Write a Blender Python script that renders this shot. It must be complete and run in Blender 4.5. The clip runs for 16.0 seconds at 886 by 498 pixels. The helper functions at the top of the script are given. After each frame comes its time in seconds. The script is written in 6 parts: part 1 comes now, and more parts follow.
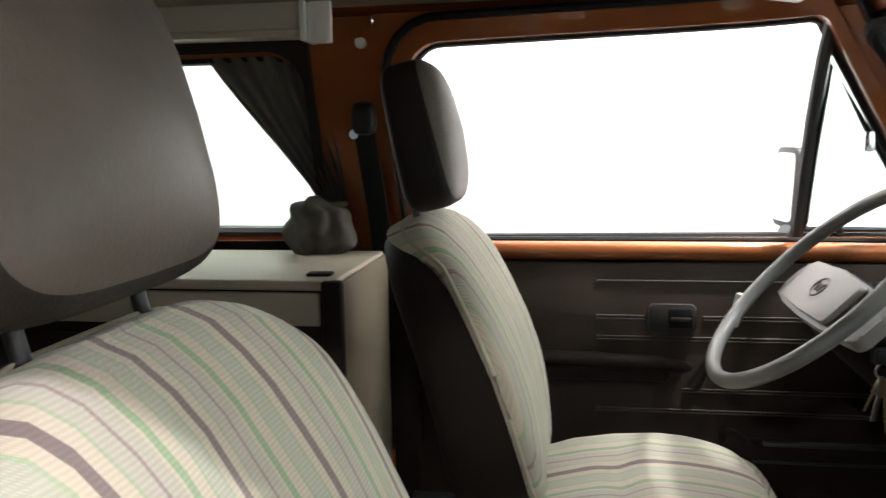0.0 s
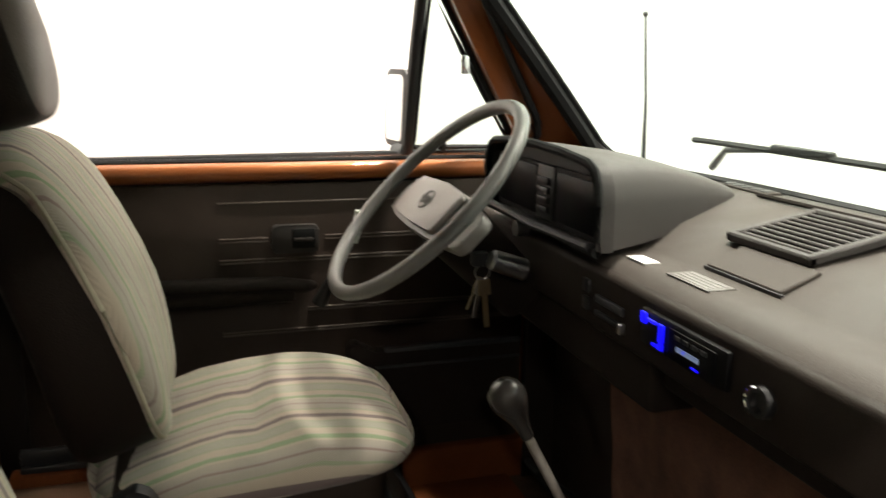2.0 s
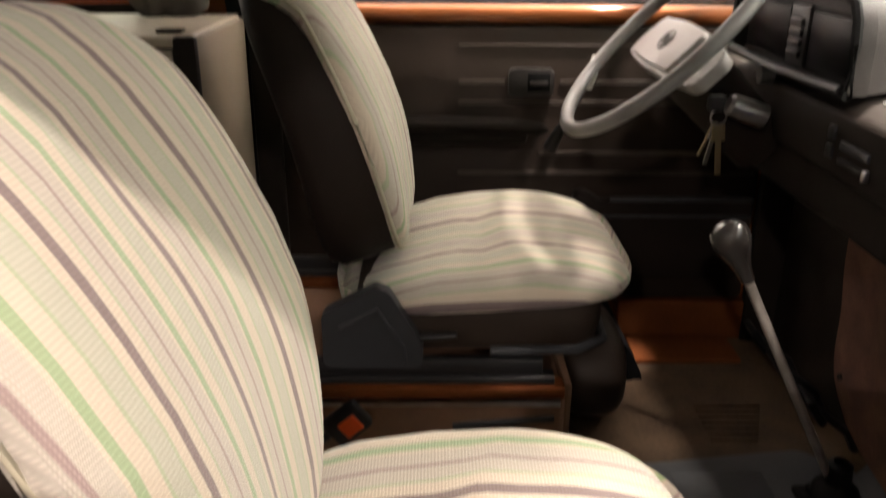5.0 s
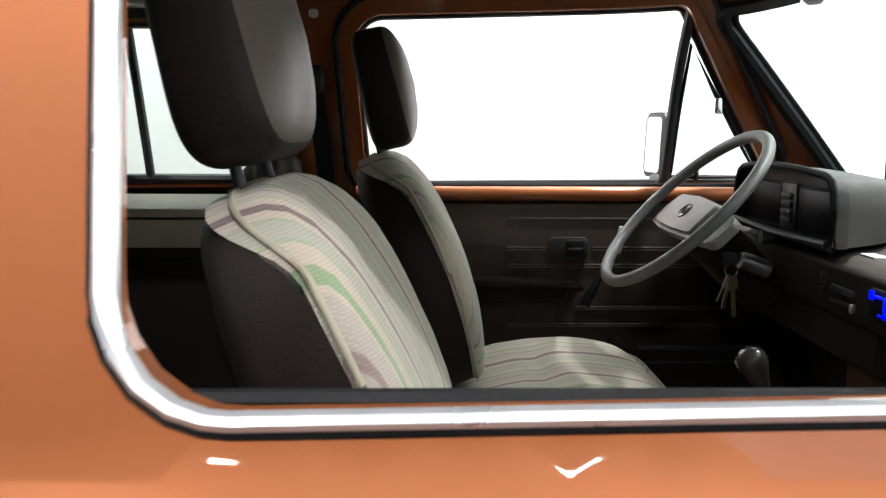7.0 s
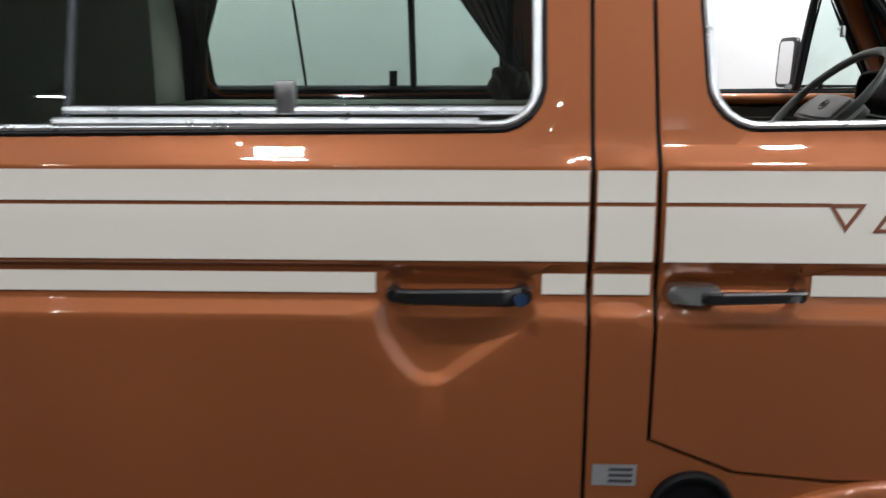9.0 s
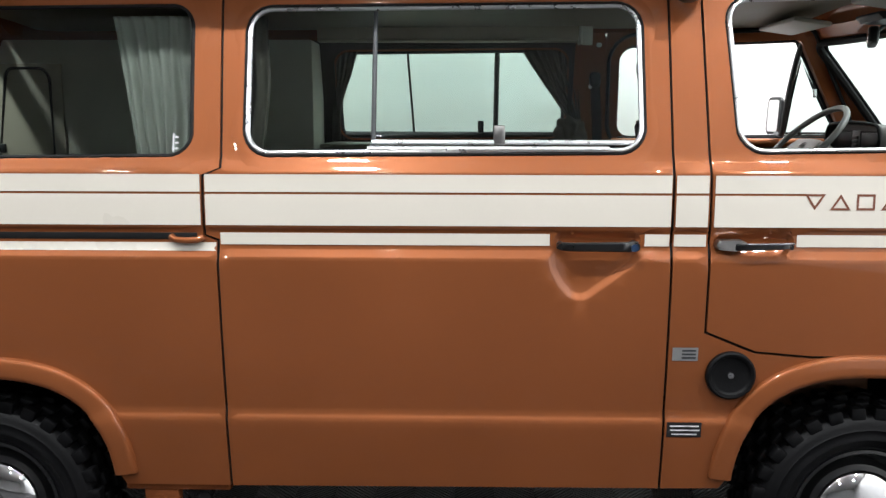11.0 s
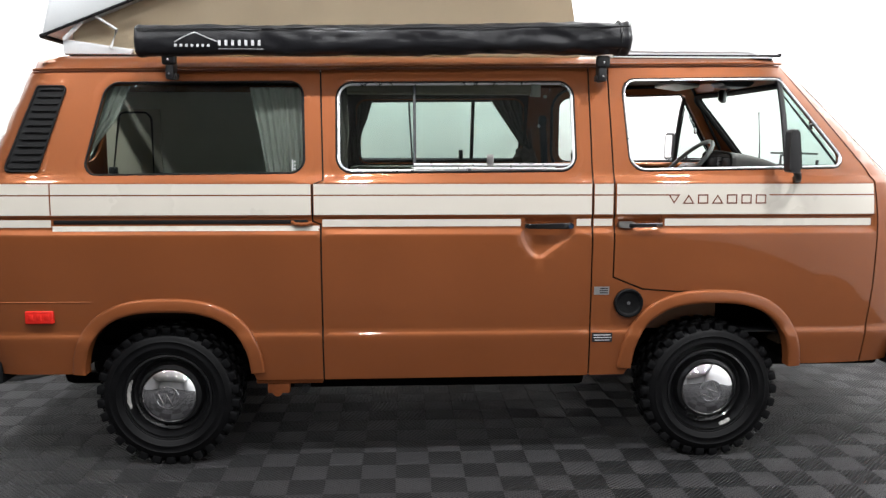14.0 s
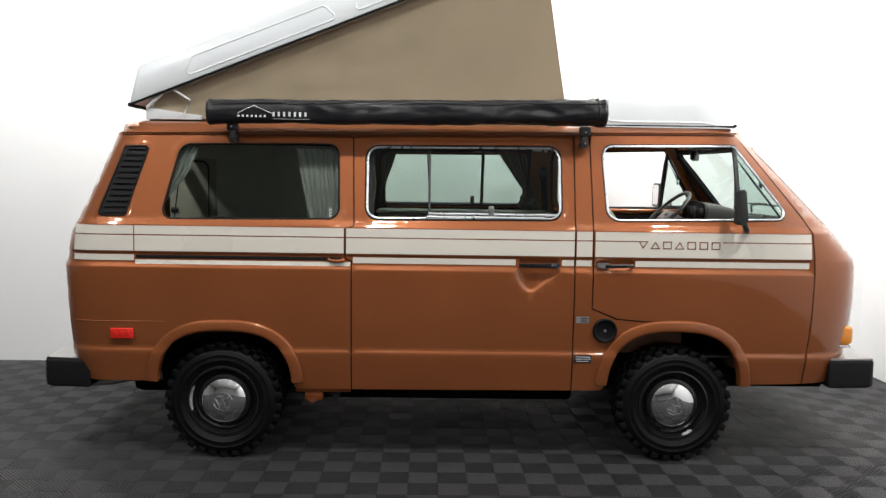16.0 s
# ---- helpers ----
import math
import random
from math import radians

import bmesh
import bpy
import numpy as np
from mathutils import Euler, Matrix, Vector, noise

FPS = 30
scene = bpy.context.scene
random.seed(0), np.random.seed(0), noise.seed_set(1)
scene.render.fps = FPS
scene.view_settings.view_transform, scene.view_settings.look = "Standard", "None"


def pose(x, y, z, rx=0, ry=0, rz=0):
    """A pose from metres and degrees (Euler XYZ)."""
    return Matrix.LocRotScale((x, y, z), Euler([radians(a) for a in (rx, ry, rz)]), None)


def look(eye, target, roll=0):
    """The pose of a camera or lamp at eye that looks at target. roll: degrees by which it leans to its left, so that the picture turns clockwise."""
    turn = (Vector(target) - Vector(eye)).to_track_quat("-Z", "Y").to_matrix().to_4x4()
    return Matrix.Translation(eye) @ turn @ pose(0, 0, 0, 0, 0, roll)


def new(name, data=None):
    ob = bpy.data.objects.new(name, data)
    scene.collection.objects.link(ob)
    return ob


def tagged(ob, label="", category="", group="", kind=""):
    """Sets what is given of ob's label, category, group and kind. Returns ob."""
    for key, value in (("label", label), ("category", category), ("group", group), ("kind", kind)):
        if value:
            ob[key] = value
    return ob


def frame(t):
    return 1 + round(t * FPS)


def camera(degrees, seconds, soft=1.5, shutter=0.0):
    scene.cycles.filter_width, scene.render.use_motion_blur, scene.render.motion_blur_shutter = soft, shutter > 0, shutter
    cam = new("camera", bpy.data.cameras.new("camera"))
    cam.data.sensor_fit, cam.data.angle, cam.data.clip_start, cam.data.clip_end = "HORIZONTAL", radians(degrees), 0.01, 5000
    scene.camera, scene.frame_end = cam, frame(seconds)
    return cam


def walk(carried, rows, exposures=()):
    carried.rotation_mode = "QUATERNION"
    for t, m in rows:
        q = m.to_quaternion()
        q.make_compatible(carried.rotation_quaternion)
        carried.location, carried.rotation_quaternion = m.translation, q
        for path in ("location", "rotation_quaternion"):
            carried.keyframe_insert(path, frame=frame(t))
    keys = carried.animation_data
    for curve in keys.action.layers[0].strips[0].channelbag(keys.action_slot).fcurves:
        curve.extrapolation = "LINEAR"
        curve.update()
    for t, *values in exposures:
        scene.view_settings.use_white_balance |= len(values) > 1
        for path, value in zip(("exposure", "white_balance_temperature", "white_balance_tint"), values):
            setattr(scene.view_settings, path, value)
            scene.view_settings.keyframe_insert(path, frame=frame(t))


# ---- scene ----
cam = camera(56.9, 16.0, soft=1.3, shutter=0.4)
PATH = [
    (0, (2.36, -0.92, 1.543), (2.057, 1.038, 1.274), -0.8),
    (0.5, (2.347, -0.914, 1.556), (2.259, 1.063, 1.267), 0.2),
    (1, (2.348, -0.901, 1.55), (2.453, 1.071, 1.236), 0.4),
    (1.5, (2.365, -0.894, 1.541), (2.705, 1.043, 1.176), 0.5),
    (2, (2.378, -0.889, 1.524), (2.952, 0.976, 1.084), 0.9),
    (2.5, (2.383, -0.891, 1.506), (3.133, 0.873, 0.937), 2.0),
    (3, (2.394, -0.892, 1.491), (3.155, 0.792, 0.728), 3.3),
    (3.5, (2.4, -0.899, 1.478), (2.985, 0.786, 0.572), 3.4),
    (4, (2.393, -0.908, 1.471), (2.686, 0.807, 0.486), 2.2),
    (4.5, (2.367, -0.923, 1.462), (2.462, 0.828, 0.499), 1.6),
    (5, (2.37, -0.956, 1.472), (2.39, 0.905, 0.739), 0.4),
    (5.2, (2.342, -0.961, 1.475), (2.396, 0.947, 0.876), 0.6),
    (7.5, (2.171, -1.441, 1.472), (2.182, 0.537, 1.178), 0.2),
    (8, (2.074, -1.646, 1.45), (2.05, 0.323, 1.099), 0.6),
    (8.5, (1.938, -1.866, 1.442), (1.883, 0.09, 1.032), 0.7),
    (9, (1.715, -2.087, 1.413), (1.638, -0.137, 0.978), -0.1),
    (9.5, (1.568, -2.331, 1.401), (1.47, -0.377, 0.985), -0.6),
    (9.7, (1.529, -2.441, 1.41), (1.425, -0.483, 1.019), -0.8),
    (11.8, (1.234, -3.374, 1.418), (1.235, -1.398, 1.105), 0.3),
    (12, (1.203, -3.469, 1.424), (1.214, -1.494, 1.112), 0.2),
    (12.5, (1.118, -3.709, 1.423), (1.169, -1.731, 1.135), 0.4),
    (13, (1.12, -3.944, 1.422), (1.169, -1.966, 1.128), 0.4),
    (13.5, (1.102, -4.207, 1.423), (1.18, -2.229, 1.141), 0.2),
    (14, (1.054, -4.463, 1.444), (1.15, -2.482, 1.187), 0.1),
    (14.5, (1.085, -4.697, 1.464), (1.148, -2.712, 1.23), 0.4),
    (15, (1.126, -4.922, 1.5), (1.143, -2.935, 1.271), 0.7),
    (15.5, (1.106, -5.083, 1.53), (1.115, -3.095, 1.315), 0.9),
    (16, (1.095, -5.23, 1.571), (1.134, -3.24, 1.384), 0.9),
]
EXPOSURES = [(0, 1.2, 6350, 9), (0.5, 1.2, 6450, 8), (1.0, 1.15, 6550, 8), (1.5, 0.9, 6850, 8), (2.0, 0.72, 7300, 9), (2.5, 0.68, 7900, 12), (3.0, 1.5, 7800, 17), (3.5, 1.8, 8100, 20), (4.0, 1.7, 7900, 20), (4.5, 1.4, 7600, 20), (5.0, 1.25, 7500, 20), (6.2, 0.85, 6700, 12),
             (7.5, 0.2, 6050, 9), (8.0, -0.40, 6050, 8), (8.5, -0.52, 6050, 8), (9.5, -0.1, 6100, 8), (12, 0.3, 6200, 9), (14.5, 0.15, 6300, 10), (16, -0.22, 6400, 9)]
walk(cam, [(t, look(eye, target, roll)) for t, eye, target, roll in PATH], EXPOSURES)

# ---- light ----
world = bpy.data.worlds.new("world")
scene.world = world
world.use_nodes = True
world.node_tree.nodes["Background"].inputs[0].default_value = (0.5, 0.5, 0.5, 1)
world.node_tree.nodes["Background"].inputs[1].default_value = 0.05


def ceiling_lamp(x, y, z, sx, sy, watts, colour=(1, 0.985, 0.965)):
    """A rectangular lamp panel that shines down."""
    light = bpy.data.lights.new("ceiling_lamp", "AREA")
    light.shape, light.size, light.size_y, light.energy, light.color = "RECTANGLE", sx, sy, watts, colour
    ob = new("ceiling_lamp", light)
    ob.matrix_world = pose(x, y, z)
    return ob


CEIL = 4.2
for lx in (-1.95, 0.65, 3.35):
    for ly, w in ((-6.0, 62), (-2.6, 86), (0.50, 112)):
        ceiling_lamp(lx, ly, CEIL - 0.08, 0.26, 0.16, w)
ceiling_lamp(4.60, 0.42, CEIL - 0.08, 0.26, 0.16, 70)


# ---- materials ----
def material(name, colour, rough=0.5, metal=0.0, vary=0.12, scale=8.0, fine=120.0, bump=0.0, bump_scale=300.0,
             coat=0.0, spread=0.15, specular=0.5, transmission=0.0, emission=None, sheen=0.0):
    """A surface with variation at two scales, in colour, roughness and relief."""
    m = bpy.data.materials.new(name)
    m.use_nodes = True
    nt = m.node_tree
    b = nt.nodes["Principled BSDF"]
    b.inputs["Metallic"].default_value = metal
    b.inputs["Specular IOR Level"].default_value = specular
    b.inputs["Coat Weight"].default_value = coat
    b.inputs["Coat Roughness"].default_value = 0.03
    b.inputs["Transmission Weight"].default_value = transmission
    b.inputs["Sheen Weight"].default_value = sheen
    if emission:
        b.inputs["Emission Color"].default_value = (*emission[:3], 1)
        b.inputs["Emission Strength"].default_value = emission[3]
    tc = nt.nodes.new("ShaderNodeTexCoord")
    n1, n2 = nt.nodes.new("ShaderNodeTexNoise"), nt.nodes.new("ShaderNodeTexNoise")
    n1.inputs["Scale"].default_value, n2.inputs["Scale"].default_value = scale, fine
    n1.inputs["Detail"].default_value, n2.inputs["Detail"].default_value = 5, 3
    nt.links.new(tc.outputs["Object"], n1.inputs["Vector"])
    nt.links.new(tc.outputs["Object"], n2.inputs["Vector"])
    add = nt.nodes.new("ShaderNodeMath")
    add.operation = "MULTIPLY_ADD"
    add.inputs[1].default_value = 0.4
    nt.links.new(n2.outputs["Fac"], add.inputs[0])
    nt.links.new(n1.outputs["Fac"], add.inputs[2])
    ramp = nt.nodes.new("ShaderNodeMapRange")
    ramp.inputs["From Min"].default_value, ramp.inputs["From Max"].default_value = 0.2, 1.2
    ramp.inputs["To Min"].default_value, ramp.inputs["To Max"].default_value = max(0.05, 1 - 1.6 * vary), 1 + 1.6 * vary
    nt.links.new(add.outputs[0], ramp.inputs["Value"])
    mul = nt.nodes.new("ShaderNodeVectorMath")
    mul.operation = "SCALE"
    mul.inputs[0].default_value = colour
    nt.links.new(ramp.outputs[0], mul.inputs["Scale"])
    nt.links.new(mul.outputs[0], b.inputs["Base Color"])
    rr = nt.nodes.new("ShaderNodeMapRange")
    rr.inputs["From Min"].default_value, rr.inputs["From Max"].default_value = 0.3, 0.7
    rr.inputs["To Min"].default_value, rr.inputs["To Max"].default_value = max(0.02, rough * (1 - spread)), min(1, rough * (1 + spread))
    nt.links.new(n1.outputs["Fac"], rr.inputs["Value"])
    nt.links.new(rr.outputs[0], b.inputs["Roughness"])
    if bump:
        n3, bp = nt.nodes.new("ShaderNodeTexNoise"), nt.nodes.new("ShaderNodeBump")
        n3.inputs["Scale"].default_value, n3.inputs["Detail"].default_value = bump_scale, 4
        nt.links.new(tc.outputs["Object"], n3.inputs["Vector"])
        bp.inputs["Strength"].default_value, bp.inputs["Distance"].default_value = bump, 0.002
        nt.links.new(n3.outputs["Fac"], bp.inputs["Height"])
        nt.links.new(bp.outputs[0], b.inputs["Normal"])
    return m


def glass(name, tint, rough=0.0):
    """A thin pane: tinted see-through with a clear reflection."""
    m = bpy.data.materials.new(name)
    m.use_nodes = True
    nt = m.node_tree
    nt.nodes.remove(nt.nodes["Principled BSDF"])
    out = nt.nodes["Material Output"]
    tr, gl, mix, lw, pw, ma = (nt.nodes.new("ShaderNode" + k) for k in ("BsdfTransparent", "BsdfGlossy", "MixShader", "LayerWeight", "Math", "Math"))
    tr.inputs[0].default_value = (*tint, 1)
    gl.inputs["Roughness"].default_value = rough
    lw.inputs["Blend"].default_value = 0.5
    pw.operation, ma.operation = "POWER", "MULTIPLY_ADD"
    pw.inputs[1].default_value = 5.0
    ma.inputs[1].default_value, ma.inputs[2].default_value = 0.9, 0.045
    nt.links.new(lw.outputs["Facing"], pw.inputs[0])
    nt.links.new(pw.outputs[0], ma.inputs[0])
    nt.links.new(ma.outputs[0], mix.inputs[0])
    nt.links.new(tr.outputs[0], mix.inputs[1])
    nt.links.new(gl.outputs[0], mix.inputs[2])
    nt.links.new(mix.outputs[0], out.inputs["Surface"])
    return m


def fabric(name):
    """Woven seat cloth with stripes that run from front to back."""
    m = material(name, (0.5, 0.46, 0.36), 0.9, vary=0.10, scale=14, fine=500, sheen=0.2)
    nt = m.node_tree
    b = nt.nodes["Principled BSDF"]
    tc = nt.nodes.new("ShaderNodeTexCoord")
    sep = nt.nodes.new("ShaderNodeSeparateXYZ")
    nt.links.new(tc.outputs["UV"], sep.inputs[0])
    mo = nt.nodes.new("ShaderNodeMath")
    mo.operation = "MULTIPLY_ADD"
    mo.inputs[1].default_value, mo.inputs[2].default_value = -1 / STRIPE, 50.674
    nt.links.new(sep.outputs["X"], mo.inputs[0])
    fr = nt.nodes.new("ShaderNodeMath")
    fr.operation = "FRACT"
    nt.links.new(mo.outputs[0], fr.inputs[0])
    ramp = nt.nodes.new("ShaderNodeValToRGB")
    ramp.color_ramp.interpolation = "CONSTANT"
    cream, weave, brown, mauve = (0.56, 0.47, 0.375), (0.43, 0.42, 0.34), (0.165, 0.110, 0.115), (0.30, 0.21, 0.20)
    green, green_thin, weave_pink = (0.26, 0.36, 0.20), (0.36, 0.41, 0.27), (0.46, 0.41, 0.35)
    bands = [(0.0, brown), (0.085, cream), (0.170, green_thin), (0.198, weave), (0.342, green_thin), (0.370, cream), (0.495, green),
             (0.570, cream), (0.600, weave_pink), (0.715, mauve), (0.748, weave_pink), (0.868, green_thin), (0.896, cream)]
    e = ramp.color_ramp.elements
    e[0].position, e[0].color = 0.0, (*bands[0][1], 1)
    e[1].position, e[1].color = bands[1][0], (*bands[1][1], 1)
    for p, c in bands[2:]:
        n = e.new(p)
        n.color = (*c, 1)
    nt.links.new(fr.outputs[0], ramp.inputs[0])
    old = [l for l in nt.links if l.to_socket == b.inputs["Base Color"]][0]
    grain = old.from_socket
    nt.links.remove(old)
    weave_tex = nt.nodes.new("ShaderNodeTexWave")
    weave_tex.wave_type, weave_tex.bands_direction = "BANDS", "Y"
    weave_tex.inputs["Scale"].default_value, weave_tex.inputs["Distortion"].default_value = 92, 0.5
    nt.links.new(tc.outputs["UV"], weave_tex.inputs["Vector"])
    cross = nt.nodes.new("ShaderNodeTexWave")
    cross.wave_type, cross.bands_direction = "BANDS", "X"
    cross.inputs["Scale"].default_value, cross.inputs["Distortion"].default_value = 150, 0.8
    nt.links.new(tc.outputs["UV"], cross.inputs["Vector"])
    knit = nt.nodes.new("ShaderNodeMath")
    knit.operation = "MULTIPLY"
    nt.links.new(weave_tex.outputs["Fac"], knit.inputs[0])
    nt.links.new(cross.outputs["Fac"], knit.inputs[1])
    wr = nt.nodes.new("ShaderNodeMapRange")
    wr.inputs["To Min"].default_value, wr.inputs["To Max"].default_value = 0.90, 1.16
    nt.links.new(knit.outputs[0], wr.inputs["Value"])
    mul = nt.nodes.new("ShaderNodeVectorMath")
    mul.operation = "SCALE"
    nt.links.new(ramp.outputs[0], mul.inputs[0])
    nt.links.new(wr.outputs[0], mul.inputs["Scale"])
    mx = nt.nodes.new("ShaderNodeMix")
    mx.data_type = "RGBA"
    mx.inputs["Factor"].default_value = 0.12
    nt.links.new(mul.outputs[0], mx.inputs["A"])
    nt.links.new(grain, mx.inputs["B"])
    nt.links.new(mx.outputs["Result"], b.inputs["Base Color"])
    bp = nt.nodes.new("ShaderNodeBump")
    bp.inputs["Strength"].default_value, bp.inputs["Distance"].default_value = 0.35, 0.0015
    nt.links.new(knit.outputs[0], bp.inputs["Height"])
    nt.links.new(bp.outputs[0], b.inputs["Normal"])
    return m


STRIPE = 0.160
PAINT = material("copper_paint", (0.257, 0.0785, 0.0242), 0.43, 0.32, vary=0.06, scale=3, fine=900, coat=1.0, spread=0.1, specular=0.15)
CREAM = material("cream_decal", (0.66, 0.615, 0.54), 0.3, vary=0.02, scale=2, coat=0.8)
PIN = material("brown_pinstripe", (0.16, 0.045, 0.018), 0.35, vary=0.05, coat=0.5)
CHROME = material("chrome", (0.82, 0.82, 0.84), 0.045, 1.0, vary=0.04, scale=30)
ALU = material("bright_window_trim", (0.74, 0.75, 0.77), 0.30, 0.75, vary=0.05, scale=25)
STEEL = material("worn_steel", (0.42, 0.41, 0.40), 0.35, 1.0, vary=0.2, scale=40)
RUBBER = material("black_rubber", (0.009, 0.009, 0.0095), 0.6, vary=0.25, scale=20, bump=0.2, specular=0.16)
TYRE = material("tyre_rubber", (0.0035, 0.0035, 0.004), 0.5, specular=0.16, vary=0.3, scale=14, bump=0.35, bump_scale=160)
BLACKPAINT = material("black_rim_paint", (0.006, 0.006, 0.0065), 0.3, vary=0.2, coat=0.5)
BLACK = material("black_plastic", (0.011, 0.011, 0.012), 0.45, vary=0.2, bump=0.15)
VINYL = material("black_vinyl", (0.011, 0.011, 0.013), 0.34, vary=0.25, scale=9, bump=0.3, bump_scale=90)
GREYPL = material("dark_grey_plastic", (0.030, 0.032, 0.036), 0.45, vary=0.12, bump=0.2)
DASH = material("grey_brown_dash_vinyl", (0.046, 0.039, 0.0335), 0.6, specular=0.3, vary=0.12, bump=0.35, bump_scale=500)
DASHD = material("dark_brown_dash", (0.0165, 0.0120, 0.0095), 0.6, specular=0.15, vary=0.15, bump=0.3, bump_scale=500)
BROWN = material("brown_vinyl", (0.029, 0.0195, 0.0145), 0.55, specular=0.25, vary=0.15, scale=10, bump=0.3, bump_scale=350)
HOODM = material("grey_hood_vinyl", (0.038, 0.034, 0.032), 0.55, specular=0.3, vary=0.12, bump=0.3, bump_scale=500)
SUEDE = material("worn_red_brown_carpet", (0.225, 0.112, 0.076), 0.95, vary=0.55, scale=14, fine=260, bump=0.8, bump_scale=500)
# body copper made darker: the step's shade is put into this colour
STEPM = material("shaded_copper", (0.13, 0.038, 0.012), 0.75, vary=0.3, scale=7, bump=0.3, specular=0.1)
SHELL = material("dark_brown_seat_shell", (0.018, 0.0125, 0.010), 0.55, specular=0.2, vary=0.15, bump=0.3, bump_scale=400)
HEADREST = material("taupe_vinyl", (0.100, 0.081, 0.068), 0.45, specular=0.25, vary=0.12, scale=12, bump=0.25, bump_scale=260)
CARPET = material("brown_carpet", (0.205, 0.112, 0.066), 0.95, vary=0.3, scale=9, fine=260, bump=0.8, bump_scale=500)
MAT = material("grey_rubber_mat", (0.068, 0.071, 0.074), 0.6, vary=0.25, scale=7, bump=0.2)
DIRTY = material("worn_brown_floor", (0.092, 0.060, 0.038), 0.9, specular=0.15, vary=0.55, scale=9, bump=0.4)
LAMINATE = material("beige_laminate", (0.42, 0.37, 0.29), 0.45, vary=0.05, scale=5)
CURTAIN = material("brown_grey_curtain_cloth", (0.105, 0.093, 0.078), 0.95, vary=0.15, scale=16, fine=400, bump=0.4)
CANVAS = material("beige_canvas", (0.50, 0.41, 0.285), 0.95, vary=0.10, scale=3, fine=500, bump=0.25, bump_scale=600)
GRP = material("white_fibreglass", (0.66, 0.68, 0.69), 0.35, vary=0.05, scale=4, bump=0.1, bump_scale=200)
WHITE = material("white_wall_paint", (0.86, 0.86, 0.855), 0.6, vary=0.025, scale=0.7, bump=0.1, bump_scale=90)
HALL = material("grey_hall_paint", (0.34, 0.34, 0.34), 0.8, vary=0.05, scale=0.6)
CEILM = material("white_ceiling", (0.74, 0.74, 0.73), 0.8, vary=0.03, scale=1)
WHITEPL = material("white_plastic", (0.75, 0.74, 0.7), 0.4, vary=0.05)
REDLENS = material("red_lens", (0.65, 0.02, 0.012), 0.12, vary=0.1, scale=60, coat=0.5)
AMBER = material("amber_lens", (0.75, 0.25, 0.015), 0.12, vary=0.1, scale=60, coat=0.5)
REDBTN = material("orange_red_button", (0.75, 0.09, 0.015), 0.4, vary=0.1)
BLUE = material("blue_display_segment", (0.0, 0.01, 0.5), 0.4, emission=(0.0, 0.0, 1.0, 0.9))
LCD = material("lit_display_text", (0.3, 0.4, 0.6), 0.4, emission=(0.35, 0.5, 1.0, 0.12))
MIRROR = material("mirror_glass", (0.9, 0.9, 0.9), 0.02, 1.0, vary=0.01)
BRASS = material("key_metal", (0.55, 0.46, 0.28), 0.3, 1.0, vary=0.15)
PRINT = material("faded_print", (0.62, 0.62, 0.63), 0.6, vary=0.2, scale=60)
PAPER = material("white_paper_label", (0.72, 0.72, 0.7), 0.6, vary=0.05)
FADED = material("faded_print_label", (0.115, 0.108, 0.10), 0.35, vary=0.2, scale=60)
WELL = material("underseal_black", (0.004, 0.004, 0.0042), 0.85, vary=0.3, scale=10, specular=0.08)
STICKER = material("silver_sticker", (0.34, 0.34, 0.34), 0.3, 0.5, vary=0.1)
FABRIC = fabric("striped_seat_cloth")
PIPING = material("beige_piping", (0.42, 0.38, 0.28), 0.7, vary=0.12, fine=400)
GREENGLASS = glass("green_tinted_glass", (0.65, 0.76, 0.72))


# ---- building helpers ----
def root(name, label, category, group="", kind=""):
    ob = new(name)
    ob.empty_display_size = 0.1
    return tagged(ob, label, category, group, kind)


def part(name, bm, mat, parent=None, label="", smooth=40, kind=""):
    """Links a bmesh as one mesh object under a thing or a part."""
    me = bpy.data.meshes.new(name)
    bmesh.ops.recalc_face_normals(bm, faces=bm.faces)
    bm.to_mesh(me)
    bm.free()
    me.materials.append(mat)
    if smooth:
        me.shade_smooth()
        me.set_sharp_from_angle(angle=radians(smooth))
    ob = new(name, me)
    if parent:
        ob.parent = parent
    if label:
        ob["label"] = label
    if kind:
        ob["kind"] = kind
    return ob


def share(ob, name, m, parent):
    """Another object on the same mesh."""
    c = new(name, ob.data)
    c.parent = parent
    c.matrix_basis = m
    return c


def box(bm, a, b, bevel=0.0, seg=2, m=None):
    """A box from corner a to corner b with rounded edges."""
    c = [(a[i] + b[i]) / 2 for i in range(3)]
    s = [abs(b[i] - a[i]) for i in range(3)]
    r = bmesh.ops.create_cube(bm, size=1, matrix=(m or Matrix()) @ Matrix.Translation(c) @ Matrix.Diagonal((*s, 1)))
    if bevel:
        vs = set(r["verts"])
        es = [e for e in bm.edges if e.verts[0] in vs and e.verts[1] in vs]
        bmesh.ops.bevel(bm, geom=es, offset=min(bevel, min(s) * 0.49), segments=seg, profile=0.5, affect="EDGES")
    return bm


def cyl(bm, p, q, r1, r2=None, seg=20, cap=True):
    """A round bar or cone from p to q."""
    p, q = Vector(p), Vector(q)
    d = q - p
    m = Matrix.Translation((p + q) / 2) @ d.to_track_quat("Z", "Y").to_matrix().to_4x4()
    bmesh.ops.create_cone(bm, cap_ends=cap, segments=seg, radius1=r1, radius2=r1 if r2 is None else r2, depth=d.length, matrix=m)
    return bm


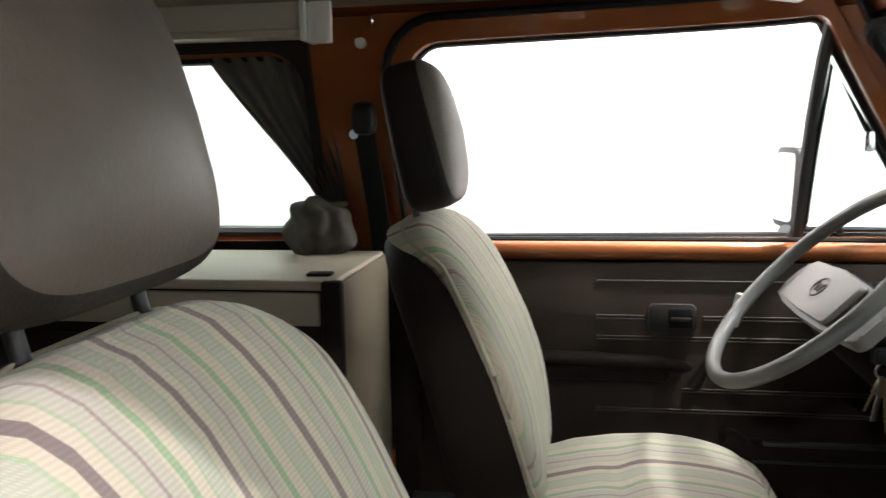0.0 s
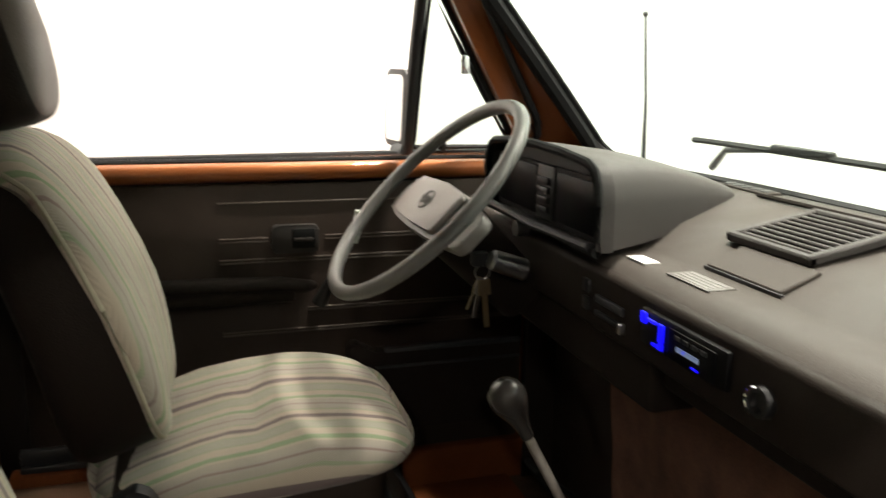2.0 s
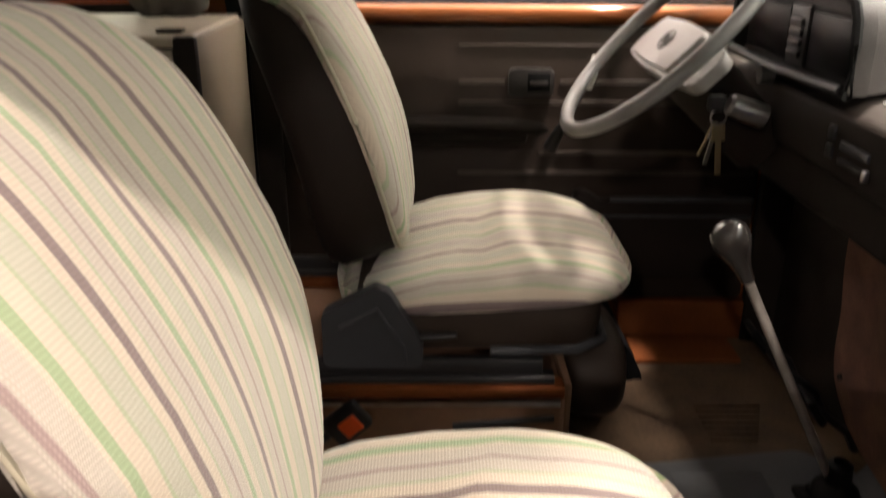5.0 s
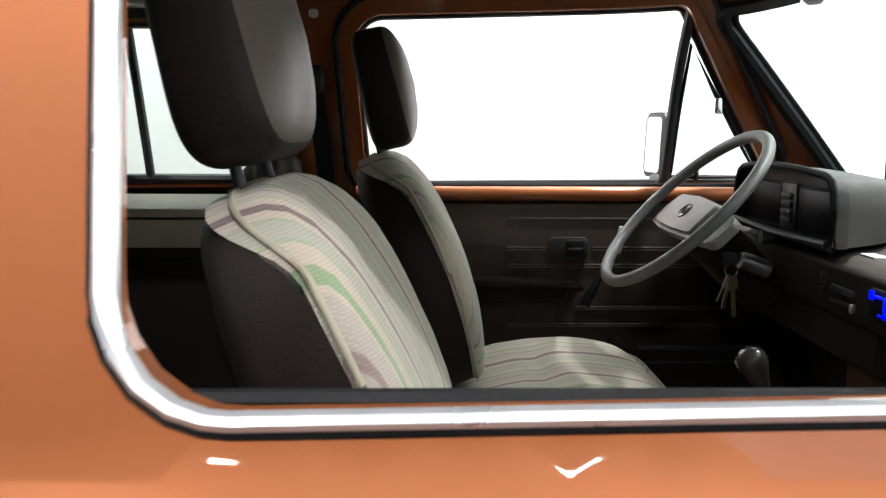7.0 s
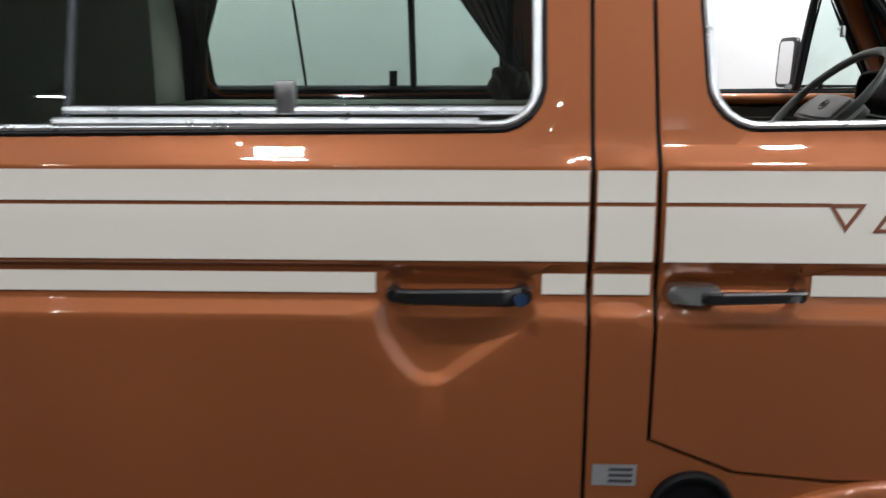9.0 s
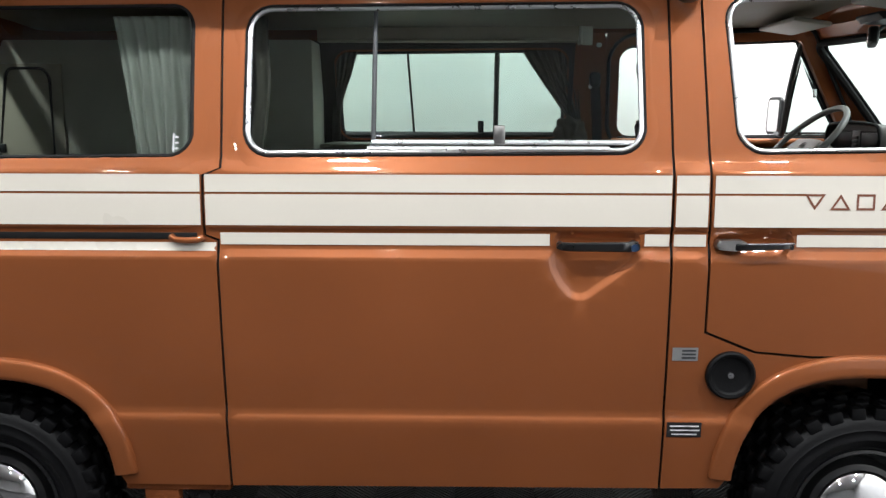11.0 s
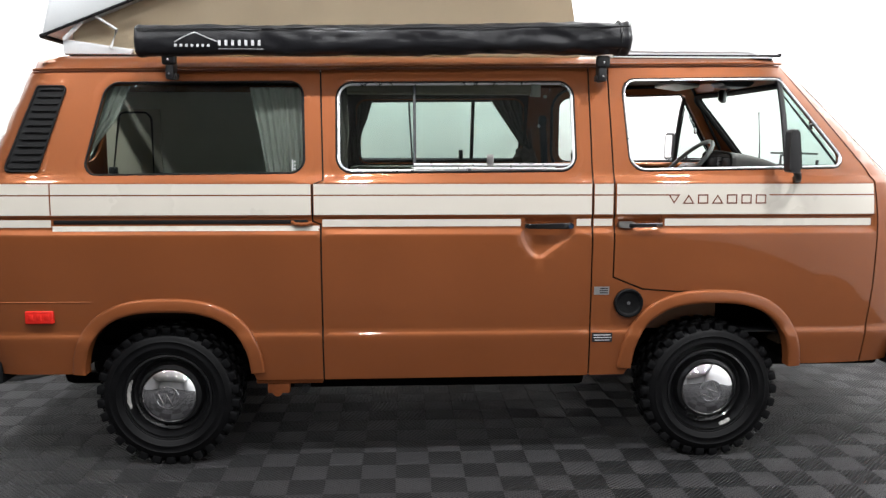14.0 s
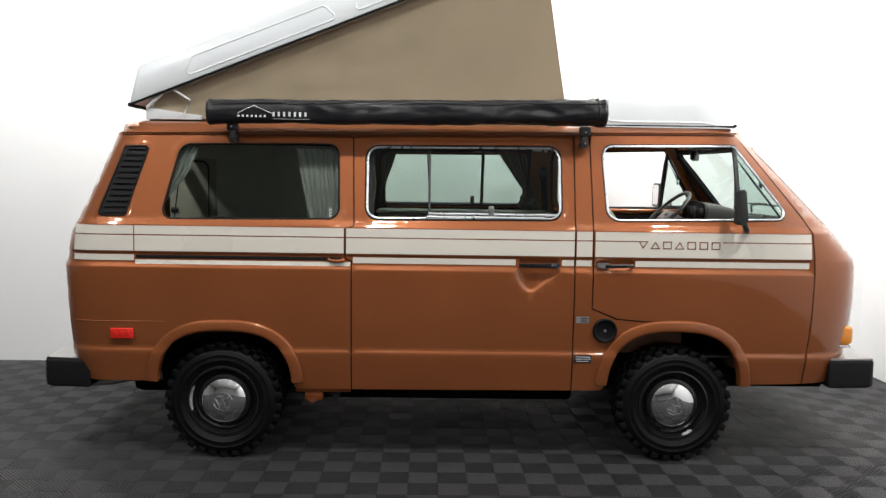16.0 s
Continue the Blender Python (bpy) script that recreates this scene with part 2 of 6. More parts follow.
def tube(bm, pts, r, seg=8, closed=False, flat=1.0):
    """A bar of round section along points; r may be a list."""
    pts = [Vector(p) for p in pts]
    n = len(pts)
    rings = []
    up = Vector((0, 0, 1))
    for i, p in enumerate(pts):
        a = pts[i - 1] if (i > 0 or closed) else p
        b = pts[(i + 1) % n] if (i < n - 1 or closed) else p
        d = (b - a).normalized()
        side = d.cross(up)
        if side.length < 1e-3:
            side = d.cross(Vector((0, 1, 0)))
        side.normalize()
        nor = side.cross(d).normalized()
        rad = r[i] if isinstance(r, (list, tuple)) else r
        rings.append([bm.verts.new(p + side * rad * math.cos(2 * math.pi * k / seg) + nor * rad * flat * math.sin(2 * math.pi * k / seg)) for k in range(seg)])
    for i in range(n if closed else n - 1):
        a, b = rings[i], rings[(i + 1) % n]
        for k in range(seg):
            bm.faces.new((a[k], a[(k + 1) % seg], b[(k + 1) % seg], b[k]))
    if not closed:
        bm.faces.new(rings[0][::-1])
        bm.faces.new(rings[-1])
    return bm


def lathe(bm, prof, m=None, seg=48):
    """Turns a profile of (radius, height) about the z axis, then places it with m."""
    m = m or Matrix()
    rings = []
    for r, h in prof:
        if r < 1e-5:
            rings.append([bm.verts.new(m @ Vector((0, 0, h)))])
        else:
            rings.append([bm.verts.new(m @ Vector((r * math.cos(2 * math.pi * k / seg), r * math.sin(2 * math.pi * k / seg), h))) for k in range(seg)])
    for a, b in zip(rings, rings[1:]):
        for k in range(seg):
            k2 = (k + 1) % seg
            if len(a) == 1 and len(b) == 1:
                continue
            if len(a) == 1:
                bm.faces.new((a[0], b[k], b[k2]))
            elif len(b) == 1:
                bm.faces.new((a[k], b[0], a[k2]))
            else:
                bm.faces.new((a[k], b[k], b[k2], a[k2]))
    return bm


def rounded(pts, r, seg=6):
    """A polygon with rounded corners; r is one radius or one for each corner."""
    out, n = [], len(pts)
    for i, p in enumerate(pts):
        p = Vector(p)
        a, b = Vector(pts[i - 1]), Vector(pts[(i + 1) % n])
        ri = r[i] if isinstance(r, (list, tuple)) else r
        if ri <= 0:
            out.append(tuple(p))
            continue
        u, v = (a - p).normalized(), (b - p).normalized()
        half = u.angle(v) / 2
        cut = min(ri / math.tan(half), 0.49 * min((a - p).length, (b - p).length))
        rr = cut * math.tan(half)
        c = p + (u + v).normalized() * (rr / math.sin(half))
        s, e = p + u * cut - c, p + v * cut - c
        for k in range(seg + 1):
            w = s.lerp(e, k / seg)
            out.append(tuple(c + w.normalized() * rr))
    return out


def dense(poly, step):
    out = []
    for a, b in zip(poly, poly[1:] + poly[:1]):
        n = max(1, math.ceil(math.dist(a, b) / step))
        out += [(a[0] + (b[0] - a[0]) * k / n, a[1] + (b[1] - a[1]) * k / n) for k in range(n)]
    return out


def inside(p, poly):
    x, y = p
    c = False
    for (x1, y1), (x2, y2) in zip(poly, poly[1:] + poly[:1]):
        if (y1 > y) != (y2 > y) and x < (x2 - x1) * (y - y1) / (y2 - y1) + x1:
            c = not c
    return c


def extrude_poly(bm, poly, f, depth, bevel=0.0):
    """A flat polygon (list of 2D points) made solid: f(u, v, d) gives the place at depth d."""
    a = [bm.verts.new(f(u, v, 0)) for u, v in poly]
    b = [bm.verts.new(f(u, v, depth)) for u, v in poly]
    fa = bm.faces.new(a)
    bm.faces.new(b[::-1])
    n = len(poly)
    for i in range(n):
        bm.faces.new((a[i], b[i], b[(i + 1) % n], a[(i + 1) % n]))
    if bevel:
        bmesh.ops.bevel(bm, geom=list(fa.edges), offset=bevel, segments=2, profile=0.5, affect="EDGES")
    return bm


def grid_solid(bm, f, nu, nv, closed_u=False):
    g = [[bm.verts.new(f(i / nu, j / nv)) for j in range(nv + 1)] for i in range(nu + (0 if closed_u else 1))]
    n = len(g)
    for i in range(n if closed_u else n - 1):
        for j in range(nv):
            bm.faces.new((g[i][j], g[(i + 1) % n][j], g[(i + 1) % n][j + 1], g[i][j + 1]))
    return g


def close_rings(bm, rings, us=None):
    """Joins rings into a skin; us gives each vertex's stripe coordinate."""
    n = len(rings[0])
    for a, b in zip(rings, rings[1:]):
        for k in range(n):
            bm.faces.new((a[k], a[(k + 1) % n], b[(k + 1) % n], b[k]))
    bm.faces.new(rings[0][::-1])
    bm.faces.new(rings[-1])
    if us:
        lay = bm.loops.layers.uv.new("UVMap")
        for f in bm.faces:
            for lp in f.loops:
                lp[lay].uv = us[lp.vert]
    return bm


# ---- the van's shape ----
PROFILE = [(0.30, 0.862), (0.40, 0.880), (0.55, 0.900), (0.590, 0.9045), (0.600, 0.9035), (0.607, 0.900), (0.613, 0.897), (0.73, 0.908), (0.86, 0.917), (0.97, 0.922),
           (1.010, 0.9235), (1.040, 0.9243), (1.0495, 0.9240), (1.0530, 0.9224), (1.0690, 0.9100), (1.0725, 0.9087), (1.085, 0.9085), (1.122, 0.909), (1.130, 0.9170), (1.20, 0.9165),
           (1.262, 0.9130), (1.271, 0.9135), (1.275, 0.9120), (1.301, 0.8915), (1.304, 0.8897), (1.325, 0.8832), (1.45, 0.846), (1.60, 0.799), (1.74, 0.752), (1.80, 0.732)]
NOSE = [(0.30, 3.42), (0.45, 3.49), (0.65, 3.55), (0.91, 3.565), (1.085, 3.562), (1.12, 3.552), (1.143, 3.535), (1.32, 3.383), (1.50, 3.218), (1.80, 2.938)]
TAIL = [(0.30, -0.80), (0.43, -0.86), (0.56, -0.90), (0.78, -0.92), (1.04, -0.925), (1.23, -0.885), (1.38, -0.82), (1.60, -0.735), (1.80, -0.66)]
RUN = [(0.30, 0.64), (1.10, 0.64), (1.32, 0.60), (1.80, 0.55)]
SPLIT = [(0.30, 0.90), (1.15, 0.90), (1.32, 0.76), (1.80, 0.74)]
REAR_RUN, POWER = 0.35, 4.0


VEE = [(1.572, 1.061), (1.580, 1.020), (1.600, 0.983), (1.622, 0.958), (1.640, 0.949), (1.658, 0.949), (1.672, 0.955), (1.725, 0.995), (1.778, 1.036), (1.800, 1.061)]
VEE_LINE = [(1.40, 1.061)] + VEE + [(1.95, 1.061)]
UNPRESSED = [p for p in PROFILE if p[0] < 1.045] + [(1.08, 0.924)]
SMOOTH = [p for p in PROFILE if p[0] < 1.011 or p[0] > 1.27]


def lerp_table(tab, z):
    return float(np.interp(z, [a for a, _ in tab], [b for _, b in tab]))


def near_vee(x, z):
    """How far a place lies above (or, negative, below) the pressed ledge's line."""
    best = 1.0
    for (x0, z0), (x1, z1) in zip(VEE_LINE, VEE_LINE[1:]):
        t = min(1, max(0, ((x - x0) * (x1 - x0) + (z - z0) * (z1 - z0)) / ((x1 - x0) ** 2 + (z1 - z0) ** 2)))
        best = min(best, math.hypot(x - x0 - t * (x1 - x0), z - z0 - t * (z1 - z0)))
    return math.copysign(best, z - lerp_table(VEE_LINE, x))


def half_width(x, z):
    """The body's half width at x along the van and height z."""
    y, xf, xr, run = lerp_table(PROFILE, z), lerp_table(NOSE, z), lerp_table(TAIL, z), lerp_table(RUN, z)
    if x > 3.165:
        y = lerp_table(SMOOTH, z)
    if 1.54 < x < 1.83 and 0.92 < z < 1.0725:
        # the pressed ledge dips in a vee under the sliding door's handle
        d = near_vee(x, z)
        y = lerp_table(UNPRESSED, z) - (0.924 - lerp_table(PROFILE, 1.061 + min(d, 0.0115)) if d > -0.0115 else 0)
    k = 0.0
    if x > xf - run:
        k = min(0.9999, (x - xf + run) / run)
    elif x < xr + REAR_RUN:
        k = min(0.9999, (xr + REAR_RUN - x) / REAR_RUN)
    return y * (1 - k ** POWER) ** (1 / POWER)


def front_edge(z):
    return lerp_table(NOSE, z) - lerp_table(RUN, z) * (1 - lerp_table(SPLIT, z))


def rear_edge(z):
    return lerp_table(TAIL, z) + REAR_RUN * 0.1


def nose_x(y, z):
    """How far forward the nose stands at a place across and up."""
    w, run = lerp_table(SMOOTH, z), lerp_table(RUN, z)
    return lerp_table(NOSE, z) - run * (1 - (1 - min(0.9999, abs(y) / w) ** POWER) ** (1 / POWER))


def tail_x(y, z):
    w = lerp_table(PROFILE, z)
    return lerp_table(TAIL, z) + REAR_RUN * (1 - (1 - min(0.9999, abs(y) / w) ** POWER) ** (1 / POWER))


def on_side(sgn):
    return lambda u, v, d: (u, sgn * (half_width(u, v) + d), v)


def on_nose(u, v, d):
    return (nose_x(u, v) + d, u, v)


def on_tail(u, v, d):
    return (tail_x(u, v) - d, u, v)


def skin(outline, holes=(), place=None, thick=0.03, lift=0.0, step=0.05, rows=None, dents=()):
    """A sheet-metal panel: an outline in two coordinates, with holes and dents, laid on the body and given thickness."""
    from mathutils.geometry import delaunay_2d_cdt
    rows = rows if rows is not None else [z for z, _ in PROFILE]
    loops = [dense(list(outline), 0.03)] + [dense(list(h), 0.02) for h in holes]
    bounds = len(loops)
    for poly, _ in dents:
        loops += [dense(list(poly), 0.012), dense(grow(list(poly), -0.014), 0.012)]
    pts, edges = [], []
    for lp in loops:
        o = len(pts)
        pts += lp
        edges += [(o + i, o + (i + 1) % len(lp)) for i in range(len(lp))]
    fixed = np.array(pts)
    xs, zs = [p[0] for p in loops[0]], [p[1] for p in loops[0]]
    zr = sorted(set(list(rows) + list(np.arange(min(zs), max(zs), 0.06))))
    for z in zr:
        for x in np.arange(min(xs) + 0.013, max(xs), step):
            p = (float(x), float(z))
            if inside(p, loops[0]) and not any(inside(p, h) for h in loops[1:bounds]):
                if ((fixed - np.array(p)) ** 2).sum(1).min() > 0.006 ** 2:
                    pts.append(p)
    v2, _, faces, _, _, _ = delaunay_2d_cdt([Vector(p) for p in pts], edges, [], 0, 1e-6)
    bm = bmesh.new()

    def sunk(v):
        return sum(-depth for poly, depth in dents if inside((v.x, v.y), grow(list(poly), -0.012)))
    front = [bm.verts.new(place(v.x, v.y, lift + (sunk(v) if dents else 0))) for v in v2]
    keep = []
    for f in faces:
        c = (sum(v2[i].x for i in f) / 3, sum(v2[i].y for i in f) / 3)
        if inside(c, loops[0]) and not any(inside(c, h) for h in loops[1:bounds]):
            keep.append(f)
            bm.faces.new([front[i] for i in f])
    if thick:
        back = [bm.verts.new(place(v.x, v.y, lift - thick)) for v in v2]
        count = {}
        for f in keep:
            bm.faces.new([back[i] for i in f][::-1])
            for i in range(3):
                count[(f[i], f[(i + 1) % 3])] = 1
        for (a, b) in list(count):
            if (b, a) not in count:
                bm.faces.new((front[b], front[a], back[a], back[b]))
    bmesh.ops.delete(bm, geom=[v for v in bm.verts if not v.link_faces], context="VERTS")
    return bm


RIGHT, LEFT = on_side(-1), on_side(1)


def grow(poly, d):
    """Moves a closed outline outwards by d (inwards when negative)."""
    n, out = len(poly), []
    area = sum(a[0] * b[1] - b[0] * a[1] for a, b in zip(poly, poly[1:] + poly[:1]))
    s = 1 if area > 0 else -1
    for i in range(n):
        a, p, b = Vector(poly[i - 1]), Vector(poly[i]), Vector(poly[(i + 1) % n])
        u, v = (p - a), (b - p)
        if u.length < 1e-9 or v.length < 1e-9:
            out.append(tuple(p))
            continue
        u.normalize(), v.normalize()
        nrm = Vector((u.y + v.y, -u.x - v.x)) * s
        nrm.normalize()
        cosv = max(0.5, nrm.dot(Vector((u.y, -u.x)) * s))
        out.append(tuple(p + nrm * d / cosv))
    return out


def bead(poly, place, r, lift=0.0, flat=1.0, seg=8, closed=True):
    """A round moulding that follows an outline on the body."""
    bm = bmesh.new()
    pts = dense(list(poly), 0.04)
    if not closed:
        pts = [p for a, b in zip(poly, poly[1:]) for p in dense([a, b], 0.04)[:math.ceil(math.dist(a, b) / 0.04)]] + [poly[-1]]
    return tube(bm, [place(u, v, lift) for u, v in pts], r, seg, closed=closed, flat=flat)


GAP = 0.0035
REAR_WIN = rounded([(-0.318, 1.305), (0.626, 1.316), (0.611, 1.712), (-0.236, 1.702)], [0.05, 0.06, 0.06, 0.07])
SLIDE_WIN = rounded([(0.768, 1.316), (1.812, 1.325), (1.812, 1.716), (0.762, 1.706)], 0.065)
DOOR_WIN = rounded([(2.056, 1.322), (3.062, 1.338), (2.775, 1.743), (2.034, 1.731)], [0.07, 0.045, 0.05, 0.06])
LEFT_WIN = rounded([(2.056, 1.322), (3.096, 1.332), (2.808, 1.752), (2.034, 1.730)], [0.07, 0.04, 0.03, 0.07])


def arch(cx, top, left, right, z0, n=28):
    """The wheel opening: a flattened half round."""
    out = []
    for k in range(n + 1):
        a = math.pi - math.pi * k / n
        c, s = math.cos(a), math.sin(a)
        x = cx + (right if c > 0 else left) * math.copysign(abs(c) ** 0.75, c)
        out.append((x, z0 + (top - z0) * abs(s) ** 0.72))
    return out


REAR_ARCH = arch(0.015, 0.714, 0.362, 0.365, 0.36)
FRONT_ARCH = arch(2.44, 0.738, 0.365, 0.372, 0.36)


def edge_curve(fn, z0, z1, n=24):
    return [(fn(z0 + (z1 - z0) * k / n), z0 + (z1 - z0) * k / n) for k in range(n + 1)]


TOPZ, TOPN = 1.765, 1.799


def top_at(x):
    return 1.757 + 0.0145 * x


# outlines, anticlockwise
QUARTER = ([(rear_edge(0.43), 0.43), (-0.355, 0.43)] + [p for p in REAR_ARCH if p[1] > 0.43] + [(0.398, 0.392), (0.692, 0.392), (0.692, 1.090),
           (0.657, 1.105), (0.657, 1.266), (0.703, 1.284), (0.685, top_at(0.685))] + edge_curve(rear_edge, top_at(-0.6), 0.45)[:-1])
SLIDE_DOOR = [(0.699, 0.392), (1.886, 0.398), (1.881, 1.09), (1.883, top_at(1.883)), (0.692, top_at(0.692)), (0.710, 1.284), (0.664, 1.262), (0.664, 1.109), (0.699, 1.096)]
B_PILLAR = ([(1.893, 0.398), (2.052, 0.40)] + [p for p in FRONT_ARCH if p[0] < 2.435 and p[1] > 0.42] + [(2.434, 0.786), (2.27, 0.783), (2.116, 0.796), (1.980, 0.852), (1.979, 1.09),
            (1.970, top_at(1.97)), (1.890, top_at(1.89)), (1.888, 1.09)])
FRONT_DOOR = ([(1.987, 0.856), (2.119, 0.803), (2.27, 0.790), (2.44, 0.793)] + [p for p in grow(FRONT_ARCH, 0.003) if p[0] >= 2.442 and p[1] > 0.445] +
              [(2.826, 0.442), (3.150, 0.448), (3.172, 0.80), (3.172, 1.08), (3.160, 1.28), (3.128, 1.34), (2.795, top_at(2.795)), (1.977, top_at(1.977)), (1.986, 1.09)])
NOSE_SIDE = ([(3.157, 0.448), (front_edge(0.448), 0.448)] + edge_curve(front_edge, 0.47, TOPN)[:-1] + [(front_edge(TOPN), TOPN), (2.803, TOPN), (3.135, 1.344), (3.167, 1.284),
             (3.179, 1.08), (3.179, 0.80)])


# ---- the room ----
WALL_Y, WALL_X = 1.40, 4.69
X0, Y0 = -7.0, -13.0
bm = bmesh.new()
box(bm, (X0 - 0.1, Y0 - 0.1, -0.12), (WALL_X + 0.1, WALL_Y + 0.1, -0.012))
tagged(part("floor", bm, RUBBER, smooth=0), "dark grey interlocking showroom floor tiles", "floor", kind="structure")
for name, a, b in (("wall_north", (X0 - 0.1, WALL_Y, -0.012), (WALL_X + 0.1, WALL_Y + 0.1, CEIL)),
                   ("wall_east", (WALL_X, Y0, -0.012), (WALL_X + 0.1, WALL_Y, CEIL)),
                   ("wall_west", (X0 - 0.1, Y0, -0.012), (X0, WALL_Y, CEIL)),
                   ("wall_south", (X0 - 0.1, Y0 - 0.1, -0.012), (WALL_X + 0.1, Y0, CEIL))):
    bm = bmesh.new()
    box(bm, a, b)
    white = name in ("wall_north", "wall_east")
    tagged(part(name, bm, WHITE if white else HALL, smooth=0), "smooth white painted studio wall" if white else "plain grey hall wall", "wall", kind="structure")
bm = bmesh.new()
box(bm, (X0 - 0.1, Y0 - 0.1, CEIL), (WALL_X + 0.1, WALL_Y + 0.1, CEIL + 0.1))
tagged(part("ceiling", bm, CEILM, smooth=0), "plain pale grey ceiling", "ceiling", kind="structure")

# ---- the van ----
van = root("camper_van", "copper brown camper van with cream side stripes and raised pop-up roof", "van")


POCKET_A = rounded([(1.578, 1.068), (1.806, 1.068), (1.806, 1.117), (1.578, 1.117)], 0.02)
POCKET_B = rounded([(1.994, 1.074), (2.202, 1.074), (2.202, 1.117), (1.994, 1.117)], 0.02)


VEE_EDGE = VEE + [(1.80, 1.064), (1.572, 1.064)]


def side_panels(place, near):
    door_win = DOOR_WIN if near else LEFT_WIN
    q = part("rear_quarter_panel", skin(QUARTER, [REAR_WIN], place), PAINT, van)
    s = part("sliding_door" if near else "side_panel", skin(SLIDE_DOOR, [SLIDE_WIN], place, dents=[(POCKET_A, 0.012), *[(grow(VEE_EDGE, k), 0.0) for k in (0.0115, 0.008, 0.004)]] if near else ()), PAINT, van)
    b = part("pillar_panel", skin(B_PILLAR, [], place), PAINT, van)
    d = part("front_door", skin(FRONT_DOOR, [door_win], place, thick=0.045, dents=[(POCKET_B, 0.012)] if near else ()), PAINT, van)
    n = part("front_quarter_panel", skin(NOSE_SIDE, [], place, step=0.03), PAINT, van)
    INNER = [(-0.60, 0.76), (3.16, 0.76), (3.16, 1.29), (2.850, 1.762), (-0.46, 1.757), (-0.60, 1.30)]
    part("inner_panel", skin(INNER, [grow(REAR_WIN, 0.012), grow(SLIDE_WIN, 0.012), grow(door_win, 0.012)], place, thick=0.004, lift=-0.034), PAINT, van)
    LINER = [(-0.58, 0.79), (1.84, 0.79), (1.84, 1.752), (-0.45, 1.752), (-0.58, 1.30)]
    part("side_liner", skin(LINER, [grow(REAR_WIN, 0.006), grow(SLIDE_WIN, 0.006)], place, thick=0.006, lift=-0.046), SHELL, van, "dark interior side lining")
    return q, s, b, d, n


quarter, slide, pillar, fdoor, nose_side = side_panels(RIGHT, True)
lquarter, lslide, lpillar, ldoor, lnose = side_panels(LEFT, False)


def end_outline(edge, z0, z1, n=26):
    zs = [z0 + (z1 - z0) * k / n for k in range(n + 1)]
    return [(edge(z), z) for z in zs] + [(-edge(z), z) for z in reversed(zs)]


def nose_edge(z):
    return lerp_table(SMOOTH, z) * (1 - lerp_table(SPLIT, z) ** POWER) ** (1 / POWER)


def tail_edge(z):
    return lerp_table(PROFILE, z) * (1 - 0.9 ** POWER) ** (1 / POWER)


WS = rounded([(nose_edge(1.305) - 0.044, 1.305), (nose_edge(1.735) - 0.044, 1.735), (-nose_edge(1.735) + 0.044, 1.735), (-nose_edge(1.305) + 0.044, 1.305)], 0.05)
front = part("front_panel", skin(end_outline(nose_edge, 0.448, TOPN), [WS], on_nose, step=0.025), PAINT, van)
p = part("windscreen", skin(grow(WS, 0.004), [], on_nose, thick=0.0, lift=-0.012, step=0.08), GREENGLASS, front, "green-tinted windscreen glass")
p.visible_shadow = False
part("rubber_seal", bead(WS, on_nose, 0.009, -0.009, 0.8), RUBBER, front, "black rubber windscreen seal")
part("inner_seal", bead(WS, on_nose, 0.017, -0.036, 1.0), RUBBER, front, "black inner windscreen seal")
RW = rounded([(0.58, 1.33), (0.55, 1.69), (-0.55, 1.69), (-0.58, 1.33)], 0.07)
tailgate = part("tailgate", skin(end_outline(tail_edge, 0.43, TOPZ), [RW], on_tail), PAINT, van)
p = part("rear_window", skin(grow(RW, 0.004), [], on_tail, thick=0.0, lift=-0.012, step=0.08), GREENGLASS, tailgate, "green-tinted rear window glass")
p.visible_shadow = False
part("rubber_seal", bead(RW, on_tail, 0.012, -0.004, 0.8), RUBBER, tailgate, "black rubber window seal")

# black rubber seals behind the panel joints
for place, owner_a, owner_b in ((RIGHT, slide, fdoor), (LEFT, lslide, ldoor)):
    for owner, line in ((owner_a, [(0.6955, 0.40), (0.6955, 1.094), (0.6605, 1.108), (0.6605, 1.263), (0.7065, 1.284), (0.6885, 1.755)]),
                        (owner_a, [(1.8895, 0.405), (1.8845, 1.09), (1.8865, 1.775)]),
                        (owner_b, [(2.44, 0.7895), (2.27, 0.7865), (2.1175, 0.7995), (1.9835, 0.854), (1.9825, 1.09), (1.9735, 1.775)]),
                        (owner_b, [(3.1535, 0.455), (3.1755, 0.80), (3.1755, 1.08), (3.1635, 1.282), (3.1315, 1.342), (2.83, 1.755)])):
        part("joint_seal", bead(line, place, 0.006, -0.013, 1.0, 6, False), RUBBER, owner, "black rubber joint seal")

# roof sheet with its shoulder, gutter rails and headliner
bm = bmesh.new()
ROOF_SEC = [(1.0, 1.762), (0.985, 1.776), (0.955, 1.800), (0.93, 1.815), (0.88, 1.828), (0.75, 1.842), (0.5, 1.852), (0.0, 1.856)]
def rise(x, z):
    q = min(1, (z - 1.762) / 0.06)
    return (0.0145 * x - 0.007) * (1 - q) + 0.0048 * x * q - 0.05 * max(0, -0.5 - x)


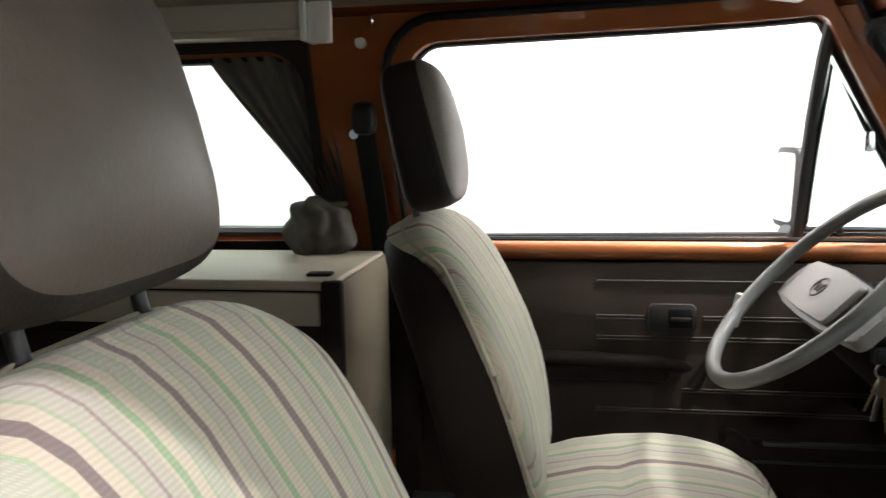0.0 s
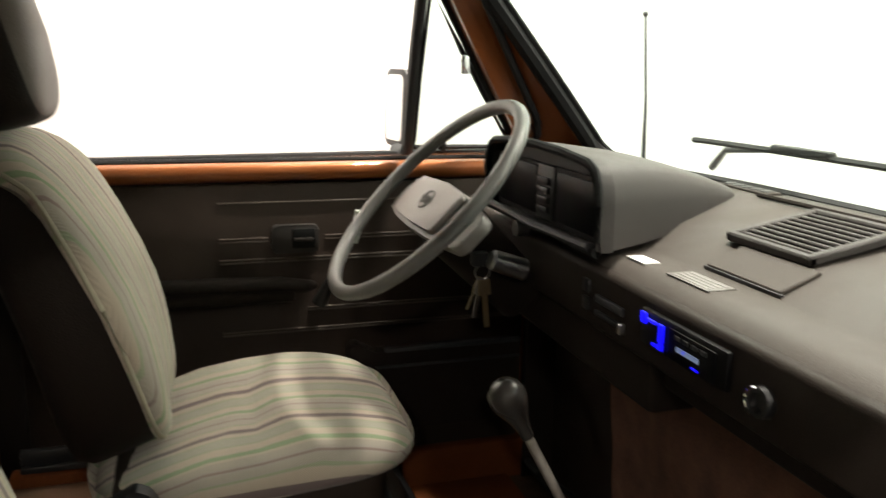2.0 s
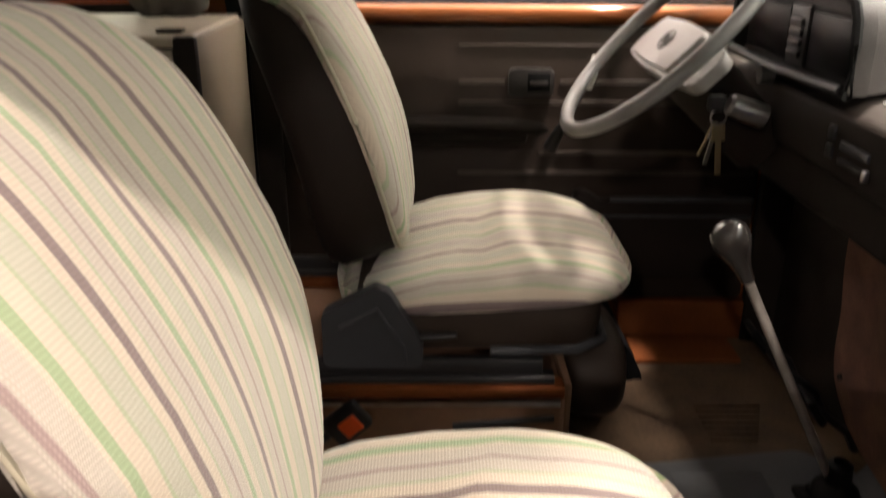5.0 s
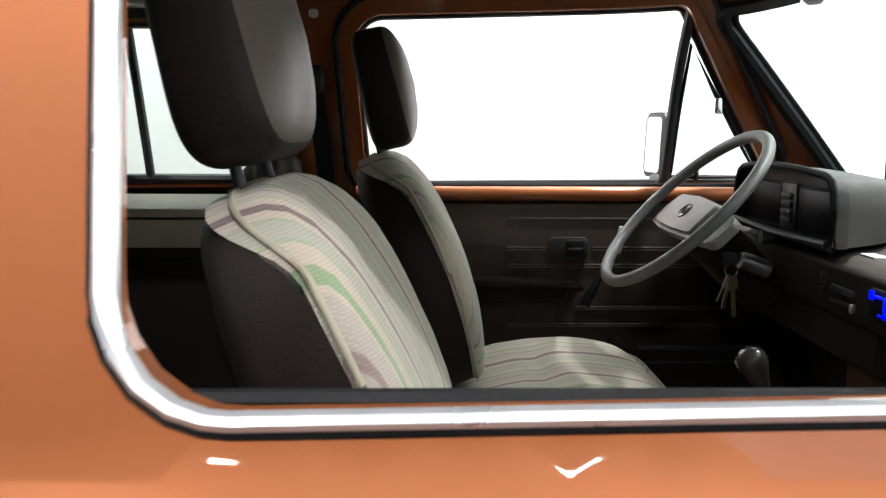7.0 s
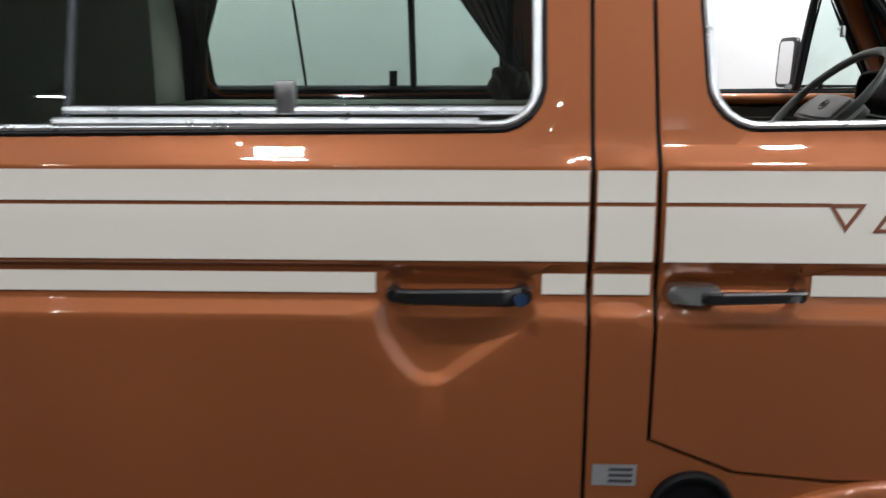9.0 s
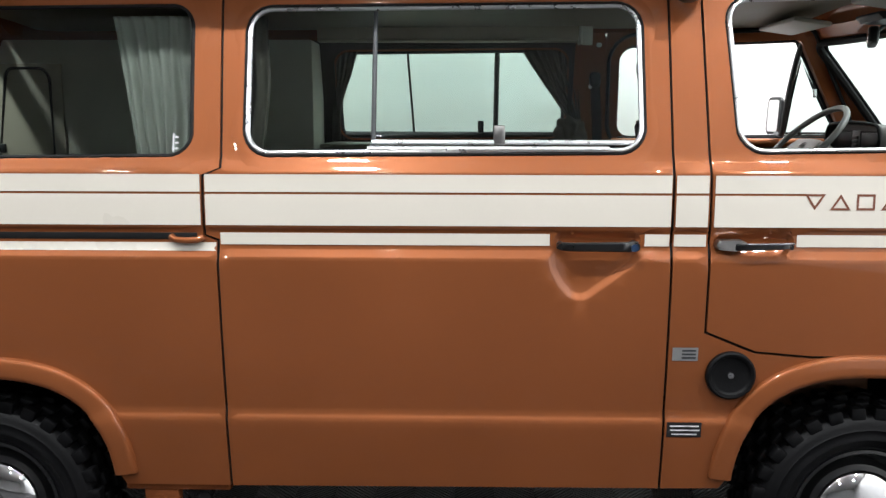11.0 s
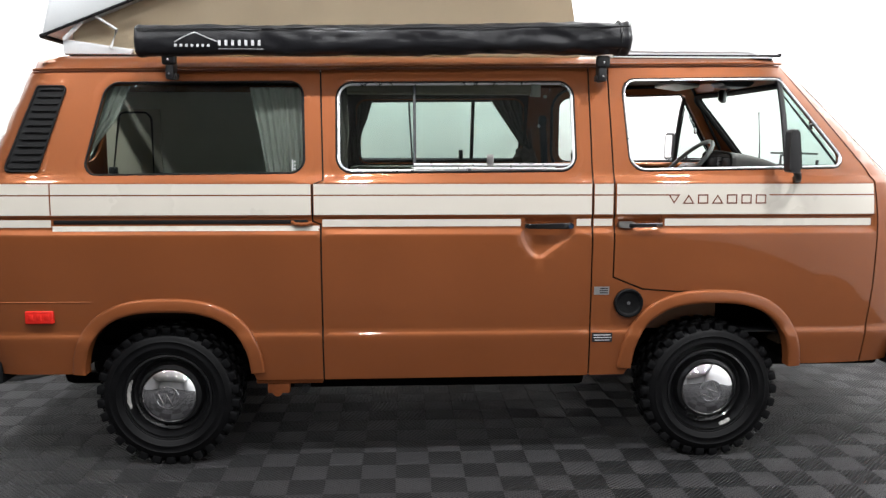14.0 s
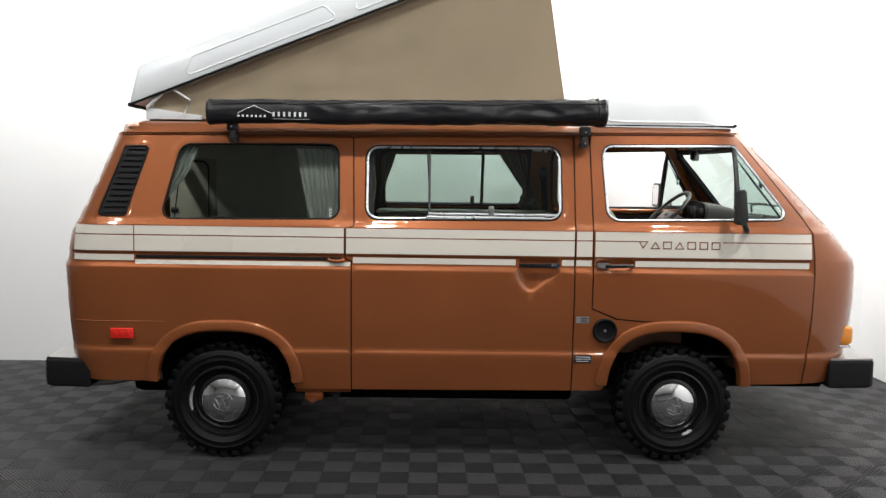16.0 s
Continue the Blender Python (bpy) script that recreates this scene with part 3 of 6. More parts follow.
rows = []
for k in range(49):
    x = -0.662 + (2.945 + 0.662) * (k / 48)
    w = half_width(x, 1.772 + 0.01 * x) - 0.004
    row = []
    for f, z in ROOF_SEC:
        row.append(bm.verts.new((x, -w * f, z + rise(x, z))))
    for f, z in ROOF_SEC[-2::-1]:
        row.append(bm.verts.new((x, w * f, z + rise(x, z))))
    rows.append(row)
for a, b in zip(rows, rows[1:]):
    for j in range(len(a) - 1):
        bm.faces.new((a[j], a[j + 1], b[j + 1], b[j]))
part("roof", bm, PAINT, van)
for place in (RIGHT, LEFT):
    bm = bmesh.new()
    tube(bm, [place(x, top_at(x) + 0.012, 0.009) for x in np.linspace(-0.57, 2.80, 70)], 0.010, 8, flat=0.7)
    part("rain_gutter", bm, PAINT, van)
    bm = bmesh.new()
    tube(bm, [place(x, top_at(x), 0.001) for x in np.linspace(-0.57, 2.79, 70)], 0.0045, 6)
    part("gutter_joint", bm, PIN, van, "dark sealant line under the gutter")
bm = bmesh.new()
grid_rows = []
for k in range(13):
    x = -0.55 + 3.33 * k / 12
    grid_rows.append([bm.verts.new((x, 0.70 * v, 1.795 + 0.030 * (1 - v * v) + 0.010 * x / 2.5)) for v in np.linspace(-1, 1, 13)])
for a, b in zip(grid_rows, grid_rows[1:]):
    for k in range(12):
        bm.faces.new((a[k], a[k + 1], b[k + 1], b[k]))
bmesh.ops.solidify(bm, geom=list(bm.faces), thickness=0.006)
part("headliner", bm, LAMINATE, van, "beige headliner")

# window rubbers, bright trims and panes
def window(poly, place, owner, trim=ALU, pane=True, recess=0.012, glassmat=GREENGLASS, rubber=0.011, bright=0.007):
    part("rubber_seal", bead(grow(poly, 0.001), place, rubber, -0.003, 0.8), RUBBER, owner, "black rubber window seal")
    if trim:
        part("window_trim", bead(grow(poly, -0.007), place, bright, 0.002, 0.8), trim, owner, "bright metal window trim")
    if pane:
        p = part("window_pane", skin(grow(poly, -0.004), [], place, thick=0.0, lift=-recess, step=0.12), glassmat, owner, "green-tinted window glass")
        p.visible_shadow = False


def surround(poly, place, owner, d=0.026):
    """The pressed flange round an opening, a low swelling of the sheet."""
    bm = bmesh.new()
    sec = [(0.010, 0.0006), (d * 0.6, 0.0012), (d, 0.0013), (d * 1.6, 0.0004), (d * 2.1, -0.0012)]
    rows = [[bm.verts.new(place(u, v, l)) for u, v in grow(poly, q)] for q, l in sec]
    for a, b in zip(rows, rows[1:]):
        for k in range(len(a)):
            bm.faces.new((a[k], a[(k + 1) % len(a)], b[(k + 1) % len(b)], b[k]))
    bmesh.ops.recalc_face_normals(bm, faces=bm.faces)
    part("pressed_flange", bm, PAINT, owner, smooth=80)


for place, q, w in ((RIGHT, quarter, slide),):
    surround(REAR_WIN, place, q)
    surround(SLIDE_WIN, place, w, 0.022)
window(REAR_WIN, RIGHT, quarter, trim=None, rubber=0.0065)
window(SLIDE_WIN, RIGHT, slide, bright=0.0068, rubber=0.008)
window(DOOR_WIN, RIGHT, fdoor, pane=False, rubber=0.0045, bright=0.007)
window(REAR_WIN, LEFT, lquarter, trim=None)
window(SLIDE_WIN, LEFT, lslide, trim=None, rubber=0.016)
window(LEFT_WIN, LEFT, ldoor, pane=False, trim=None, rubber=0.012)
for place, sgn, owner in ((RIGHT, -1, fdoor), (LEFT, 1, ldoor)):
    QPANE = [(2.835, 1.336), (3.090, 1.336), (2.835, 1.715)] if sgn > 0 else [(2.785, 1.336), (3.030, 1.338), (2.775, 1.725)]
    p = part("quarter_window", skin(QPANE, [], place, thick=0.0, lift=-0.012, step=0.12), GREENGLASS, owner, "fixed triangular vent window glass")
    p.visible_shadow = False
    bm = bmesh.new()
    lo, hi = (2.832, 2.828) if sgn > 0 else (2.768, 2.776)
    tube(bm, [place(lo + (hi - lo) * k / 11, 1.322 + (0.425 if sgn > 0 else 0.416) * k / 11, -0.012) for k in range(12)], 0.0135, 8)
    part("quarter_window_bar", bm, BLACK, owner, "black vertical window divider bar")
    bm = bmesh.new()
    tube(bm, [place(x, z, -0.012) for x, z in ((lo + 0.013, 1.345), (2.94, 1.345), (lo + 0.236, 1.346), (lo + 0.165, 1.45), (lo + 0.095, 1.55), (lo + 0.013, 1.67), (lo + 0.013, 1.5), (lo + 0.013, 1.36))], 0.006, 6, closed=True)
    part("rubber_seal", bm, RUBBER, owner, "black rubber vent window seal")
    bm = bmesh.new()
    cyl(bm, place(2.925, 1.535, -0.015), place(2.925, 1.535, -0.05), 0.007)
    box(bm, (2.915, sgn * half_width(2.925, 1.53) - 0.052 * sgn - 0.004, 1.505), (2.933, sgn * half_width(2.925, 1.53) - 0.052 * sgn + 0.004, 1.545), 0.003)
    part("vent_window_hinge", bm, CHROME, owner, "small chrome vent window hinge")
    bm = bmesh.new()
    box(bm, (2.905, sgn * 0.855 - 0.006, 1.335), (2.917, sgn * 0.855 + 0.006, 1.372), 0.003)
    part("vent_window_latch", bm, BLACK, owner)
    # painted window sill and black wiper strip inside
    bm = bmesh.new()
    tube(bm, [place(x, 1.302, -0.060) for x in np.linspace(2.03, 3.08, 24)], 0.021, 10, flat=1.0)
    part("sill_rail", bm, PAINT, owner, "copper painted window sill rail")
    bm = bmesh.new()
    tube(bm, [place(x, 1.325, -0.048) for x in np.linspace(2.06, 3.05, 24)], 0.006, 6)
    part("window_strip", bm, RUBBER, owner, "black window wiper strip")

# sliding pane of the side door window
bm = bmesh.new()
tube(bm, [RIGHT(1.104, 1.335 + 0.36 * k / 10, -0.010) for k in range(11)], 0.0065, 8)
part("sliding_pane_edge", bm, GREYPL, slide, "bright vertical edge of the sliding pane")
bm = bmesh.new()
tube(bm, [RIGHT(x, 1.350, -0.008) for x in np.linspace(1.10, 1.80, 12)], 0.007, 8)
tube(bm, [RIGHT(x, 1.333, 0.004) for x in np.linspace(1.09, 1.72, 12)], 0.008, 8)
part("slide_rail", bm, ALU, slide, "bright lower slide rail")
bm = bmesh.new()
a = RIGHT(1.435, 1.362, -0.006)
box(bm, (a[0] - 0.015, a[1] - 0.010, 1.343), (a[0] + 0.015, a[1] + 0.006, 1.394), 0.004)
part("pane_latch", bm, STEEL, slide, "grey window latch")
bm = bmesh.new()
tube(bm, [LEFT(1.495, 1.335 + 0.37 * k / 10, -0.010) for k in range(11)], 0.012, 8)
tube(bm, [LEFT(x, 1.335, -0.012) for x in np.linspace(0.79, 1.80, 20)], 0.014, 8)
part("sliding_pane_edge", bm, BLACK, lslide, "black divider of the sliding window")
bm = bmesh.new()
tube(bm, [LEFT(1.112 - 0.022 * k / 10, 1.335 + 0.37 * k / 10, -0.012) for k in range(11)], 0.0055, 8)
part("pane_seal", bm, BLACK, lslide, "thin black pane seal")
bm = bmesh.new()
a = LEFT(1.425, 1.37, -0.02)
box(bm, (a[0] - 0.014, a[1] - 0.01, 1.345), (a[0] + 0.014, a[1] + 0.006, 1.40), 0.003)
part("pane_latch", bm, BLACK, lslide)

# cream stripes
def stripe(owner, x0, x1, z0, z1):
    poly = [(x0, z0), (x1, z0), (x1, z1), (x0, z1)]
    part("stripe", skin(poly, [], RIGHT, thick=0.0, lift=0.0022, step=0.04, rows=[z for z, _ in PROFILE if z0 < z < z1]), CREAM, owner, "cream painted stripe")


UP, MID, LOW = (1.2225, 1.268), (1.135, 1.2165), (1.083, 1.1145)
for owner, x0, x1, bands in ((quarter, -0.775, -0.450, (UP, MID, LOW)), (quarter, -0.444, 0.654, (UP, MID)), (quarter, -0.444, 0.690, ((1.066, 1.088),)),
                             (slide, 0.667, 1.879, (UP, MID)), (slide, 0.702, 1.568, (LOW,)), (slide, 1.815, 1.879, (LOW,)),
                             (pillar, 1.891, 1.974, (UP, MID, LOW)), (fdoor, 1.990, 3.155, (UP, MID)), (fdoor, 2.208, 3.155, (LOW,))):
    for z0, z1 in bands:
        stripe(owner, x0, x1, z0, z1)
stripe(fdoor, 2.222, 2.672, 1.2165, 1.2225)
# the model mark on the door, as plain hollow wedges and blocks
WEDGE_DOWN = [(0.0, 0.0415), (0.027, 0.0), (0.054, 0.0415)]
WEDGE_UP = [(0.0, 0.0), (0.054, 0.0), (0.027, 0.0415)]
BLOCK = [(0.003, 0.0), (0.050, 0.0), (0.050, 0.0415), (0.003, 0.0415)]
for k, shape in enumerate((WEDGE_DOWN, WEDGE_UP, BLOCK, WEDGE_UP, BLOCK, BLOCK, BLOCK)):
    o = [(2.217 + k * 0.0650 + u, 1.1805 + v) for u, v in shape]
    part("mark_block", skin(o, [grow(o, -0.0058)], RIGHT, thick=0.0, lift=0.0034, step=0.05, rows=[]), PIN, fdoor, "brown hollow mark block")

# sliding door track slot
bm = bmesh.new()
a = RIGHT(0.1, 1.104, 0.0)
box(bm, (-0.440, a[1] - 0.0015, 1.095), (0.640, a[1] + 0.02, 1.114), 0.002)
part("door_track", bm, RUBBER, quarter, "dark sliding door track slot")
bm = bmesh.new()
tube(bm, [(0.572, a[1] - 0.004, 1.104), (0.585, a[1] - 0.012, 1.096), (0.615, a[1] - 0.014, 1.094), (0.645, a[1] - 0.012, 1.096), (0.656, a[1] - 0.004, 1.102)], 0.009, 10)
part("track_cover", bm, PAINT, quarter, "copper painted track end cover")

# wheel arch flares
def flare(poly, place, owner):
    bm = bmesh.new()
    sec = [(-0.002, -0.045), (-0.004, 0.012), (-0.002, 0.019), (0.004, 0.0225), (0.012, 0.0230), (0.044, 0.0175), (0.052, 0.0145), (0.0555, 0.010), (0.057, -0.002)]
    loops = [grow(poly, d)[1:-1] for d, _ in sec]
    rows = []
    for (d, l), lp in zip(sec, loops):
        rows.append([bm.verts.new(place(u, max(0.33, v), l)) for u, v in lp])
    for a, b in zip(rows, rows[1:]):
        for k in range(len(a) - 1):
            bm.faces.new((a[k], a[k + 1], b[k + 1], b[k]))
    part("wheel_arch_flare", bm, PAINT, owner)


for place in (RIGHT, LEFT):
    flare([p for p in arch(0.015, 0.714, 0.362, 0.365, 0.36, 60) if p[1] > 0.375], place, quarter if place is RIGHT else lquarter)
    flare([p for p in arch(2.44, 0.738, 0.365, 0.372, 0.36, 60) if p[1] > 0.375], place, pillar if place is RIGHT else lpillar)

# rear air intake louvres
bm = bmesh.new()
LOUVRE = rounded([(-0.652, 1.318), (-0.500, 1.318), (-0.402, 1.690), (-0.536, 1.690)], 0.02)
part("air_intake", skin(LOUVRE, [], RIGHT, thick=0.01, lift=0.0035, step=0.05), RUBBER, quarter, "black louvred air intake")
for k in range(12):
    z = 1.336 + 0.0305 * k
    x0, x1 = -0.643 + (z - 1.318) * 0.312 + 0.012, -0.500 + (z - 1.318) * 0.263 - 0.010
    bm = bmesh.new()
    for j in range(5):
        ua, ub = x0 + (x1 - x0) * j / 5, x0 + (x1 - x0) * (j + 1) / 5
        a = [bm.verts.new(RIGHT(u, z + dz, l)) for u in (ua, ub) for dz, l in ((0.0028, 0.003), (0.0022, 0.014), (-0.0022, 0.014), (-0.0028, 0.003))]
        for i in range(3):
            bm.faces.new((a[i], a[i + 1], a[i + 5], a[i + 4]))
    bmesh.ops.remove_doubles(bm, verts=bm.verts, dist=1e-5)
    bmesh.ops.recalc_face_normals(bm, faces=bm.faces)
    part("louvre_slat", bm, RUBBER, quarter)
part("intake_frame", bead(grow(LOUVRE, -0.003), RIGHT, 0.005, 0.005, 1.0), RUBBER, quarter, "black intake frame")
surround(LOUVRE, RIGHT, quarter, 0.016)
bm = bmesh.new()
tube(bm, [RIGHT(x, 0.757, 0.0) for x in np.linspace(-0.78, -0.30, 20)], 0.0028, 6)
part("panel_seam", bm, PAINT, quarter)

# handles, filler cap, badges and lamps on the side
def y_at(x, z, d=0.0):
    return -(half_width(x, z) + d)


def handle_bar(x0, x1, z0, z1, w0, w1, out):
    """A flat tapered pull bar that stands off the door; w0 and w1 are its half heights."""
    bm = bmesh.new()
    rings = []
    n = 14
    for k in range(n + 1):
        t = k / n
        x, z, w = x0 + (x1 - x0) * t, z0 + (z1 - z0) * t, w0 + (w1 - w0) * t
        lift = out * min(1, 6 * min(t, 1 - t) + 0.1) ** 0.6
        y = y_at(x, z, lift)
        if k in (0, n):
            w *= 0.75
        rings.append([bm.verts.new((x, y + 0.007 * c, z + w * d)) for c, d in ((-1, -0.7), (-1, 0.7), (-0.5, 1), (0.7, 1), (1, 0.6), (1, -0.6), (0.7, -1), (-0.5, -1))])
    close_rings(bm, rings)
    for x, w in ((x0 + 0.010, w0), (x1 - 0.010, w1)):
        cyl(bm, (x, y_at(x, z0, -0.012), z0), (x, y_at(x, z0, out - 0.006), z0), w * 0.9, seg=14)
    return bm


h = part("door_handle", handle_bar(1.586, 1.797, 1.085, 1.086, 0.0105, 0.0135, 0.034), BLACKPAINT, slide, "glossy black pull handle")
bm = bmesh.new()
cyl(bm, (1.782, y_at(1.78, 1.083, 0.040), 1.085), (1.782, y_at(1.78, 1.083, 0.046), 1.085), 0.0095)
part("lock_button", bm, material("blue_black_lock", (0.012, 0.03, 0.07), 0.3, vary=0.1, coat=0.5), h, "round blue-black lock button")
h = part("door_handle", handle_bar(2.030, 2.196, 1.086, 1.090, 0.0095, 0.0075, 0.034), BLACKPAINT, fdoor, "glossy black and chrome pull handle")
bm = bmesh.new()
extrude_poly(bm, rounded([(1.992, 1.079), (2.045, 1.075), (2.075, 1.084), (2.075, 1.096), (2.060, 1.103), (1.998, 1.104)], 0.009), lambda u, v, d: (u, y_at(u, v, 0.030) + d, v), 0.028, 0.006)
part("lock_plate", bm, STEEL, h, "worn chrome lock plate")
bm = bmesh.new()
tube(bm, [(x, y_at(x, 1.09, 0.040), 1.0945 + 0.02 * (x - 2.07)) for x in np.linspace(2.07, 2.188, 8)], 0.003, 6)
part("chrome_edge", bm, CHROME, h, "chrome upper edge")
AX = Matrix.Rotation(radians(90), 4, "X")
bm = bmesh.new()
lathe(bm, [(0.0, 0.0025), (0.046, 0.0025), (0.050, 0.004), (0.053, 0.009), (0.060, 0.011), (0.065, 0.008), (0.066, -0.004)], Matrix.Translation((2.056, y_at(2.056, 0.737, 0.006), 0.737)) @ AX)
f = part("filler_cap", bm, TYRE, pillar, "round black fuel filler cap")
bm = bmesh.new()
lathe(bm, [(0.0, 0.003), (0.008, 0.003), (0.010, -0.003)], Matrix.Translation((2.056, y_at(2.056, 0.737, 0.009), 0.737)) @ AX, 20)
part("lock", bm, CHROME, f, "chrome lock")
def badge(owner, name, x0, x1, z0, z1, mat, label, lift=0.0015):
    return part(name, skin([(x0, z0), (x1, z0), (x1, z1), (x0, z1)], [], RIGHT, thick=0.0, lift=lift, step=0.03, rows=[]), mat, owner, label)


b = badge(pillar, "sticker", 1.900, 1.968, 0.775, 0.812, STICKER, "small silver sticker with faded print")
for k in range(3):
    badge(b, "print_bar", 1.925, 1.962, 0.781 + 0.010 * k, 0.786 + 0.010 * k, GREYPL, "", 0.0024)
b = badge(pillar, "plate", 1.897, 1.990, 0.557, 0.600, BLACK, "small dark plate with pale print bars")
for k, (c, d) in enumerate(((0.910, 0.978), (0.905, 0.985), (0.905, 0.982))):
    badge(b, "print_bar", 1 + c, 1 + d, 0.564 + 0.012 * k, 0.568 + 0.012 * k, PRINT, "", 0.0030)
b = badge(quarter, "window_sticker", 0.572, 0.576, 1.325, 1.372, PRINT, "small white print on the rear side window", -0.009)
for k in range(3):
    badge(b, "print_bar", 0.578, 0.588, 1.330 + 0.015 * k, 1.335 + 0.015 * k, PRINT, "", -0.009)
bm = bmesh.new()
box(bm, (-0.582, y_at(-0.52, 0.69, 0.016), 0.663), (-0.462, y_at(-0.52, 0.69, -0.02), 0.720), 0.006, 3)
m = part("side_marker", bm, REDLENS, quarter, "red side marker lamp")
for k in range(3):
    bm = bmesh.new()
    box(bm, (-0.566 + 0.034 * k, y_at(-0.52, 0.69, 0.018), 0.680), (-0.545 + 0.034 * k, y_at(-0.52, 0.69, 0.014), 0.706), 0.002)
    part("lens_block", bm, REDLENS, m)
bm = bmesh.new()
box(bm, (3.335, -0.822, 0.655), (3.458, -0.66, 0.757), 0.02, 3)
part("turn_signal", bm, AMBER, front, "amber corner turn signal")
bm = bmesh.new()
box(bm, (3.335, -0.824, 0.640), (3.448, -0.64, 0.654), 0.006)
part("turn_signal_base", bm, CHROME, front, "chrome lamp base")

# side mirrors
bm = bmesh.new()
extrude_poly(bm, rounded([(2.700, 1.325), (2.735, 1.318), (2.757, 1.33), (2.738, 1.50), (2.718, 1.508), (2.700, 1.49)], 0.012), lambda u, v, d: (u, -1.035 + d, v), 0.055, 0.012)
m = part("side_mirror", bm, BLACK, fdoor, "black plastic side mirror")
bm = bmesh.new()
tube(bm, [(2.745, -1.0, 1.335), (2.765, -0.985, 1.30), (2.79, -0.93, 1.288), (2.80, -0.90, 1.288)], [0.016, 0.014, 0.015, 0.02], 10)
part("mirror_arm", bm, BLACK, m, "black mirror arm")
bm = bmesh.new()
extrude_poly(bm, rounded([(-0.060, -0.088), (0.060, -0.088), (0.060, 0.088), (-0.060, 0.088)], 0.022), lambda u, v, d: (d - 0.006, u, v), 0.014, 0.004)
m = part("side_mirror", bm, BLACK, ldoor, "black rimmed rectangular side mirror")
m.matrix_basis = pose(2.838, 0.985, 1.425, 0, 2, 9)
bm = bmesh.new()
extrude_poly(bm, rounded([(-0.047, -0.075), (0.047, -0.075), (0.047, 0.075), (-0.047, 0.075)], 0.016), lambda u, v, d: (d - 0.0085, u, v), 0.004)
part("mirror_glass", bm, MIRROR, m, "mirror glass")
bm = bmesh.new()
tube(bm, [(2.845, 0.96, 1.335), (2.83, 0.93, 1.318), (2.815, 0.895, 1.325), (2.81, 0.875, 1.34)], [0.009, 0.01, 0.012, 0.016], 8)
part("mirror_bracket", bm, BLACK, ldoor, "black mirror bracket")

# wheels
def tyre_mesh():
    bm = bmesh.new()
    prof = [(0.185, 0.075), (0.198, 0.094), (0.203, 0.094), (0.207, 0.098), (0.222, 0.103), (0.226, 0.1065), (0.232, 0.1065), (0.236, 0.1045), (0.252, 0.105), (0.256, 0.1075), (0.260, 0.1045), (0.27, 0.103), (0.292, 0.088), (0.300, 0.06), (0.300, -0.06), (0.292, -0.088), (0.27, -0.103),
            (0.235, -0.106), (0.20, -0.095), (0.185, -0.075), (0.185, 0.075)]
    lathe(bm, prof, seg=72)
    return bm


AXIS = {-1: Matrix.Rotation(radians(90), 4, "X"), 1: Matrix.Rotation(radians(-90), 4, "X")}
first = None
for x in (0.0, 2.46):
    for sgn in (-1, 1):
        m = Matrix.Translation((x, sgn * 0.772, 0.316)) @ AXIS[sgn] @ Matrix.Rotation(0.3 * x + 0.1, 4, "Z")
        w = None
        if first is None:
            wheel = part("wheel", tyre_mesh(), TYRE, van, "black off-road tyre with chunky tread blocks")
            bm = bmesh.new()
            lathe(bm, [(0.186, 0.07), (0.193, 0.092), (0.184, 0.094), (0.172, 0.07), (0.165, 0.045), (0.150, 0.035), (0.138, 0.060), (0.115, 0.068), (0.05, 0.062), (0.0, 0.062)], seg=64)
            rim = part("rim", bm, BLACKPAINT, wheel, "glossy black steel rim")
            bm = bmesh.new()
            lathe(bm, [(0.124, 0.066), (0.125, 0.076), (0.121, 0.083), (0.112, 0.090), (0.09, 0.102), (0.065, 0.109), (0.053, 0.111), (0.052, 0.1145), (0.047, 0.1145), (0.046, 0.111), (0.0, 0.1125)], seg=64)
            hub = part("hubcap", bm, CHROME, wheel, "polished chrome hubcap")
            bm = bmesh.new()
            tube(bm, [(-0.038, 0.020, 0.113), (-0.018, -0.030, 0.114), (0.0, 0.016, 0.114), (0.018, -0.030, 0.114), (0.038, 0.020, 0.113)], 0.0034, 6)
            emb = part("emblem", bm, STEEL, wheel, "raised metal emblem")
            wheel.matrix_basis = m
            treads = []
            for r0, h0, h1 in ((0.280, 0.058, 0.097), (0.292, 0.012, 0.050)):
                bm = bmesh.new()
                box(bm, (r0, -0.0200, h0), (0.316, 0.0200, h1), 0.006, 2)
                treads.append(part("tread_block", bm, TYRE, wheel))
            first = wheel
        else:
            w = share(first, "wheel", m, van)
            w["label"] = first["label"]
            for ob, nm in ((rim, "rim"), (hub, "hubcap"), (emb, "emblem")):
                c = share(ob, nm, Matrix(), w)
                c["label"] = ob["label"]
        here = first if w is None else w
        for k in range(30):
            for row in range(4):
                a = 2 * math.pi * (k + (0.5 if row in (1, 3) else 0)) / 30
                turn = Matrix.Rotation(a, 4, "Z") @ (Matrix.Rotation(radians(180), 4, "X") if row > 1 else Matrix())
                ob = treads[0 if row in (0, 3) else 1]
                if w is None and k == 0 and row < 2:
                    ob.matrix_basis = turn
                else:
                    share(ob, "tread_block", turn, here)

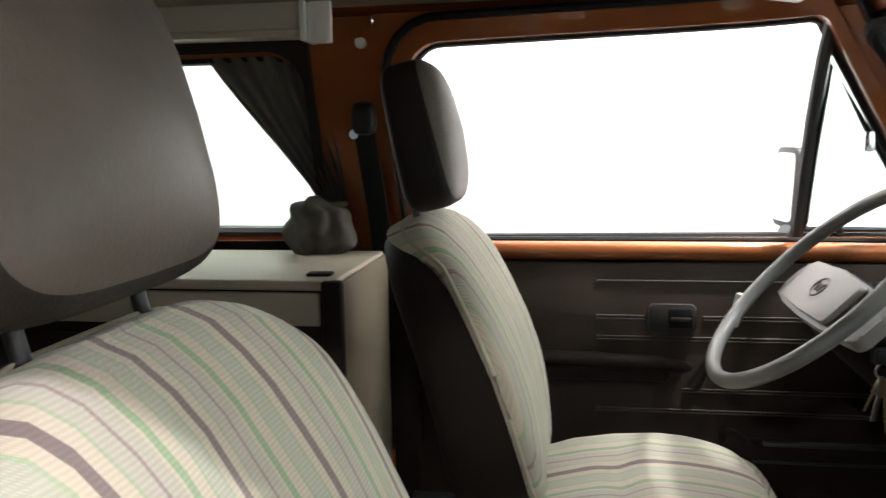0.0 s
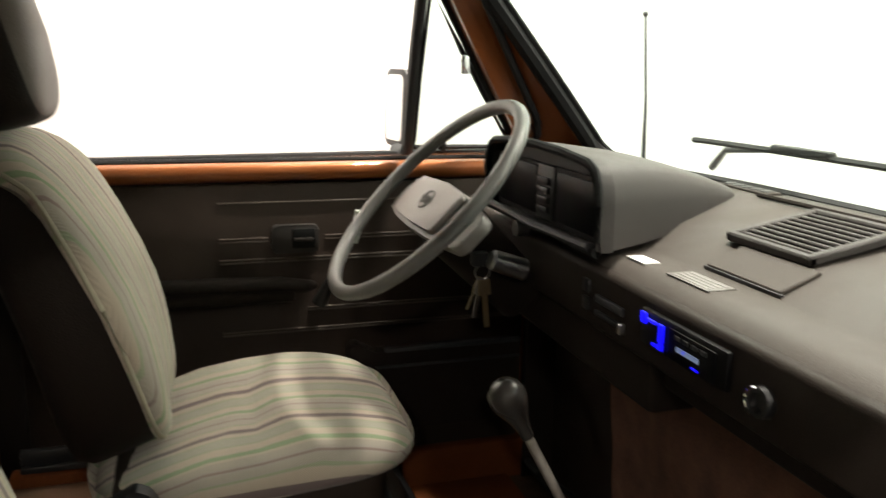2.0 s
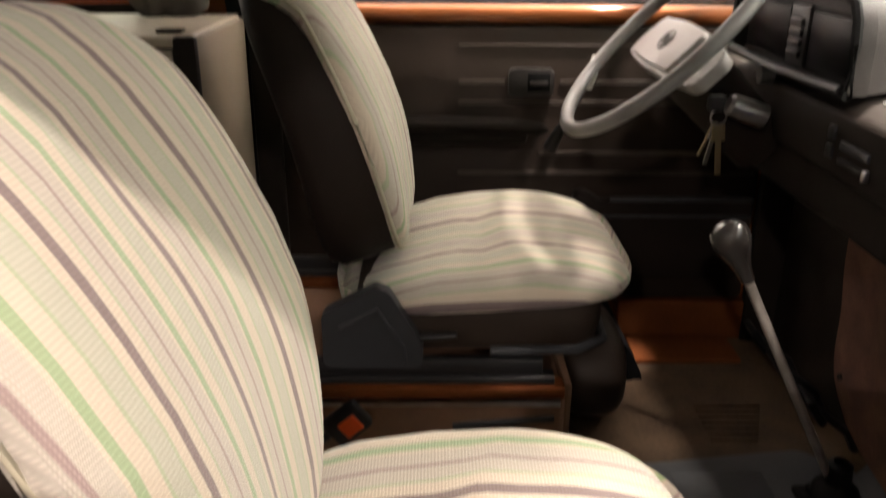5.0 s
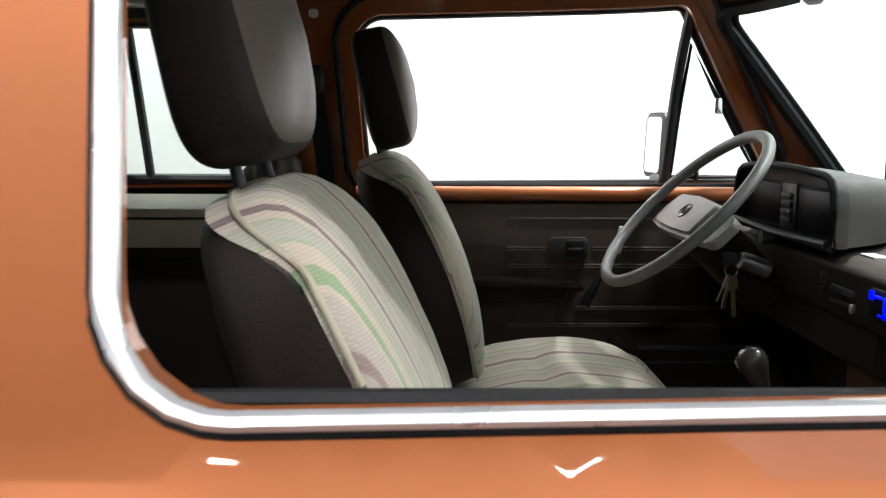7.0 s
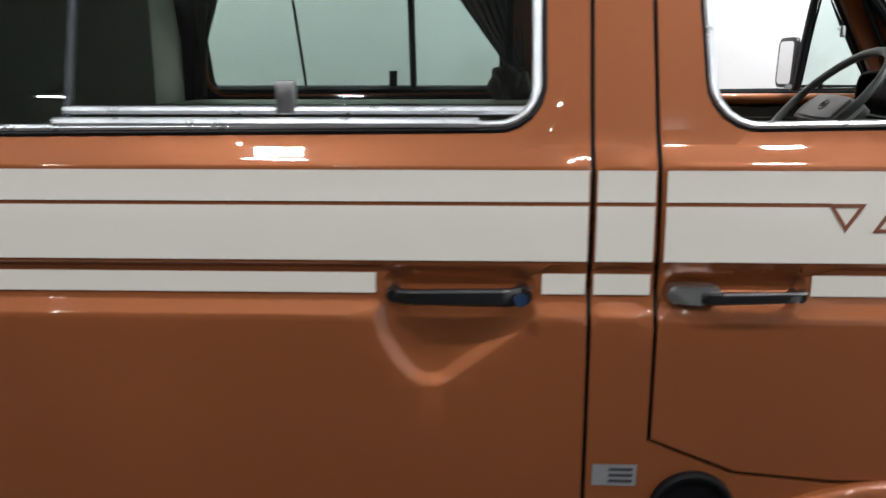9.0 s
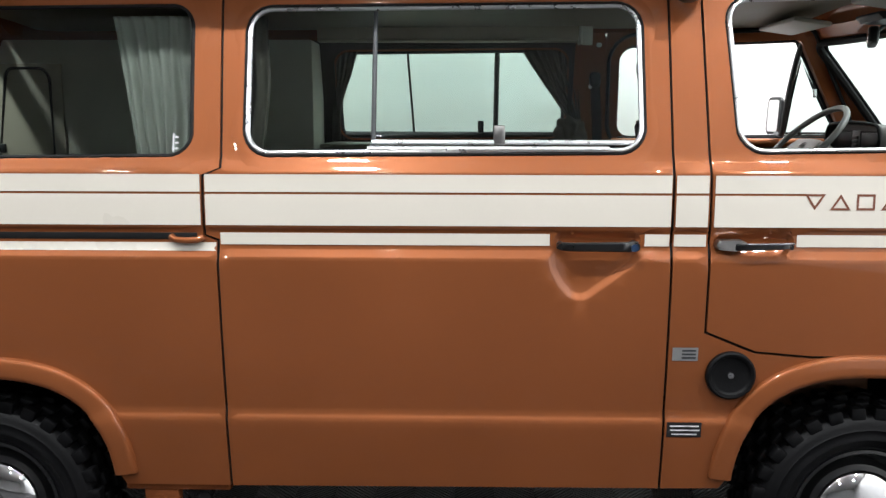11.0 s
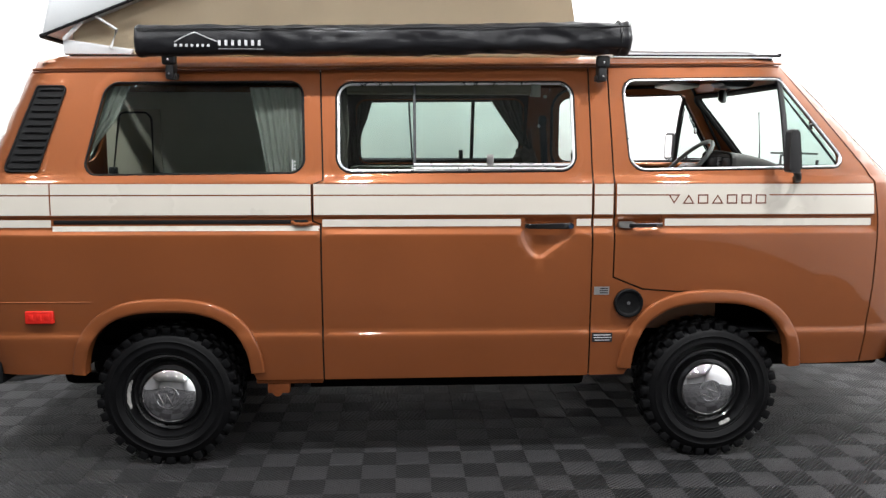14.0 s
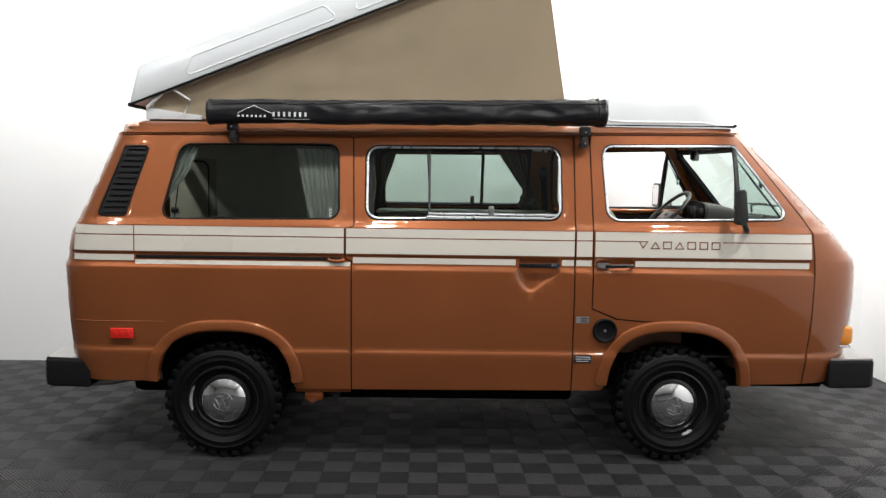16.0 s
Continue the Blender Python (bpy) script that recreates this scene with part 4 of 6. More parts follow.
# bare scuffed patches on the rim edges
SCUFF = material("bare_scuffed_metal", (0.55, 0.54, 0.52), 0.55, vary=0.3, scale=60)
for cx, mid, span in ((0.0, 176, 22), (2.46, -62, 9)):
    bm = bmesh.new()
    rows = []
    for k in range(19):
        a = radians(mid + span * (2 * k / 18 - 1))
        w = (0.0055 + 0.004 * noise.noise((k * 0.7, cx, 4.0))) * math.sin(math.pi * (k + 0.5) / 19) ** 0.5 + 0.0008
        mid_r = 0.176 + 0.0025 * noise.noise((k * 0.4, cx, 1.0))
        rows.append([bm.verts.new((cx + q * math.cos(a), -0.772 - h, 0.316 + q * math.sin(a))) for q, h in ((mid_r - w, 0.0795), (mid_r, 0.0865), (mid_r + w, 0.0935))])
    for a, b in zip(rows, rows[1:]):
        for k in range(2):
            bm.faces.new((a[k], a[k + 1], b[k + 1], b[k]))
    bmesh.ops.solidify(bm, geom=list(bm.faces), thickness=0.0015)
    part("rim_scuff", bm, SCUFF, van, "bare scuffed patch on the black rim")

# underside, wheel wells and sills
bm = bmesh.new()
box(bm, (-0.78, -0.62, 0.36), (3.40, 0.62, 0.50), 0.02)
box(bm, (0.45, -0.85, 0.40), (2.02, 0.85, 0.50), 0.02)
part("underbody", bm, WELL, van, "dark van underside")
# two added dark boxes keep light off the ground below the van
bm = bmesh.new()
box(bm, (0.45, -0.42, 0.21), (1.98, 0.62, 0.37), 0.03)
part("underfloor_light_block", bm, WELL, van, "dark box added under the floor to block light")
bm = bmesh.new()
box(bm, (-0.66, -0.40, 0.23), (0.30, 0.40, 0.37), 0.05)
part("engine_light_block", bm, WELL, van, "dark box added below the engine to block light")
for ax in (0.0, 2.46):
    bm = bmesh.new()
    cyl(bm, (ax, -0.70, 0.316), (ax, 0.70, 0.316), 0.045)
    box(bm, (ax - 0.10, -0.55, 0.26), (ax + 0.10, 0.55, 0.36), 0.03)
    part("axle", bm, WELL, van, "dark axle beam")
for cx in (0.02, 2.44):
    for sgn in (-1, 1):
        bm = bmesh.new()
        n = 20
        rows = []
        for k in range(n + 1):
            a = math.pi * k / n
            rows.append([bm.verts.new((cx + 0.395 * math.cos(a), sgn * y, 0.44 + 0.325 * abs(math.sin(a)) ** 0.72)) for y in (0.872, 0.59)])
        for a, b in zip(rows, rows[1:]):
            bm.faces.new((a[0], a[1], b[1], b[0]))
        bm.faces.new([r[1] for r in rows])
        part("wheel_well", bm, WELL, van, "dark wheel well liner")

# bumpers with grey upper faces
def bumper(name, x0, x1, z0, z1, sign):
    bm = bmesh.new()
    out = rounded([(x0, -0.87), (x1, -0.84), (x1 + 0.03 * sign, 0.0), (x1, 0.84), (x0, 0.87)] if sign > 0 else [(x1, -0.87), (x0, -0.84), (x0 - 0.03, 0.0), (x0, 0.84), (x1, 0.87)], [0.0, 0.05, 0.3, 0.05, 0.0])
    extrude_poly(bm, out, lambda u, v, d: (u, v, z0 + d), z1 - z0)
    bmesh.ops.bevel(bm, geom=[e for e in bm.edges if abs(e.verts[0].co.z - e.verts[1].co.z) < 1e-4], offset=0.014, segments=3, profile=0.5, affect="EDGES")
    b = part(name, bm, RUBBER, van, "black plastic bumper with grey upper face")
    bm = bmesh.new()
    extrude_poly(bm, grow(out, -0.008), lambda u, v, d: (u, v, z1 + 0.0005 + d), 0.012, 0.004)
    part("top_strip", bm, STEEL, b, "grey upper face")
    return b


bumper("front_bumper", 3.310, 3.585, 0.420, 0.570, 1)
bumper("rear_bumper", -0.975, -0.715, 0.383, 0.530, -1)
# exhaust and jacking point
bm = bmesh.new()
tube(bm, [(-0.79, -0.72, 0.372), (-0.66, -0.70, 0.378), (-0.50, -0.62, 0.395)], [0.022, 0.022, 0.020], 12)
tube(bm, [(-0.60, -0.60, 0.40), (-0.40, -0.60, 0.41)], 0.05, 12)
part("exhaust", bm, STEEL, van, "grey exhaust pipe")
bm = bmesh.new()
box(bm, (0.392, -0.872, 0.372), (0.69, -0.80, 0.392), 0.006)
box(bm, (0.44, -0.868, 0.325), (0.54, -0.83, 0.375), 0.008)
cyl(bm, (0.485, -0.872, 0.335), (0.485, -0.83, 0.335), 0.022)
part("jacking_point", bm, STEPM, van, "copper painted jacking bracket")
bm = bmesh.new()
box(bm, (0.56, -0.855, 0.350), (0.63, -0.82, 0.372), 0.006)
cyl(bm, (0.61, -0.86, 0.345), (0.61, -0.82, 0.345), 0.018)
part("bracket", bm, RUBBER, van)

# ---- interior ----
FLOOR = 0.56
bm = bmesh.new()
box(bm, (-0.75, -0.585, 0.515), (3.30, 0.585, FLOOR), 0.0)
for sy in (-1, 1):
    for xa, xb in ((0.45, 2.0), (2.80, 3.30)):
        box(bm, (xa, sy * 0.585, 0.515), (xb, sy * 0.80, FLOOR), 0.0)
part("cab_floor", bm, DIRTY, van, "worn brown cab floor covering")


def cushion_mesh(width, length, thick, crown, phase, front_drop=0.03):
    """A seat cushion: rounded in plan, crowned on top, rolled at the front."""
    bm = bmesh.new()
    n, rings, us = 72, [], {}
    levels = [(0.90, -1.0), (0.975, -0.9), (1.0, -0.55), (1.003, 0.0), (0.995, 0.4), (0.965, 0.75), (0.91, 0.95), (0.84, 1.0), (0.72, 1.0), (0.6, 1.0), (0.45, 1.0), (0.3, 1.0), (0.15, 1.0), (0.03, 1.0)]
    for s, h in levels:
        ring = []
        for k in range(n):
            a = 2 * math.pi * k / n
            c, d = math.cos(a), math.sin(a)
            u = math.copysign(abs(c) ** (2 / 4.6), c)
            v = math.copysign(abs(d) ** (2 / 4.6), d)
            taper = 1 - 0.07 * (u * 0.5 + 0.5) ** 2 - 0.16 * max(0, -u) ** 2.5
            x, y = s * u * length / 2, s * v * width / 2 * taper
            top = crown * (1 - s * s) - front_drop * max(0, u * s) ** 3 + 0.020 * max(0, abs(v * s) - 0.5) - 0.014 * math.exp(-((v * s) / 0.45) ** 2 - ((u * s + 0.2) / 0.6) ** 2)
            top -= 0.050 * max(0, -u * s - 0.05) ** 1.2
            top -= 0.007 * math.exp(-((u * s + 0.02 + 0.05 * v * s) / 0.085) ** 2) - 0.004 * math.exp(-((u * s - 0.2 + 0.05 * v * s) / 0.10) ** 2)
            wrinkle = 0.0035 * noise.noise((x * 9, y * 9, 3.1)) + 0.0018 * noise.noise((x * 24, y * 24, 7.7))
            z = h * thick / 2 + (top + wrinkle if h > 0.3 else 0)
            vert = bm.verts.new((x, y, z))
            us[vert] = (phase + y + (math.copysign((1 - h) * thick / 2, v) * min(1, abs(d) * 1.2) if h < 0.8 else 0), x - (1 - h) * 0.05)
            ring.append(vert)
        rings.append(ring)
    return close_rings(bm, rings, us)


def back_width(v, waist):
    t = v / 0.245 - 1
    return 0.222 - 0.040 * max(0, t) ** 1.7 - waist * max(0, -t) ** 1.9


def back_outline(k, n, waist):
    """The outline of a seat back: narrow rounded top, broad middle. Gives (across, up) for a step round it."""
    a = 2 * math.pi * k / n
    c, s = math.cos(a), math.sin(a)
    y = math.copysign(abs(c) ** (2 / 4.2), c)
    v = math.copysign(abs(s) ** (2 / 4.2), s)
    return y * back_width(0.245 * (v + 1), waist), 0.245 * (v + 1)


def bow(y, v):
    return 0.030 * math.sin(math.pi * min(1, max(0, v / 0.49)))


def slab(levels, cloth=False, side=0.0, top=0.0, drop=0.0, phase=0.0, waist=0.088):
    bm = bmesh.new()
    n, rings, us = 80, [], {}
    for i, (s0, d0) in enumerate(levels):
        ring = []
        for k in range(n):
            y, v = back_outline(k, n, waist)
            s, d = s0, d0
            if drop and d0 > -0.03:
                q = min(1, max(0, (v - 0.40) / 0.085))
                d -= drop * q * q * (3 - 2 * q) * (1 if d0 > 0 else 0.5)
            if drop and d0 < 0:
                d += 0.042 * min(1, max(0, v / 0.49))
            if i < 6 and (side or top):
                q = min(1, max(0, (v - 0.40) / 0.085))
                up = q * q * (3 - 2 * q)
                back = side + (top - side) * up
                d -= back * (1, 0.66, 0.42, 0.25, 0.12, 0.04)[i]
                s = (1.006, 1.012, 1.006, 0.982, 0.92, 0.8)[i]
            v0 = (v - 0.245) * s + 0.245
            yy = y * s
            hollow = -0.016 * math.exp(-(yy / 0.10) ** 2) * (1 if d > 0.05 else 0) + (0.010 * (1 - s) if cloth else 0)
            wr = 0.003 * noise.noise((yy * 9, v0 * 9, 1.3)) if cloth and d > 0.04 else 0
            vert = bm.verts.new((d + bow(yy, v0) + hollow + wr, yy, v0))
            us[vert] = (1.52 * yy + phase, v0)
            ring.append(vert)
        rings.append(ring)
    return close_rings(bm, rings, us if cloth else None)


def block(bm, sx, sy, sz, ex, ey, nu=44, nv=26, front=0.0):
    """A rounded block; ex and ey set how square it is seen from above and from the side."""
    e = lambda t, p: math.copysign(abs(t) ** p, t)

    def f(u, v):
        a, b = 2 * math.pi * u, math.pi * (v - 0.5)
        ca, sa, cb, sb = math.cos(a), math.sin(a), math.cos(b), math.sin(b)
        x, y, z = sx * e(ca, ex) * e(cb, ey), sy * e(sa, ex) * e(cb, ey), sz * e(sb, ey)
        bulge = front * (1 - min(1, abs(y / sy)) ** 2) * (1 - min(1, abs(z / sz)) ** 2)
        return (x + (bulge if ca > 0 else 0), y * (1 - 0.10 * z / sz), z)
    grid_solid(bm, f, nu, nv, True)
    bmesh.ops.remove_doubles(bm, verts=bm.verts, dist=2e-4)
    return bm


def seat(name, x, y, label):
    s = root(name, label, "seat", "front seats")
    s.location = (x, y, 0)
    cu = part("seat", cushion_mesh(0.465, 0.50, 0.058, 0.020, 0.05 if y > 0 else 0.0), FABRIC, s, "striped woven seat cushion", smooth=60)
    cu.matrix_basis = pose(2.452, 0, 0.935, 0, -3, 0)
    bm = bmesh.new()
    out = rounded([(2.24, -0.215), (2.645, -0.205), (2.645, 0.205), (2.24, 0.215)], 0.06)
    rings = []
    for k, z in ((0.97, 0.926), (1.0, 0.914), (1.012, 0.88), (0.99, 0.846), (0.975, 0.836)):
        rings.append([bm.verts.new((2.44 + (u - 2.44) * k, v * k, z)) for u, v in out])
    close_rings(bm, rings)
    part("seat_skirt", bm, BROWN, s, "brown vinyl seat skirt")
    bm = bmesh.new()
    tube(bm, [(2.46, -0.214, 0.836), (2.60, -0.212, 0.838), (2.645, -0.19, 0.848), (2.655, 0.0, 0.850), (2.645, 0.19, 0.848), (2.60, 0.212, 0.838), (2.46, 0.214, 0.836)], 0.008, 8)
    part("front_edge_bar", bm, GREYPL, s, "worn metal seat frame edge")
    at_wheel = y > 0
    waist = 0.050 if at_wheel else 0.088
    tilt = pose(2.267 if at_wheel else 2.285, 0, 0.950, 0, -21, 0)
    bk = part("backrest", slab([(0.97, 0.046), (0.99, 0.057), (0.98, 0.066), (0.95, 0.073), (0.90, 0.078), (0.8, 0.082), (0.68, 0.084), (0.54, 0.085), (0.4, 0.086), (0.25, 0.087), (0.1, 0.087), (0.02, 0.087)], True, 0.0, 0.060, phase=0.13 if at_wheel else 0.0, waist=waist), FABRIC, s, "striped woven backrest front", smooth=60)
    bk.matrix_basis = tilt
    sh = part("backrest_shell", slab([(0.3, -0.085), (0.6, -0.085), (0.85, -0.080), (0.95, -0.068), (0.992, -0.048), (1.002, -0.01), (1.0, 0.052), (0.96, 0.056)], drop=0.055, waist=waist), SHELL, s, "dark brown vinyl backrest shell", smooth=60)
    sh.matrix_basis = tilt
    bm = bmesh.new()
    cord = []
    for k in range(96):
        yy, v = back_outline(k, 96, waist)
        q = min(1, max(0, (v - 0.40) / 0.085))
        yy, v = yy * 1.012, (v - 0.245) * 1.012 + 0.245
        cord.append((0.053 - 0.040 * q * q * (3 - 2 * q) + bow(yy, v), yy, v))
    tube(bm, cord, 0.0036, 6, closed=True)
    pp = part("piping", bm, PIPING, s, "pale corded edge of the backrest", smooth=60)
    pp.matrix_basis = tilt
    bm = bmesh.new()
    block(bm, 0.043 if at_wheel else 0.048, 0.103 if at_wheel else 0.140, 0.120, 0.36 if at_wheel else 0.40, 0.40 if at_wheel else 0.46, front=0.022)
    back = bm.copy()
    for half, outer in ((bm, False), (back, True)):
        bmesh.ops.bisect_plane(half, geom=list(half.verts) + list(half.edges) + list(half.faces), dist=1e-5, plane_co=(0.031 if at_wheel else 0.036, 0, 0), plane_no=(1, 0, 0.06), clear_outer=outer, clear_inner=not outer)
    hr = part("headrest", bm, HEADREST, s, "taupe vinyl headrest front", smooth=70)
    hr.matrix_basis = pose(2.124 if y > 0 else 2.104, 0, 1.546 if y > 0 else 1.553, 0, -12, 0)
    o = part("headrest_shell", back, SHELL, s, "dark brown headrest back and sides", smooth=70)
    o.matrix_basis = hr.matrix_basis.copy()
    hw = 0.104 if at_wheel else 0.130
    bm = bmesh.new()
    tube(bm, [(-0.030, sy, sz) for sy, sz in rounded([(-hw, -0.112), (hw, -0.112), (hw - 0.018, 0.114), (0.018 - hw, 0.114)], 0.05)], 0.003, 5, closed=True)
    sm = part("headrest_seam", bm, SHELL, s, "dark headrest seam")
    sm.matrix_basis = hr.matrix_basis.copy()
    for dy in (-0.07, 0.07):
        bm = bmesh.new()
        cyl(bm, (2.135, dy, 1.36), (2.112, dy, 1.46), 0.006)
        part("headrest_post", bm, BLACK, s, "black headrest post")
        bm = bmesh.new()
        box(bm, (2.112, dy - 0.012, 1.402), (2.136, dy + 0.012, 1.416), 0.005)
        part("post_guide", bm, BLACK, s, "black plastic post guide")
    for side in (-1, 1):
        bm = bmesh.new()
        yy = side * 0.232
        poly = rounded([(2.195, 0.822), (2.352, 0.822), (2.352, 0.862), (2.300, 0.952), (2.280, 0.962), (2.195, 0.915)], 0.014)
        extrude_poly(bm, poly, lambda u, v, d: (u, yy - side * 0.012 + side * d, v), 0.026, 0.004)
        rc = part("recliner_cover", bm, GREYPL, s, "dark grey plastic recliner cover")
        bm = bmesh.new()
        tube(bm, [(2.222, yy + side * 0.0175, 0.895), (2.282, yy + side * 0.0175, 0.925), (2.322, yy + side * 0.0175, 0.862), (2.325, yy + side * 0.0175, 0.835)], 0.003, 6)
        part("raised_rib", bm, GREYPL, rc)
    bm = bmesh.new()
    side = -1 if y > 0 else 1
    tube(bm, [(2.345, side * 0.225, 0.868), (2.38, side * 0.235, 0.873), (2.405, side * 0.238, 0.877)], [0.012, 0.010, 0.007], 8, flat=0.6)
    part("recliner_lever", bm, BLACK, s, "black recliner lever")
    return s


driver = seat("driver_seat", 0.0, 0.425, "striped cloth driver seat with taupe vinyl headrest")
passenger = seat("passenger_seat", -0.080, -0.425, "striped cloth passenger seat with taupe vinyl headrest beside the open window")

# seat pedestals
for x, y in ((0.0, 0.425), (-0.03, -0.425)):
    p = root("seat_pedestal", "brown carpeted seat pedestal with copper painted rails", "seat pedestal", "seat pedestals")
    bm = bmesh.new()
    box(bm, (2.03 + x, y - 0.235, FLOOR), (2.585 + x, y + 0.235, 0.760), 0.012, 3)
    part("box", bm, CARPET, p, "brown carpet covering")
    for dy in (-0.218, 0.218):
        bm = bmesh.new()
        box(bm, (2.03 + x, y + dy - 0.022, 0.760), (2.582 + x, y + dy + 0.022, 0.782), 0.005)
        part("rail", bm, STEPM, p, "worn copper painted seat rail")
        bm = bmesh.new()
        box(bm, (2.03 + x, y + dy - 0.024, 0.748), (2.575 + x, y + dy + 0.024, 0.757), 0.002)
        part("edge_strip", bm, STEEL, p, "grey edge strip")
        bm = bmesh.new()
        box(bm, (2.05 + x, y + dy - 0.014, 0.784), (2.565 + x, y + dy + 0.014, 0.797), 0.003)
        box(bm, (2.05 + x, y + dy - 0.009, 0.797), (2.545 + x, y + dy + 0.009, 0.826), 0.003)
        part("slider", bm, BLACK, p, "black steel slider")
    if y > 0:
        bm = bmesh.new()
        box(bm, (2.586, y - 0.20, FLOOR), (2.600, y + 0.20, 0.765), 0.004)
        part("front_board", bm, CARPET, p, "brown front board")
        bm = bmesh.new()
        cyl(bm, (2.40, y - 0.243, 0.712), (2.565, y - 0.243, 0.727), 0.006)
        part("release_bar", bm, BLACK, p, "dull black seat release bar")
# dark carpet bulge in front of the driver pedestal
cv = root("floor_cover", "dark brown rounded floor cover in front of the seat pedestal", "floor cover")
bm = bmesh.new()
block(bm, 0.070, 0.14, 0.085, 0.6, 0.7)
o = part("cover", bm, BROWN, cv)
o.matrix_basis = pose(2.665, 0.47, 0.690)

# belt buckle
bk = root("belt_buckle", "black seat belt buckle with orange-red release button", "belt buckle")
M = pose(2.235, 0.125, 0.757, 0, -38, 8)
bm = bmesh.new()
box(bm, (-0.032, -0.012, -0.026), (0.032, 0.012, 0.026), 0.006, 2, M)
body_ = part("body", bm, BLACK, bk)
bm = bmesh.new()
box(bm, (-0.012, -0.0145, -0.018), (0.020, -0.011, 0.012), 0.002, 1, M)
part("button", bm, REDBTN, bk, "orange-red push button")
bm = bmesh.new()
tube(bm, [(2.208, 0.128, 0.735), (2.17, 0.14, 0.70), (2.15, 0.16, 0.65)], 0.008, 8)
part("stalk", bm, BLACK, bk)

# ---- dashboard ----
dash = root("dashboard", "grey-brown padded dashboard with black switches and vents", "dashboard")
DP = [(2.985, 1.135), (2.952, 1.150), (2.945, 1.205), (2.950, 1.232), (2.965, 1.246), (2.990, 1.252), (3.028, 1.252), (3.040, 1.256), (3.11, 1.285), (3.25, 1.312), (3.30, 1.316), (3.34, 1.315), (3.34, 1.12), (3.05, 1.12)]
bm = bmesh.new()
rows = []
for y in np.linspace(-0.80, 0.80, 33):
    curve = 0.10 * (1 - (y / 0.8) ** 2) - 0.075
    rows.append([bm.verts.new((u + (curve if u > 3.2 else 0), y * (0.86 if u > 3.2 else 1), v)) for u, v in DP])
for a, b in zip(rows, rows[1:]):
    for k in range(len(DP)):
        bm.faces.new((a[k], a[(k + 1) % len(DP)], b[(k + 1) % len(DP)], b[k]))
bm.faces.new(rows[0][::-1])
bm.faces.new(rows[-1])
part("dash_top", bm, DASH, dash, "grey-brown vinyl dash top", smooth=35)
bm = bmesh.new()
box(bm, (2.936, -0.80, 1.142), (2.970, 0.80, 1.236), 0.010, 3)
part("fascia", bm, DASHD, dash, "dark brown dash fascia")
bm = bmesh.new()
box(bm, (2.955, 0.02, 1.06), (3.08, 0.62, 1.150), 0.012, 3)
part("switch_tray", bm, DASHD, dash, "dark lower tray")
bm = bmesh.new()
box(bm, (2.972, -0.80, 1.100), (3.06, 0.02, 1.142), 0.008, 3)
part("lower_rail", bm, DASHD, dash)
# instrument hood
bm = bmesh.new()
F = [(0.142, 1.262), (0.144, 1.330), (0.149, 1.358), (0.161, 1.378), (0.182, 1.388), (0.271, 1.395), (0.376, 1.398), (0.481, 1.395), (0.566, 1.388), (0.588, 1.378), (0.600, 1.358), (0.605, 1.330), (0.608, 1.262)]
Bk = [(0.285, 1.295), (0.287, 1.310), (0.291, 1.317), (0.298, 1.322), (0.310, 1.326), (0.340, 1.330), (0.376, 1.332), (0.412, 1.330), (0.450, 1.326), (0.462, 1.322), (0.469, 1.317), (0.473, 1.310), (0.475, 1.295)]
rings = []
for k in range(9):
    t = k / 8
    ring = []
    for (y0, z0), (y1, z1) in zip(F, Bk):
        e = t ** 1.15
        ring.append(bm.verts.new((2.925 + 0.335 * t, y0 + (y1 - y0) * e, z0 + (z1 - z0) * (t ** 1.8))))
    rings.append(ring)
n = len(F)
for a, b in zip(rings, rings[1:]):
    for k in range(n):
        bm.faces.new((a[k], a[(k + 1) % n], b[(k + 1) % n], b[k]))
bm.faces.new(rings[-1])
fr = bm.faces.new(rings[0][::-1])
bmesh.ops.inset_region(bm, faces=[fr], thickness=0.012, depth=0)
bmesh.ops.translate(bm, verts=list(fr.verts), vec=(0.028, 0, 0))
hood = part("instrument_hood", bm, HOODM, dash, "grey instrument hood", smooth=35)
bm = bmesh.new()
box(bm, (2.9445, 0.162, 1.268), (2.9485, 0.590, 1.364), 0.0)
part("face_panel", bm, RUBBER, hood, "matt black instrument face")
bm = bmesh.new()
tube(bm, [(2.926, y, z) for y, z in F], 0.0075, 8, closed=True)
part("bezel", bm, RUBBER, hood, "black front bezel")
bm = bmesh.new()
box(bm, (2.942, 0.172, 1.276), (2.950, 0.322, 1.357), 0.002)
part("gauge_glass", bm, material("gauge_glass_black", (0.004, 0.004, 0.005), 0.35, vary=0.1, specular=0.12), hood, "glossy black gauge glass")
bm = bmesh.new()
box(bm, (2.942, 0.404, 1.276), (2.950, 0.580, 1.358), 0.002)
part("gauge_glass", bm, bpy.data.materials["gauge_glass_black"], hood, "glossy black gauge glass")
bm = bmesh.new()
box(bm, (2.940, 0.329, 1.272), (2.953, 0.397, 1.364), 0.003)
part("switch_column", bm, BLACK, hood, "dark switch column")
for k in range(4):
    bm = bmesh.new()
    box(bm, (2.934, 0.341, 1.284 + 0.016 * k), (2.944, 0.385, 1.296 + 0.016 * k), 0.002)
    part("rocker_switch", bm, BLACK, hood, "black rocker switch")
bm = bmesh.new()
tube(bm, [(2.922, 0.155, 1.268), (2.922, 0.376, 1.262), (2.922, 0.596, 1.268)], 0.007, 8)
part("lower_bezel", bm, BLACK, hood, "black bezel strip")
bm = bmesh.new()
